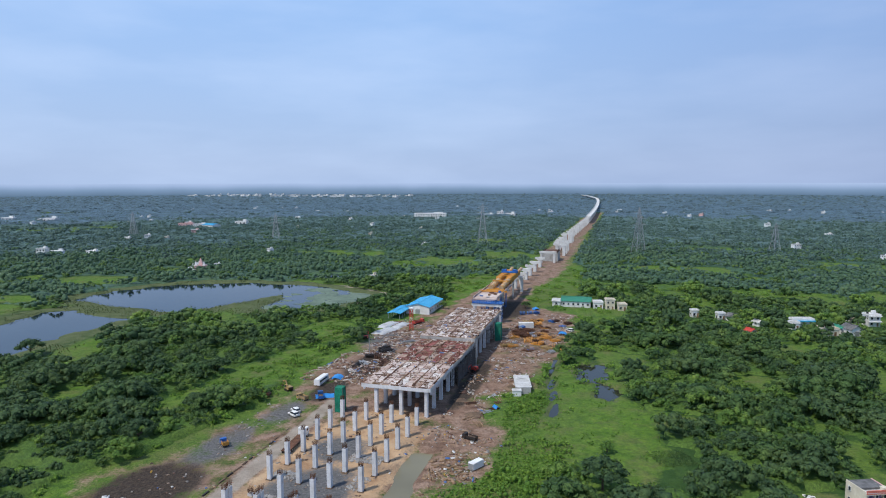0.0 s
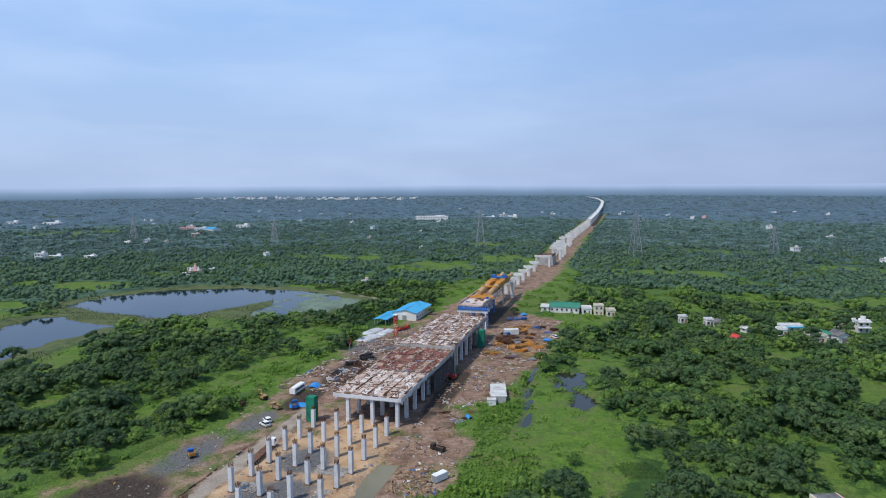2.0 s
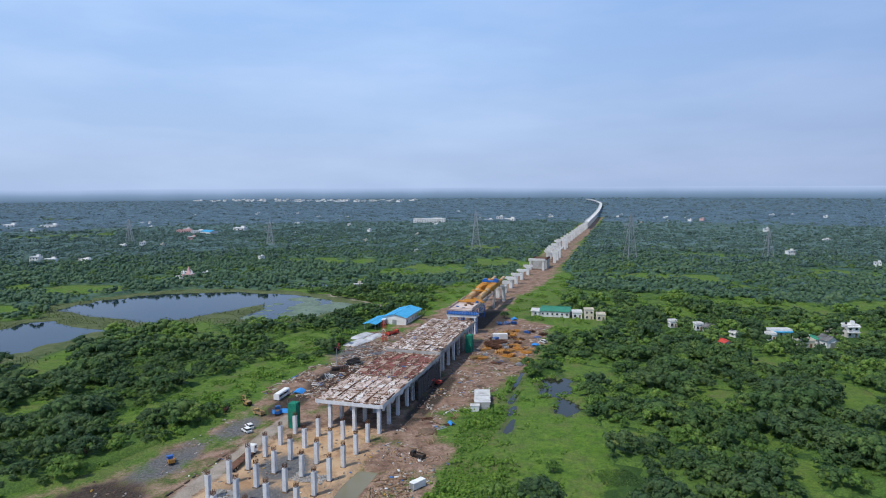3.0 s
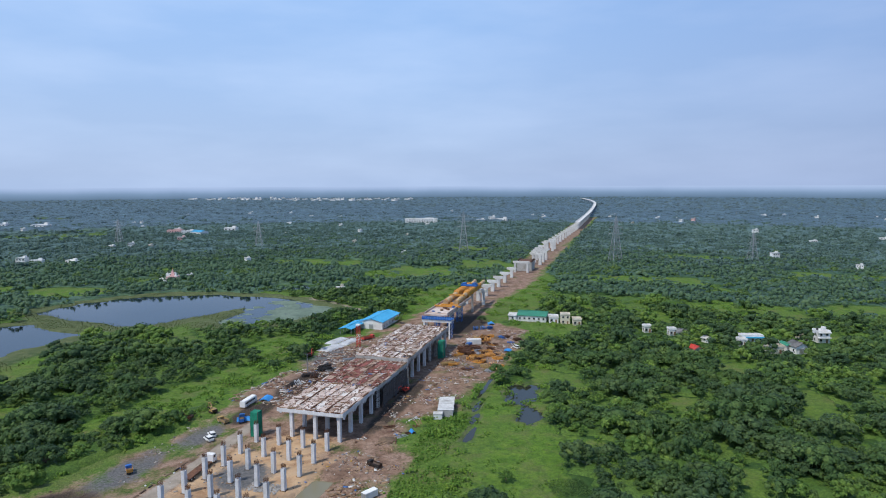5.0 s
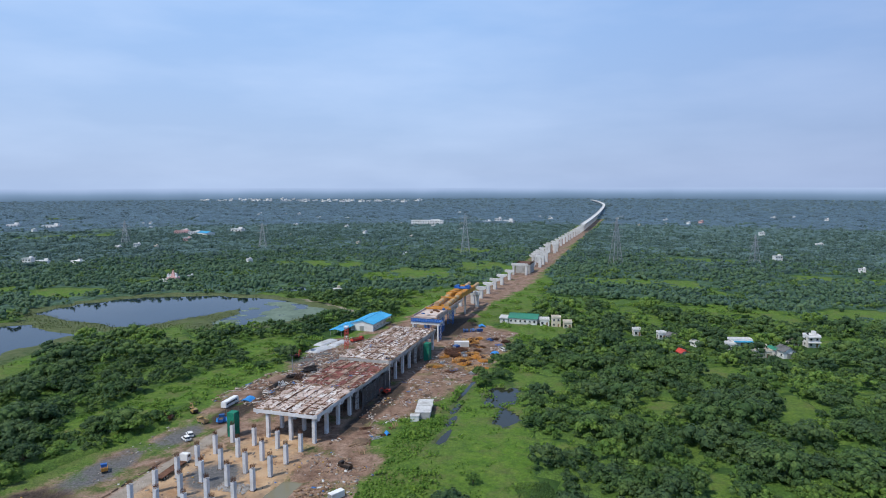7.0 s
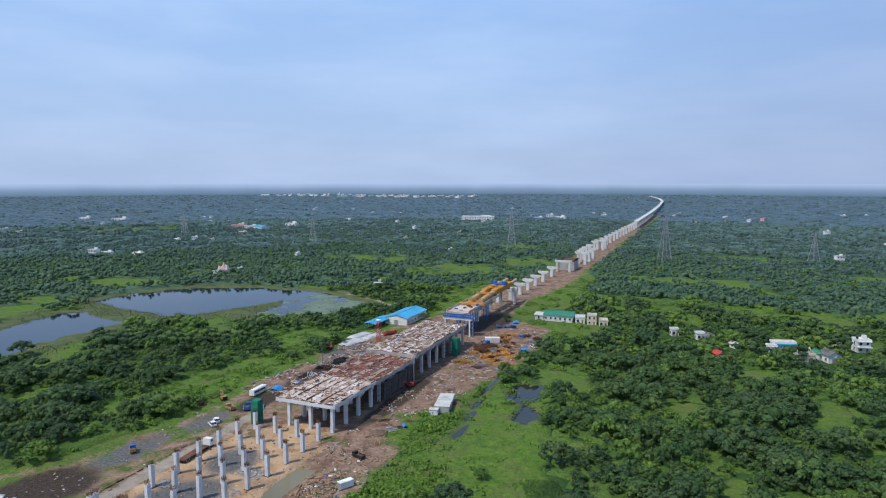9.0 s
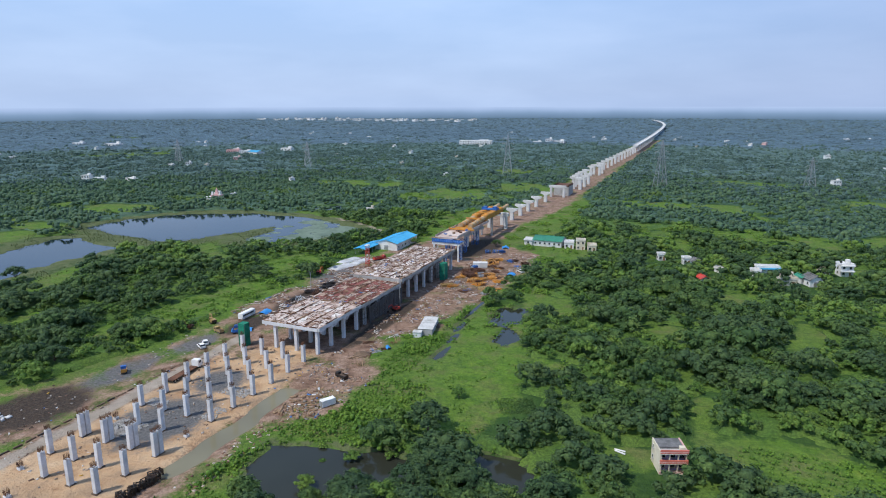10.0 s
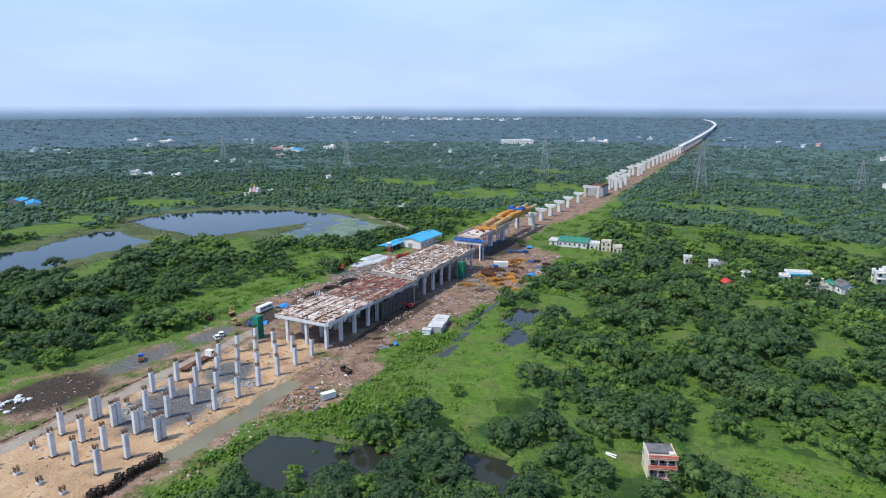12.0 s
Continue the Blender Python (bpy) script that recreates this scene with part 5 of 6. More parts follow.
def cage_stack(m):
    c = thing("black_cage", m, "black steel shutter cage standing on the bank", "formwork", "black shutter cages")
    h = random.uniform(1.2, 2.0)
    for x in (-0.55, 0.55):
        for y in (-0.55, 0.55):
            part("post", Shape().box(x, y, 0, 0.2, 0.2, h), DARK_STEEL, c)
    for z in (0.2, h * 0.6, h - 0.15):
        part("ring", Shape().box(0, -0.55, z, 1.3, 0.14, 0.14).box(0, 0.55, z, 1.3, 0.14, 0.14).box(-0.55, 0, z, 0.14, 1.3, 0.14).box(0.55, 0, z, 0.14, 1.3, 0.14), DARK_STEEL, c)
    part("panel", Shape().box(0.62, 0, 0.2, 0.08, 1.2, h - 0.4), DARK_STEEL, c)


for i in range(24):
    cage_stack(at(-13.5 + 0.70 * i + random.uniform(-0.6, 0.6), 31.0 + random.uniform(-1.3, 1.3) + 0.02 * i, -0.85, random.uniform(0, 90)))


def tarp_heap(u, v, w, d, h, turn):
    """Goods under a draped sheet."""
    nx, ny = 14, 18
    xs, ys = np.linspace(-1, 1, nx), np.linspace(-1, 1, ny)
    X, Y = np.meshgrid(xs, ys)
    Z = h * np.clip(1.25 - np.maximum(np.abs(X), np.abs(Y)) ** 5 * 1.4, 0, 1) * (0.85 + 0.15 * np.sin(X * 5 + Y * 3)) + 0.08 * rng.normal(size=X.shape)
    Z[np.maximum(np.abs(X), np.abs(Y)) > 0.99] = -0.3
    idx = np.arange(nx * ny).reshape(ny, nx)
    q = np.stack([idx[:-1, :-1], idx[:-1, 1:], idx[1:, 1:], idx[1:, :-1]], -1).reshape(-1, 4)
    ob = new("tarpaulin_cover", soup("tarpaulin_cover", np.stack([X.ravel() * w / 2, Y.ravel() * d / 2, Z.ravel()], 1), q, TARP, smooth=True))
    ob.matrix_basis = at(u, v, 0, turn)
    tagged(ob, "building goods under a white tarpaulin sheet", "covered goods", "tarpaulin heaps")


tarp_heap(173, -26, 7.5, 15, 0.8, -15)
tarp_heap(186, -29.5, 6, 15, 0.8, -8)
tarp_heap(186.5, -23, 5.5, 13, 0.7, -8)


def mast(m, h, w, mat_, label, name):
    t = thing(name, m, label, "mast")
    for a, b in ((-1, -1), (1, -1), (1, 1), (-1, 1)):
        part("chord", Shape().box(a * w / 2, b * w / 2, -0.3, 0.14, 0.14, h + 0.3), mat_, t)
    n = int(h / 1.4)
    for k in range(n):
        s = Shape()
        for (a, b), (c, d) in (((-1, -1), (1, -1)), ((1, -1), (1, 1)), ((1, 1), (-1, 1)), ((-1, 1), (-1, -1))):
            s.tube((a * w / 2, b * w / 2, h * k / n), (c * w / 2, d * w / 2, h * (k + 1) / n), 0.07, 4)
            s.tube((a * w / 2, b * w / 2, h * (k + 1) / n), (c * w / 2, d * w / 2, h * (k + 1) / n), 0.06, 4)
        part("lacing", s, WHITE if k % 4 == 3 else mat_, t)
    part("head", Shape().box(0, 0, h, w + 0.4, w + 0.4, 0.5), WHITE, t)


mast(at(178.5, -14.8), 10.5, 1.5, RED, "red and white lattice crane mast standing alone", "crane_mast")


def lamp_mast(m, h, label):
    t = thing("lighting_mast", m, label, "lamp post", "lighting masts")
    part("pole", Shape().tube((0, 0, -0.3), (0, 0, h), 0.2, 8, 0.12), GALV, t)
    part("crossbar", Shape().box(0, 0, h - 0.2, 2.4, 0.12, 0.12), GALV, t)
    for x in (-1.0, 0, 1.0):
        part("floodlight", Shape().box(x, -0.2, h - 0.15, 0.5, 0.35, 0.45), DARK_STEEL, t)


lamp_mast(at(126, 28.6, -0.3), 13, "tall grey lighting mast beside the deck")
lamp_mast(at(134, -18), 8, "grey lighting mast in the steel yard")


# ---- vehicles ----
def wheel(parent, x, y, r, w):
    wl = part("wheel", Shape().tube((x - w / 2, y, r), (x + w / 2, y, r), r, 12), RUBBER, parent)
    part("rim", Shape().tube((x - w / 2 - 0.01, y, r), (x + w / 2 + 0.01, y, r), r * 0.5, 8), GALV, wl)


def truck(m, ln, cab_mat, body_mat, label, load=None, name="truck"):
    t = thing(name, m, label, "truck")
    part("chassis", Shape().box(0, 0, 0.6, 1.0, ln, 0.3), DARK_STEEL, t)
    part("cab", Shape().prism([(ln / 2 - 1.9, 0.7), (ln / 2, 0.7), (ln / 2, 1.7), (ln / 2 - 0.35, 2.8), (ln / 2 - 1.9, 2.8)], "x", -1.2, 1.2), cab_mat, t)
    part("windscreen", Shape().prism([(ln / 2 + 0.01, 1.75), (ln / 2 - 0.30, 2.65), (ln / 2 - 0.27, 2.68), (ln / 2 + 0.04, 1.78)], "x", -1.05, 1.05), GLASS, t)
    for sgn in (-1, 1):
        part("side_window", Shape().box(sgn * 1.21, ln / 2 - 0.95, 1.8, 0.03, 0.9, 0.7), GLASS, t)
        part("headlight", Shape().box(sgn * 0.85, ln / 2 + 0.02, 0.95, 0.3, 0.06, 0.2), WHITE, t)
    bl = ln - 2.2
    by = -ln / 2 + bl / 2
    part("bed", Shape().box(0, by, 0.9, 2.4, bl, 0.15), body_mat, t)
    if load != "flat":
        for sgn in (-1, 1):
            part("side_board", Shape().box(sgn * 1.2, by, 1.05, 0.08, bl, 1.2), body_mat, t)
        part("tail_board", Shape().box(0, -ln / 2 + 0.05, 1.05, 2.4, 0.08, 1.2), body_mat, t)
        part("load", Shape().box(0, by, 1.05, 2.2, bl - 0.2, 0.8, 0, 0.8), SPOIL, t)
    for sgn in (-1, 1):
        for y in (ln / 2 - 1.0, -ln / 2 + 0.9, -ln / 2 + 2.1):
            wheel(t, sgn * 1.0, y, 0.5, 0.35)


def bus(m, ln, label):
    b = thing("bus", m, label, "bus")
    sec = [(-1.25, 0.5), (1.25, 0.5), (1.25, 2.6), (1.0, 2.95), (-1.0, 2.95), (-1.25, 2.6)]
    part("body", Shape().prism(sec, "y", -ln / 2, ln / 2), WHITE, b)
    for sgn in (-1, 1):
        for k in range(7):
            part("side_window", Shape().box(sgn * 1.26, -ln / 2 + 0.9 + k * (ln - 1.6) / 7, 1.6, 0.03, (ln - 1.6) / 7 - 0.15, 0.8), GLASS, b)
        for y in (-ln / 2 + 2.0, ln / 2 - 2.0):
            wheel(b, sgn * 1.1, y, 0.48, 0.3)
    part("windscreen", Shape().box(0, ln / 2 + 0.01, 1.4, 2.2, 0.04, 1.2), GLASS, b)


def car(m, mat_, label):
    c = thing("car", m, label, "car", "parked cars")
    part("body", Shape().prism([(-2.0, 0.35), (2.0, 0.35), (2.0, 0.75), (1.1, 0.9), (-2.0, 0.95)], "x", -0.85, 0.85), mat_, c)
    part("cabin", Shape().prism([(-1.8, 0.9), (1.0, 0.88), (0.45, 1.45), (-1.5, 1.5)], "x", -0.75, 0.75), GLASS, c)
    part("roof", Shape().box(0, -0.55, 1.46, 1.4, 1.9, 0.06), mat_, c)
    for sgn in (-1, 1):
        for y in (-1.25, 1.25):
            wheel(c, sgn * 0.8, y, 0.32, 0.2)


def excavator(m, mat_, label, turn=0):
    e = thing("excavator", m @ Matrix.Scale(0.72, 4), label, "excavator", "excavators")
    for sgn in (-1, 1):
        part("track", Shape().prism([(-1.7, 0.25), (-1.4, 0.0), (1.4, 0.0), (1.7, 0.25), (1.7, 0.6), (1.4, 0.85), (-1.4, 0.85), (-1.7, 0.6)], "x", sgn * 1.1 - 0.28, sgn * 1.1 + 0.28), DARK_STEEL, e)
    part("house", Shape().box(0, -0.6, 1.0, 2.5, 3.0, 1.2), mat_, e)
    cab = part("cab", Shape().box(-0.75, 0.5, 1.0, 1.0, 1.5, 1.9), mat_, e)
    part("window", Shape().box(-0.75, 0.55, 1.9, 1.06, 1.3, 0.8), GLASS, cab)
    part("boom", Shape().tube((0.3, 0.8, 1.5), (0.3, 2.8, 4.0), 0.28, 4).tube((0.3, 2.8, 4.0), (0.3, 4.9, 3.4), 0.25, 4), mat_, e)
    part("arm", Shape().tube((0.3, 4.9, 3.6), (0.3, 5.6, 1.2), 0.2, 4), mat_, e)
    part("bucket", Shape().prism([(5.2, 1.2), (6.0, 1.2), (5.9, 0.4), (5.1, 0.3)], "x", -0.2, 0.8), DARK_STEEL, e)
    part("counterweight", Shape().box(0, -2.3, 1.0, 2.4, 0.6, 1.1), DARK_STEEL, e)


bus(at(94, -19.7, 0, 2) @ Matrix.Scale(0.85, 4), 9.0, "white site bus parked by a blue tarpaulin")
truck(at(46, -3.6, -0.75, 5), 13, WHITE, RUST, "long rusty flatbed truck with a white cab", "flat")
truck(at(77, -18, -0.1, 70) @ Matrix.Scale(0.7, 4), 6, DUSTY, DUSTY, "yellow tipper truck parked on gravel")
truck(at(80, -13, -0.1, 30) @ Matrix.Scale(0.7, 4), 7, BLUE, BLUE, "blue tipper truck parked beside the road")
truck(at(193, -16, 0, -25) @ Matrix.Scale(0.8, 4), 9, RED, RED, "red truck unloading beside the higher deck")
car(at(64, -14, -0.3, 60), WHITE, "white car parked on grey gravel")
car(at(67, -15, -0.3, 50), WHITE, "white car parked beside another")
car(at(196, 58, 0, 50), WHITE, "white car parked at the steel yard")
truck(at(40, -21.6, -0.6, 50) @ Matrix.Scale(0.65, 4), 5, BLUE, YELLOW, "small blue and yellow dumper on gravel", name="dumper")
excavator(at(76, -31, 0, 100), RUST, "brown muddy excavator at the edge of the site")
excavator(at(84, -27, 0, 60), DUSTY, "yellow excavator at the edge of the site")
excavator(at(122, 28.8, 0, 160), RED, "orange-red excavator below the deck edge")
excavator(at(157.6, -29.3, 0, 10), RED, "orange-red excavator by the white tarpaulins")
truck(at(61, 41.5, -0.5, 70) @ Matrix.Scale(0.62, 4), 7, DARK_STEEL, DARK_STEEL, "dark dusty truck parked by rubble")


def tarp_flat(u, v, w, d, turn, mat_=BLUE_SHEET):
    nx, ny = 9, 9
    X, Y = np.meshgrid(np.linspace(-1, 1, nx), np.linspace(-1, 1, ny))
    Z = 0.8 * (1 - X ** 2) + 0.12 * rng.normal(size=X.shape) + 0.2
    idx = np.arange(nx * ny).reshape(ny, nx)
    q = np.stack([idx[:-1, :-1], idx[:-1, 1:], idx[1:, 1:], idx[1:, :-1]], -1).reshape(-1, 4)
    ob = new("tarpaulin", soup("tarpaulin", np.stack([X.ravel() * w / 2, Y.ravel() * d / 2, Z.ravel() - 0.25], 1), q, mat_, smooth=True))
    ob.matrix_basis = at(u, v, 0, turn)
    tagged(ob, "crumpled bright blue tarpaulin over a heap", "tarpaulin", "blue tarpaulins")


tarp_flat(101, -17, 4, 5, 10)
tarp_flat(82, -12, 3.5, 7, -60)
tarp_flat(86, 44, 1.6, 2.6, 40)
tarp_flat(244, 36, 4, 5, 20)
tarp_flat(190, 55, 4, 4, 0)
tarp_flat(230, -28, 2, 2, 0)


def heap(u, v, r, h, mat_, label):
    n = 12
    X, Y = np.meshgrid(np.linspace(-1, 1, n), np.linspace(-1, 1, n))
    Z = h * np.clip(1 - np.hypot(X, Y), 0, 1) * (1 + 0.3 * rng.normal(size=X.shape)) - 0.25
    idx = np.arange(n * n).reshape(n, n)
    q = np.stack([idx[:-1, :-1], idx[:-1, 1:], idx[1:, 1:], idx[1:, :-1]], -1).reshape(-1, 4)
    ob = new("spoil_mound", soup("spoil_mound", np.stack([X.ravel() * r, Y.ravel() * r, Z.ravel()], 1), q, mat_, smooth=False))
    ob.matrix_basis = at(u, v, float(terrain(np.array([u]), np.array([v]))[0]), random.uniform(0, 90))
    tagged(ob, label, "earth heap", "earth heaps")


SPOIL_WET = surface("wet_spoil", (0.030, 0.022, 0.018), (0.085, 0.062, 0.046), (0.05, 0.035, 0.028), 0.3, 1.2, 0.9, bump=0.8, dist=0.2)
for i in range(22):
    heap(random.uniform(2, 26), random.uniform(-34, -14), random.uniform(0.9, 2.2), random.uniform(0.2, 0.55), SPOIL_WET, "dark wet earth tipped beside the road")
for i in range(30):
    heap(random.uniform(68, 230), random.uniform(30, 52), random.uniform(1.5, 3.5), random.uniform(0.4, 1.2), SPOIL, "brown earth heaped on the site")


def rocks(u0, u1, v0, v1, n):
    loose_items(u0, u1, v0, v1, GZ - 0.02, int(n * 2.4), 0.5, "broken pale concrete pile heads around the columns", "broken_concrete", BOULDER, long=1.5)


rocks(12, 19, 2, 11, 260)
rocks(27, 31, 0, 6, 90)
rocks(40, 45, 14, 23, 160)
rocks(26, 33, 20, 24, 60)


# loose rubble along the ditch
loose_items(36, 66, 38, 48, -0.78, 110, 0.8, "rubble, rags and white sheets tipped on bare earth", m=DEBRIS, long=3)
loose_items(36, 70, 35, 48, -0.78, 230, 0.8, "brown boards and broken shuttering on bare earth", "broken_boards", TIMBER, long=5)
loose_items(0, 50, 37.0, 42.5, -0.95, 220, 0.7, "grey rubble and rags tipped along the ditch bank", m=LITTER)
gable_shed(at(206, -350, 0, 60), 9, 22, 4, 5.5, WHITE, BLUE_ROOF, "blue-roofed shed beyond the lake", "farm_shed", "shed")
gable_shed(at(210, -375, 0, 40), 8, 16, 4, 5.5, ROSE, BLUE_ROOF, "rose-walled shed with a blue roof", "farm_shed", "shed")

loose_items(0, 8, -31, -23, -0.72, 30, 1.3, "broken white concrete slabs dumped in grass", "dumped_slabs", PALE, long=2)


def algae():
    """Floating mats of pale weed on the shallow side of the lake."""
    vs, fs, n = [], [], 0
    us, vz = rng.uniform(200, 290, 3600), rng.uniform(-128, -50, 3600)
    ok = (water_field(us, vz) > 0.02) & (wave(us, vz, 30, 88) + 0.016 * (vz + 92) > 0.0 + 0.15 * rng.normal(size=3600))
    for u, v in zip(us[ok], vz[ok]):
        k, r = 9, rng.uniform(0.8, 3.0)
        ang = np.linspace(0, 2 * np.pi, k, endpoint=False)
        rad = r * rng.uniform(0.6, 1.2, k)
        top = np.stack([v + 1.5 * rad * np.cos(ang), u + rad * np.sin(ang), np.full(k, -0.535 + rng.uniform(0, 0.03))], 1)
        mid = np.array([[v, u, top[0, 2] + 0.01]])
        vs.append(np.concatenate([mid, top]))
        fs.append(np.array([(0, 1 + i, 1 + (i + 1) % k) for i in range(k)]) + n)
        n += k + 1
    ob = new("floating_weed", soup("floating_weed", np.concatenate(vs), np.concatenate(fs), WEED))
    ob.matrix_basis = ST
    tagged(ob, "pale green weed floating on the lake", "water weed", kind="stuff")


WEED = surface("water_weed", (0.11, 0.155, 0.115), (0.18, 0.235, 0.175), (0.08, 0.12, 0.085), 0.08, 0.5, 0.8)
algae()


# low concrete edging between road and spoil
edging = thing("road_edging", at(0, 0), "low dark earth-stained edging along the site road", "kerb")
for k in range(26):
    u = -24 + 3.3 * k
    part("kerb_block", Shape().box(-9.6 - 0.02 * u + random.uniform(-0.12, 0.12), u, -1.05, 0.4, random.uniform(2.0, 3.1), 0.5 + random.uniform(-0.12, 0.12), random.uniform(-3, 3)), SPOIL if k % 3 else DARK_STEEL, edging)


# ---- trees ----
def crown_arrays(r, lobes, ring, bands, per, size, flat=0.75, seed=0):
    """A crown of several uneven leafy lobes, each a rough cap with sprays of leaves standing out of it."""
    g = np.random.default_rng(seed)
    pts, tri, n = [], [], 0
    for k in range(lobes):
        t = math.sqrt((k + 0.5) / lobes) * 0.84
        a = 2.4 * k + g.uniform(-0.5, 0.5)
        lr = r * g.uniform(0.24, 0.38) * (1.15 - 0.35 * t) * (6.0 / max(lobes, 5)) ** 0.22
        c = np.array((r * t * np.cos(a), r * t * np.sin(a), r * flat * (0.48 - 0.72 * t * t + g.uniform(-0.13, 0.13))))
        low = -0.75
        cap = [c + np.array((0, 0, lr * g.uniform(0.52, 0.75)))]
        for j in range(bands):
            ph = math.pi / 2 + (low - math.pi / 2) * (j + 1) / bands
            for i in range(ring):
                q = 2 * np.pi * (i + 0.5 * (j % 2)) / ring + g.uniform(-0.2, 0.2)
                rr = lr * g.uniform(0.70, 1.08)
                cap.append(c + np.array((rr * math.cos(ph) * math.cos(q), rr * math.cos(ph) * math.sin(q), 0.75 * rr * math.sin(ph))))
        pts.append(np.array(cap))
        f = [(0, 1 + i, 1 + (i + 1) % ring) for i in range(ring)]
        for j in range(bands - 1):
            o = 1 + j * ring
            for i in range(ring):
                p, q, x, y = o + i, o + (i + 1) % ring, o + ring + i, o + ring + (i + 1) % ring
                f += [(p, x, q), (q, x, y)]
        tri.append(np.array(f) + n)
        n += len(cap)
        if per:
            d = g.normal(size=(per, 3))
            d[:, 2] = np.abs(d[:, 2]) - 0.35
            d /= np.linalg.norm(d, axis=1)[:, None]
            p = c + d * lr * g.uniform(0.80, 1.28, (per, 1)) * np.array((1, 1, 0.8))
            nrm = d + g.normal(size=(per, 3)) * 0.3 + np.array((0, 0, 0.4))
            nrm /= np.linalg.norm(nrm, axis=1)[:, None]
            ax = np.cross(nrm, g.normal(size=(per, 3)))
            ax /= np.linalg.norm(ax, axis=1)[:, None]
            bx = np.cross(nrm, ax)
            s = size * g.uniform(0.55, 1.15, (per, 1))
            w = s * g.uniform(0.55, 0.9, (per, 1))
            pts.append(np.stack([p - ax * s - bx * w * 0.6, p + ax * s - bx * w * 0.6, p + bx * w * 1.3], 1).reshape(-1, 3))
            tri.append(np.arange(3 * per).reshape(per, 3) + n)
            n += 3 * per
    return np.concatenate(pts), np.concatenate(tri)


def tree_kind(name, r, trunk_h, lobes, per, size, flat, material, seed, label):
    """A tapered trunk, five limbs and a crown of leafy lobes."""
    t = thing(name, at(0, 0), label, "tree", "trees near the site")
    g = random.Random(seed)
    s = Shape()
    s.tube((0, 0, -0.5), (0.1, 0.05, trunk_h), 0.28, 7, 0.2)
    for k in range(5):
        a = 2 * math.pi * k / 5 + g.uniform(-0.4, 0.4)
        s.tube((0.1, 0.05, trunk_h * g.uniform(0.7, 1.0)), (r * 0.55 * math.cos(a), r * 0.55 * math.sin(a), trunk_h + r * flat * g.uniform(0.3, 0.8)), 0.14, 5, 0.05)
    part("trunk", s, BARK, t)
    lv, lf = crown_arrays(r, lobes, 6, 2, per, size, flat, seed)
    lv = lv + np.array((0, 0, trunk_h + r * flat * 0.45))
    ob = new("crown", soup("crown", lv, lf, material, smooth=True))
    ob.parent = t
    return t


TREES = [
    tree_kind("tree", 3.7, 2.0, 20, 46, 0.30, 0.85, LEAF, 1, "round dense green tree with uneven crown"),
    tree_kind("tree", 4.7, 2.4, 25, 46, 0.32, 0.75, LEAF_DARK, 2, "broad dark green tree with spreading crown"),
    tree_kind("tree", 3.0, 1.4, 15, 46, 0.28, 0.95, LEAF, 3, "small bushy green tree"),
    tree_kind("tree", 3.9, 2.2, 18, 46, 0.30, 0.8, LEAF_YOUNG, 4, "yellow-green young tree with loose crown"),
]


def dry(u, v, gap=-0.12):
    return water_field(u, v) < gap


HOUSES = ((228, -23, 16), (210, -31, 12), (262, 53, 12), (256, 78, 6), (237, 164, 8), (222, 177, 9), (248, 197, 8), (50, 132, 7), (241, 132, 5.5),
          (247, 118, 4), (231, 145, 4), (210, 138, 3), (336, -252, 13), (388, -466, 9), (404, -421, 10), (324, -93, 3.5), (107, 48, 11), (44, 48, 5), (257, 68, 6), (63, 94.5, 6.5))


def open_land(u, v):
    """Where no tree stands."""
    clumps = (u > 285) & (np.abs(v - 20) > 45) & (wave(u, v, 26, 97) + 0.6 * wave(u, v, 9, 98) > 0.55)
    bad = (site_field(u, v) > -0.35) | ~dry(u, v) | ((meadow_field(u, v) > 0.0) & ~clumps) | ((v < -40) & (water_field(u, v) > np.where((u < 165) & (v < -120), -0.62, -0.3)))
    for cu, cv, r in HOUSES:
        bad |= np.hypot(u - cu, v - cv) < r
        # keep the fronts of houses in view
        bad |= (np.abs(v - cv + 0.12 * (cu - u)) < r * 0.7) & (u < cu) & (u > cu - r * 3.0)
    return bad


def spots(u0, u1, v0, v1, gap, seed, jitter=0.42):
    g = np.random.default_rng(seed)
    U, V = np.meshgrid(np.arange(u0, u1, gap), np.arange(v0, v1, gap), indexing="ij")
    V = V + (np.arange(U.shape[0])[:, None] % 2) * gap / 2
    u, v = U.ravel() + g.uniform(-1, 1, U.size) * gap * jitter, V.ravel() + g.uniform(-1, 1, U.size) * gap * jitter
    return u, v


def in_view(u, v, slack=0.0):
    """Inside the wedge of land that the flight looks over."""
    x, y = -69.9 + u * SA + v * CA, 127.4 + u * CA - v * SA
    return (x > -70 - 0.98 * y - 0.23 * np.maximum(0, y - 600) - slack) & (x < 60 + 0.66 * y + slack) & (y > 78)


def plant_near():
    u, v = spots(-40, 150, 40, 200, 5.0, 101)
    ok = ~open_land(u, v) & in_view(u, v, 10)
    u, v = u[ok], v[ok]
    d = u + 0.15 * np.abs(v - 90)
    order = np.argsort(d)[:255]
    taken = np.zeros(len(u), bool)
    taken[order] = True
    z = terrain(u, v)
    first_used = set()
    for i in order:
        k = int(rng.choice(4, p=(0.4, 0.25, 0.2, 0.15)))
        s = rng.uniform(0.75, 1.2)
        m = at(u[i], v[i], z[i] - 0.2, rng.uniform(0, 360)) @ Matrix.Diagonal((s, s, s * rng.uniform(0.85, 1.1), 1))
        if k not in first_used:
            TREES[k].matrix_basis = m
            first_used.add(k)
        else:
            copy_thing(TREES[k], m)
    return u[~taken], v[~taken]


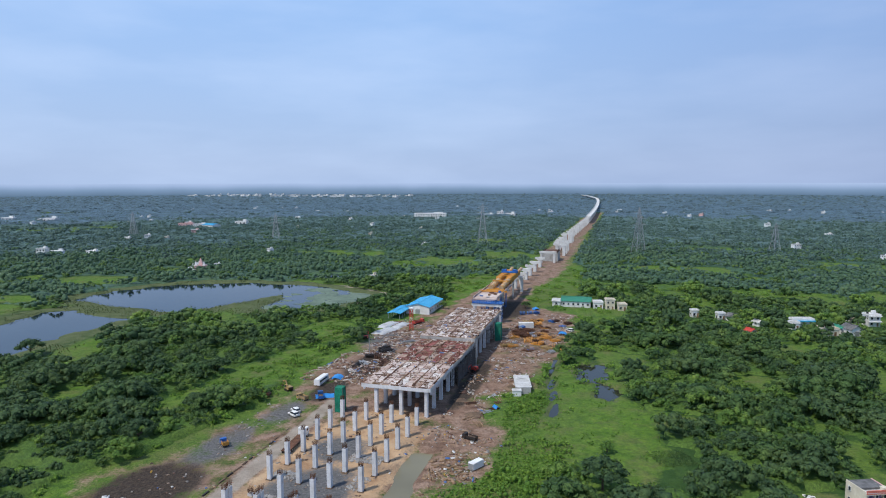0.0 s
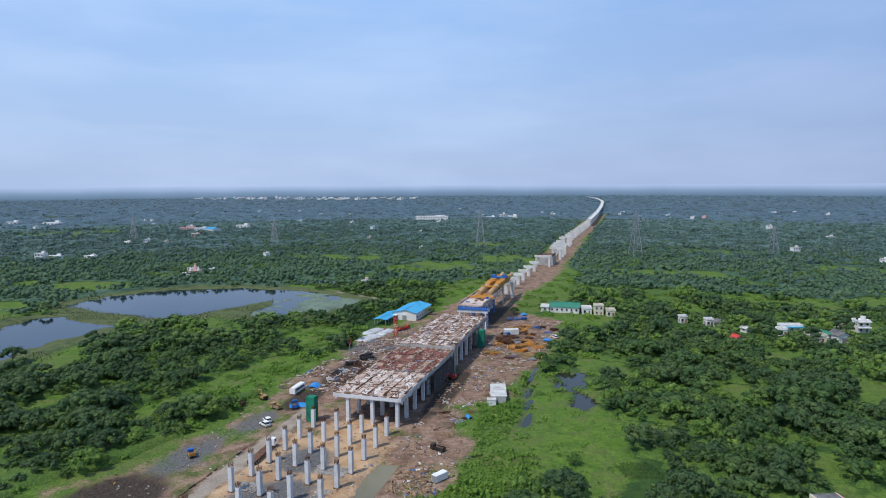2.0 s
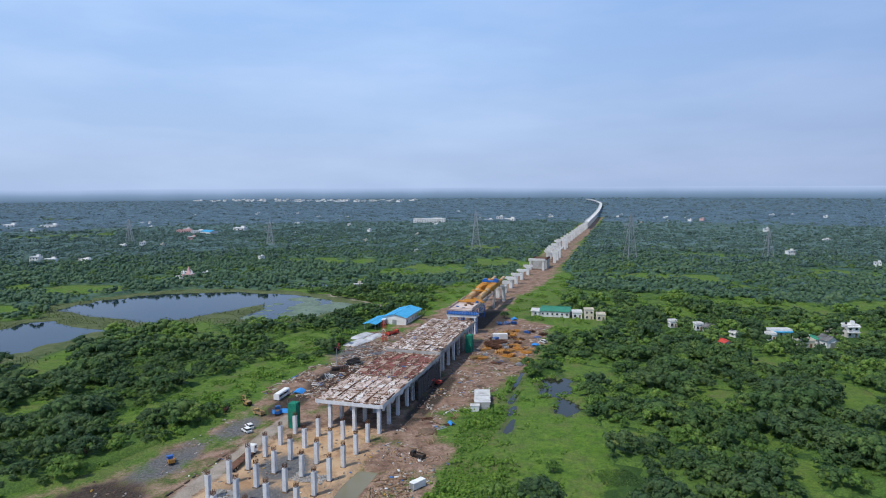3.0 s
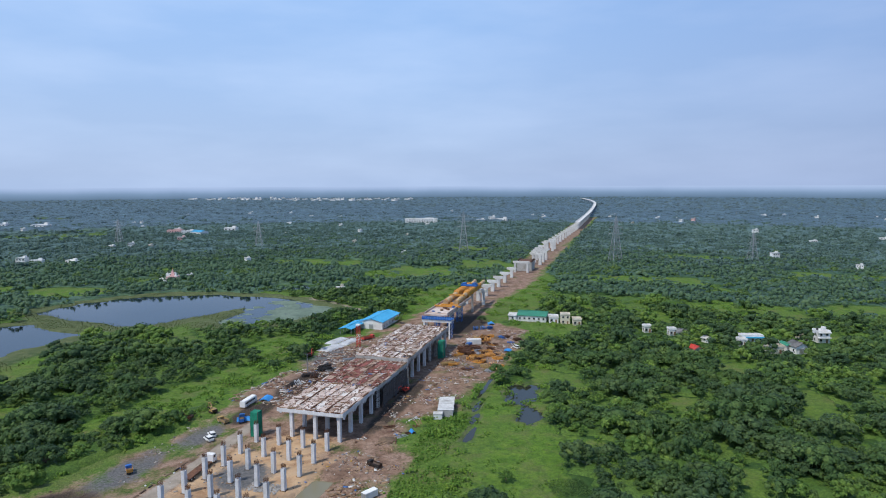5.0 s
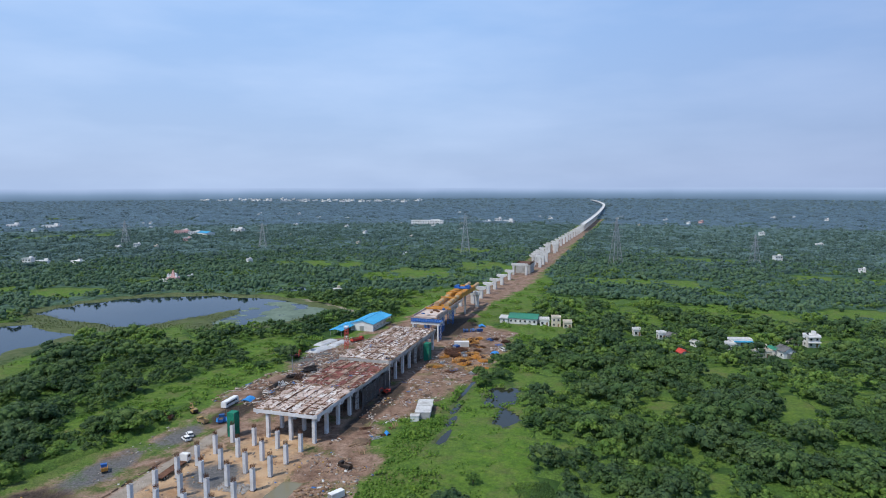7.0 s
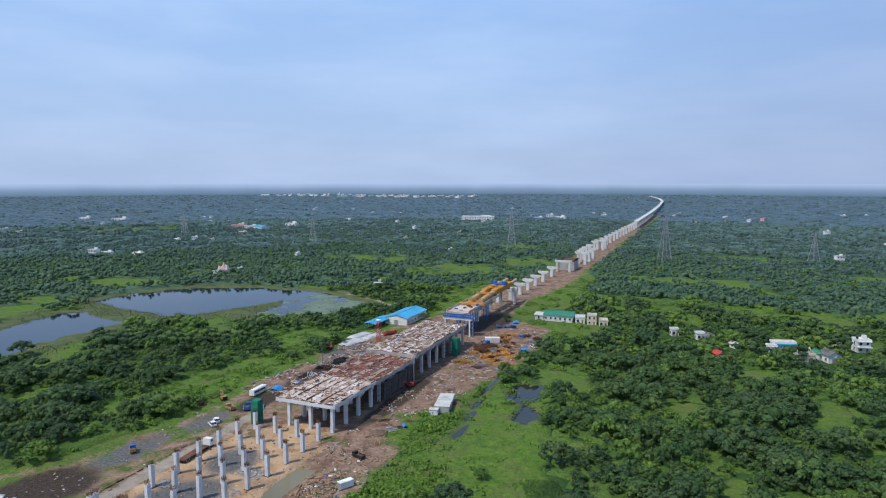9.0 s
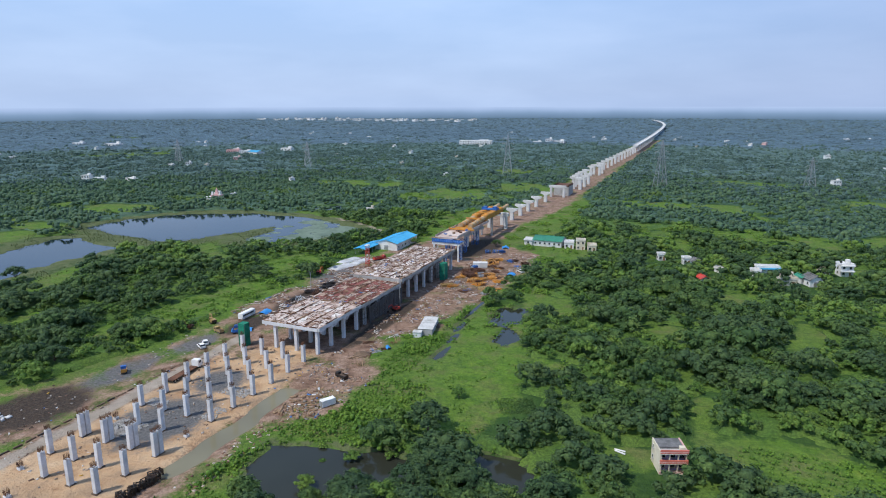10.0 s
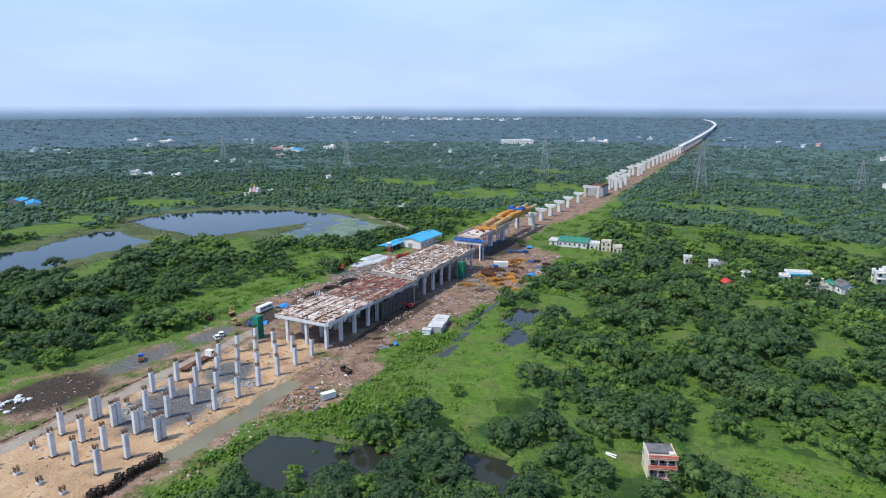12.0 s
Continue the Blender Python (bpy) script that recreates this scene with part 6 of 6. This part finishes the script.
def forest(name, u, v, protos, lo, hi, material, label, seed, skew=1.0):
    """Many crowns joined into one stretch of woodland."""
    g = np.random.default_rng(seed)
    z = terrain(u, v)
    kind = g.integers(0, len(protos), len(u))
    vs, fs, n = [], [], 0
    for k, (pv, pf) in enumerate(protos):
        sel = np.where(kind == k)[0]
        if not len(sel):
            continue
        s = (lo + (hi - lo) * g.uniform(0, 1, len(sel)) ** skew)[:, None]
        a = g.uniform(0, 2 * np.pi, len(sel))[:, None]
        x = (pv[None, :, 0] * np.cos(a) - pv[None, :, 1] * np.sin(a)) * s + v[sel][:, None]
        y = (pv[None, :, 0] * np.sin(a) + pv[None, :, 1] * np.cos(a)) * s + u[sel][:, None]
        h = pv[None, :, 2] * s * g.uniform(0.8, 1.15, (len(sel), 1)) + z[sel][:, None]
        p = np.stack([x, y, h], -1).reshape(-1, 3)
        f = (pf[None] + (np.arange(len(sel)) * len(pv))[:, None, None]).reshape(-1, pf.shape[1]) + n
        vs.append(p)
        fs.append(f)
        n += len(p)
    ob = new(name, soup(name, np.concatenate(vs), np.concatenate(fs), material, smooth=True))
    ob.matrix_basis = ST
    return tagged(ob, label, "woodland", kind="stuff")


def proto(r, lobes, ring, bands, per, size, flat, lift, seed):
    pv, pf = crown_arrays(r, lobes, ring, bands, per, size, flat, seed)
    return pv + np.array((0, 0, lift + r * flat * 0.35)), pf


MID = [proto(3.9, 10, 5, 2, 26, 0.40, 0.75, 1.4, 201), proto(3.2, 9, 5, 2, 26, 0.36, 0.85, 1.0, 202), proto(4.8, 12, 5, 2, 26, 0.43, 0.58, 1.5, 203), proto(2.6, 7, 5, 2, 26, 0.33, 0.95, 0.5, 204)]
MID2 = [proto(3.9, 8, 5, 2, 7, 0.58, 0.75, 1.4, 205), proto(3.2, 7, 5, 2, 7, 0.52, 0.85, 1.0, 206), proto(4.8, 9, 5, 2, 7, 0.62, 0.58, 1.5, 207), proto(2.6, 6, 5, 2, 7, 0.48, 0.95, 0.5, 208)]
FAR = [proto(5.0, 4, 5, 2, 2, 1.0, 0.55, 0.8, 211), proto(4.2, 4, 4, 2, 2, 0.9, 0.65, 0.8, 212), proto(3.2, 3, 5, 2, 2, 0.8, 0.95, 1.0, 213), proto(5.8, 4, 5, 2, 2, 1.0, 0.42, 0.8, 214)]


def dome(r, h, seed):
    g = np.random.default_rng(seed)
    pts = [(0, 0, h)]
    for k, (rr, hh) in enumerate(((0.6, 0.8), (1.0, 0.2))):
        for i in range(6):
            t = 2 * np.pi * (i + 0.5 * k) / 6
            q = rr * r * g.uniform(0.8, 1.2)
            pts.append((q * np.cos(t), q * np.sin(t), h * hh * g.uniform(0.7, 1.2)))
    f = [(0, 1 + i, 1 + (i + 1) % 6) for i in range(6)]
    for i in range(6):
        a, b, c, d = 1 + i, 1 + (i + 1) % 6, 7 + i, 7 + (i + 1) % 6
        f += [(a, c, b), (b, c, d)]
    return np.array(pts), np.array(f)


FARTHER = [proto(8.4, 3, 4, 2, 0, 1, 0.28, 1.6, 216), proto(9.6, 3, 4, 2, 0, 1, 0.22, 1.8, 217), proto(6.6, 3, 4, 2, 0, 1, 0.45, 1.2, 218)]
DOMES = [dome(9.5, 5.2, 221), dome(12.0, 4.6, 222), dome(7.0, 6.2, 223)]


def plant():
    ru, rv = plant_near()
    keep = lambda u, v, slack=20: ~open_land(u, v) & in_view(u, v, slack)
    u, v = spots(-40, 330, -330, 340, 5.0, 111)
    ok = keep(u, v) & ~((u < 150) & (v > 40) & (v < 200))
    u, v = np.concatenate([u[ok], ru]), np.concatenate([v[ok], rv])
    near = np.hypot(u - 20, v - 60) < 330
    u, v = u[near], v[near]
    sort = wave(u, v, 55, 71) - 0.45 * (v < -58) * (u < 130) + 0.5 * np.random.default_rng(72).normal(size=len(u))
    for lo, hi, leaf, kinds, label in ((-9, -0.25, LEAF_DARK, MID, "dark broad-leaved woodland around the site"), (-0.25, 0.55, LEAF, MID, "green mixed woodland around the site"), (0.55, 9, LEAF_YOUNG, MID[1:2] + MID[3:], "light green young growth in the woodland")):
        sel = (sort >= lo) & (sort < hi)
        close = np.hypot(u + 20, v - 60) < 215
        forest("woodland", u[sel & close], v[sel & close], kinds, 0.5, 1.65, leaf, label, 301, 1.7)
        forest("woodland", u[sel & ~close], v[sel & ~close], MID2, 0.5, 1.65, leaf, label, 307, 1.7)
    u2, v2 = spots(100, 1200, -1200, 1200, 7.6, 112, 0.5)
    d2 = np.hypot(u2 - 20, v2 - 60)
    keep2 = keep(u2, v2, 40) & (d2 >= 330)
    hz = np.hypot(u2, v2) + 90 * wave(u2, v2, 300, 73) + 70 * np.random.default_rng(74).normal(size=len(u2))
    stand = wave(u2, v2, 70, 76) + 0.5 * wave(u2, v2, 24, 77) + 0.25 * np.random.default_rng(78).normal(size=len(u2))
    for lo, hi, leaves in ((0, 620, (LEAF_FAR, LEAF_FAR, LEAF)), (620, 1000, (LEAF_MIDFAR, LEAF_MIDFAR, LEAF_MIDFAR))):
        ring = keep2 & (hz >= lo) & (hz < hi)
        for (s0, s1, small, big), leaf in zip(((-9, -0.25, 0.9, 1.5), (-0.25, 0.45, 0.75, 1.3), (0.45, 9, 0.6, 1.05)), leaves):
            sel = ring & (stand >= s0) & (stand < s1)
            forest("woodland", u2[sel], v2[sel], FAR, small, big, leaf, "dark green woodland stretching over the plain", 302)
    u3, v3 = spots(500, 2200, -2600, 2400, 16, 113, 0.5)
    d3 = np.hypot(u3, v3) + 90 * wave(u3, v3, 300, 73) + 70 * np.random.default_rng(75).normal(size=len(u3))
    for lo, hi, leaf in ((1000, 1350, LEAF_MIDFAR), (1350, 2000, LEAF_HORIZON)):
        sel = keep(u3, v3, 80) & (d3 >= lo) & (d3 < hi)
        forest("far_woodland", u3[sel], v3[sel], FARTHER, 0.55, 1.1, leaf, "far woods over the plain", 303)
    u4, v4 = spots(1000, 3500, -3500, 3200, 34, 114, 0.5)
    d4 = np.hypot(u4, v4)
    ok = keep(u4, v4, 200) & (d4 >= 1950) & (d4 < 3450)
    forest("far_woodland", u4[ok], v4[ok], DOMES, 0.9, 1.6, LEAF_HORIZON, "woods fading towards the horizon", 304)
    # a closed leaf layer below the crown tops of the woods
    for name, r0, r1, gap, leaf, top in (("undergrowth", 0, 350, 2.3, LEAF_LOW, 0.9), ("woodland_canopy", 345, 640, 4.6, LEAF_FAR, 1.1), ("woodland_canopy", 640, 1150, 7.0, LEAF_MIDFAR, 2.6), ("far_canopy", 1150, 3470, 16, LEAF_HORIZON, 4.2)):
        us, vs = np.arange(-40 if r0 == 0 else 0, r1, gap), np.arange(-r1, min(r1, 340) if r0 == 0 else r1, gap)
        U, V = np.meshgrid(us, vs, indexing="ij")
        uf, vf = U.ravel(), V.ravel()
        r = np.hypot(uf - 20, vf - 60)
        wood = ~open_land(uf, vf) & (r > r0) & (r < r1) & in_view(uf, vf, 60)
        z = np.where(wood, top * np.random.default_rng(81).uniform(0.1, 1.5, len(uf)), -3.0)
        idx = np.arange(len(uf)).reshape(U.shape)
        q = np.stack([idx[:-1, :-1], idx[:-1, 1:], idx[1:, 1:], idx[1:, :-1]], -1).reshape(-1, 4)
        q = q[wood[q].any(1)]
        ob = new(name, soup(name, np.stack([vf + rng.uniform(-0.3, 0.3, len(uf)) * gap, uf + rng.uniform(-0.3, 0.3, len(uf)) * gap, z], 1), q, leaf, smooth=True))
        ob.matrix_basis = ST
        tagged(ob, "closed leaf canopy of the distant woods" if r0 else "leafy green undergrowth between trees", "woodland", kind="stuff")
    bush = [proto(1.6, 4, 5, 2, 5, 0.22, 0.7, 0.1, 231), proto(1.1, 3, 5, 2, 5, 0.19, 0.8, 0.1, 232)]
    # bushes along edges of the site, banks and meadows
    u5, v5 = spots(-40, 420, -120, 190, 2.1, 115)
    e1, e2 = site_field(u5, v5), meadow_field(u5, v5)
    thick = wave(u5, v5, 24, 61) + 0.55 * wave(u5, v5, 8, 62)
    front = (u5 > 55) & (u5 < 102) & (v5 > 46) & (v5 < 68)
    hedge = (np.abs(v5 - 54.2) < 2.3) & (u5 > 98) & (u5 < 142)
    bank = (v5 > 40) & (v5 < 100) & (u5 < 48) & (water_field(u5, v5) > -0.6)
    need = np.where(bank | ((u5 < 45) & (v5 > 40) & (v5 < 60)), 0.0, np.where(front, 0.35, np.where((e1 > -2.5) & (e1 < -0.15), 0.22, np.where((e2 > -0.05) & (e2 < 0.2), np.where(u5 > 235, 0.30, 0.7), np.where(e2 >= 0.2, np.where(u5 > 235, 0.38, 1.15), 9.0)))))
    ok = dry(u5, v5, -0.1) & (e1 < -0.15) & in_view(u5, v5, 5) & ((thick > need) | hedge)
    for cu, cv, r in HOUSES:
        ok &= np.hypot(u5 - cu, v5 - cv) > r * 0.75
    # a young plantation in rows
    U, V = np.meshgrid(np.arange(40, 64, 2.3), np.arange(146, 190, 2.3), indexing="ij")
    pu, pv = (U + rng.normal(size=U.shape) * 0.2).ravel(), (V + 0.3 * U + rng.normal(size=U.shape) * 0.2).ravel() - 15
    sel = meadow_field(pu, pv) > -0.05
    forest("young_plantation", pu[sel], pv[sel], bush, 0.45, 0.8, LEAF_BUSH, "young bushes planted in rows on grass", 308)
    # a plot of low crops beside the meadow
    U, V = np.meshgrid(np.arange(-4.2, 4.3, 0.75), np.arange(-5.2, 5.3, 0.75), indexing="ij")
    cu, cv = 63 + (U * 0.86 + V * 0.32).ravel(), 94.5 + (V * 0.9 - U * 0.42).ravel()
    forest("crop_plot", cu, cv, [proto(0.55, 2, 5, 2, 4, 0.2, 0.5, 0.0, 235)], 0.8, 1.1, LEAF, "dense dark green crop plot beside the meadow", 313)
    # low scrub in meadows, thicket by the drain, weeds on the ditch bank
    low_bush = [proto(0.9, 3, 5, 2, 5, 0.22, 0.35, 0.0, 233), proto(0.7, 2, 5, 2, 5, 0.2, 0.4, 0.0, 234)]
    u7, v7 = spots(-40, 190, -95, 108, 1.35, 117)
    e1, e2, w7 = site_field(u7, v7), meadow_field(u7, v7), wave(u7, v7, 15, 63) + 0.7 * wave(u7, v7, 5.5, 64)
    thicket = most(oval(u7, v7, 84, 53, 17, 6, 0), oval(u7, v7, 98, 56, 8, 4.5, 0), oval(u7, v7, 50, 60, 16, 8, 0), oval(u7, v7, 45, 52, 12, 3, 0)) > 0.1 * w7
    weedy = (u7 < 42) & (v7 > 40) & (v7 < 56) & (w7 > -0.25)
    rows = (v7 < -35) & (e2 > 0) & (w7 > 0.30)
    open_grass = (v7 > 40) & (e2 > 0) & (e1 < -0.2) & (w7 > 0.95)
    reeds = (u7 > 98) & (u7 < 146) & (v7 > 58) & (v7 < 84) & (water_field(u7, v7) > -0.12) & (water_field(u7, v7) < 0.10)
    ok7 = (((thicket | weedy | rows | open_grass) & dry(u7, v7, -0.05)) | (reeds & (w7 > 0.0))) & (e1 < 0.1) & in_view(u7, v7, 5)
    for cu, cv, r in HOUSES:
        ok7 &= np.hypot(u7 - cu, v7 - cv) > r * 0.7
    forest("low_scrub", u7[ok7], v7[ok7], low_bush, 0.6, 1.6, LEAF_BUSH, "low bright green scrub and weeds in rough grass", 309)
    # rank grass in tufts
    blades = []
    g = np.random.default_rng(91)
    for k in range(7):
        a, lean = g.uniform(0, 2 * np.pi), g.uniform(0.1, 0.45)
        c, sn = np.cos(a), np.sin(a)
        blades.append([(-0.35 * sn, 0.35 * c, 0), (0.35 * sn, -0.35 * c, 0), (lean * c, lean * sn, g.uniform(0.5, 0.9))])
    tuft = [(np.array(blades).reshape(-1, 3), np.arange(21).reshape(7, 3))]
    u6, v6 = spots(-40, 150, -75, 110, 1.25, 116)
    e1, e2 = site_field(u6, v6), meadow_field(u6, v6)
    ok6 = dry(u6, v6, -0.03) & in_view(u6, v6, 5) & (e1 < 0.5) & ((e2 > 0) | (e1 > -1.5)) & (wave(u6, v6, 14, 66) + 0.8 * wave(u6, v6, 4.5, 67) > 0.7 + np.where(e1 > 0, 0.3, 0))
    forest("grass_tufts", u6[ok6], v6[ok6], tuft, 0.35, 0.75, LEAF_BUSH, "rank grass tufts in meadows and at site edges", 306)
    u10, v10 = spots(80, 300, -250, -40, 1.9, 120)
    w10 = water_field(u10, v10)
    ok10 = (w10 < 0.01) & (w10 > -0.75) & (meadow_field(u10, v10) > -0.1) & (wave(u10, v10, 18, 69) > -0.25)
    forest("reeds", u10[ok10], v10[ok10], tuft, 0.45, 0.9, LEAF_REED, "olive reeds and sedge on the lake banks", 312)
    forest("shrubs", u5[ok], v5[ok], bush, 0.6, 1.5, LEAF_BUSH, "bright green scrub along banks and site edges", 305)


plant()


# half-drowned shrubs in the flooded hollow
for i, (u, v, s) in enumerate(((19, 70, 0.55), (25, 66, 0.6), (12, 62, 0.7), (10, 75, 0.8), (15, 79, 0.5), (29, 74, 0.5), (7, 68, 0.75), (27, 57, 0.35), (22, 60, 0.25))):
    copy_thing(TREES[3 if i % 3 else 2], at(u, v, -1.9, 40 * i) @ Matrix.Diagonal((s, s, s * 0.8, 1)))
# lone trees in meadows
for u, v, k, s in ((42, 77.5, 1, 1.2), (95, -150, 1, 1.05), (77, -150, 1, 1.0), (102, 116, 0, 1.2), (62, 78, 3, 0.6), (36, -46, 1, 1.0), (58, -42, 0, 1.0), (60, -45, 1, 0.9), (95, -62, 1, 0.9), (232, -14, 0, 0.8), (245, 30, 2, 0.8), (150, 58, 0, 1.0), (140, 60, 3, 0.9)):
    copy_thing(TREES[k], at(u, v, float(terrain(np.array([u * 1.0]), np.array([v * 1.0]))[0]) - 0.2, 70 * u) @ Matrix.Diagonal((s, s, s, 1)))


# ---- scattered far houses ----
def plain_house(m, w, d, storeys, wall, roof, label):
    h = thing("village_house", m, label, "house", "village houses")
    fh = 3.0
    part("wall", Shape().box(0, 0, -0.6, w, d, storeys * fh + 0.6), wall, h)
    part("roof", Shape().box(0, 0, storeys * fh, w + 0.6, d + 0.6, 0.3), roof, h)
    part("stair_head", Shape().box(w * 0.25, d * 0.1, storeys * fh + 0.3, w * 0.3, d * 0.4, 1.8), wall, h)
    for i in range(3):
        part("window", Shape().box((i - 1) * w / 3, -d / 2 - 0.05, storeys * fh - 2.1, 1.3, 0.14, 1.2), GLASS, h)
    return h


def hamlet():
    kinds = [
        plain_house(at(388, -466, 0, 15), 9, 7, 2, WHITE, ROOF_PALE, "white two-storey village house among trees"),
        plain_house(at(404, -421, 0, -10), 13, 6, 1, WHITE, WHITE, "long low white village house"),
        plain_house(at(324, -93, -0.3, 40), 6, 4.5, 1, CREAM, ROOF_PALE, "small cream village house"),
        plain_house(at(640, -480, 0, 30), 10, 8, 2, ROSE, ROOF_PALE, "rose-washed village house among trees"),
    ]
    for u, v, k, turn, s in ((392, -452, 1, 20, 0.9), (800, -900, 1, 5, 1.9), (806, -1004, 1, 12, 1.7), (820, -525, 1, 0, 1.6), (770, -590, 0, 15, 1.0),
                             (1185, -160, 0, 10, 1.5), (1192, -140, 1, -10, 1.7), (1178, -182, 1, 20, 1.3), (352, -262, 1, 10, 0.6), (345, -238, 0, 30, 0.5)):
        copy_thing(kinds[k], at(u, v, 1.0, turn) @ Matrix.Scale(s, 4))
    g = np.random.default_rng(77)
    for i in range(165):
        if i < 90:
            u, v = g.uniform(430, 1600), g.uniform(-950, 900)
        else:
            u, v = g.uniform(2450, 2850), g.uniform(-2000, -850)
        if abs(v - 20) < 40 or (abs(v - 20) < 140 and u < 760) or not in_view(np.array([u]), np.array([v]))[0] or math.hypot(u, v) > 3350:
            continue
        s = g.uniform(0.55, 0.85) if i < 90 else g.uniform(0.65, 1.35)
        copy_thing(kinds[int(g.choice(4, p=(0.4, 0.4, 0.17, 0.03))) if i < 90 else int(g.integers(0, 2))], at(u, v, 2.5 if i < 90 else 6.0, g.uniform(-40, 40)) @ Matrix.Diagonal((s * (1 if i < 90 else 1.8), s, s, 1)))


hamlet()
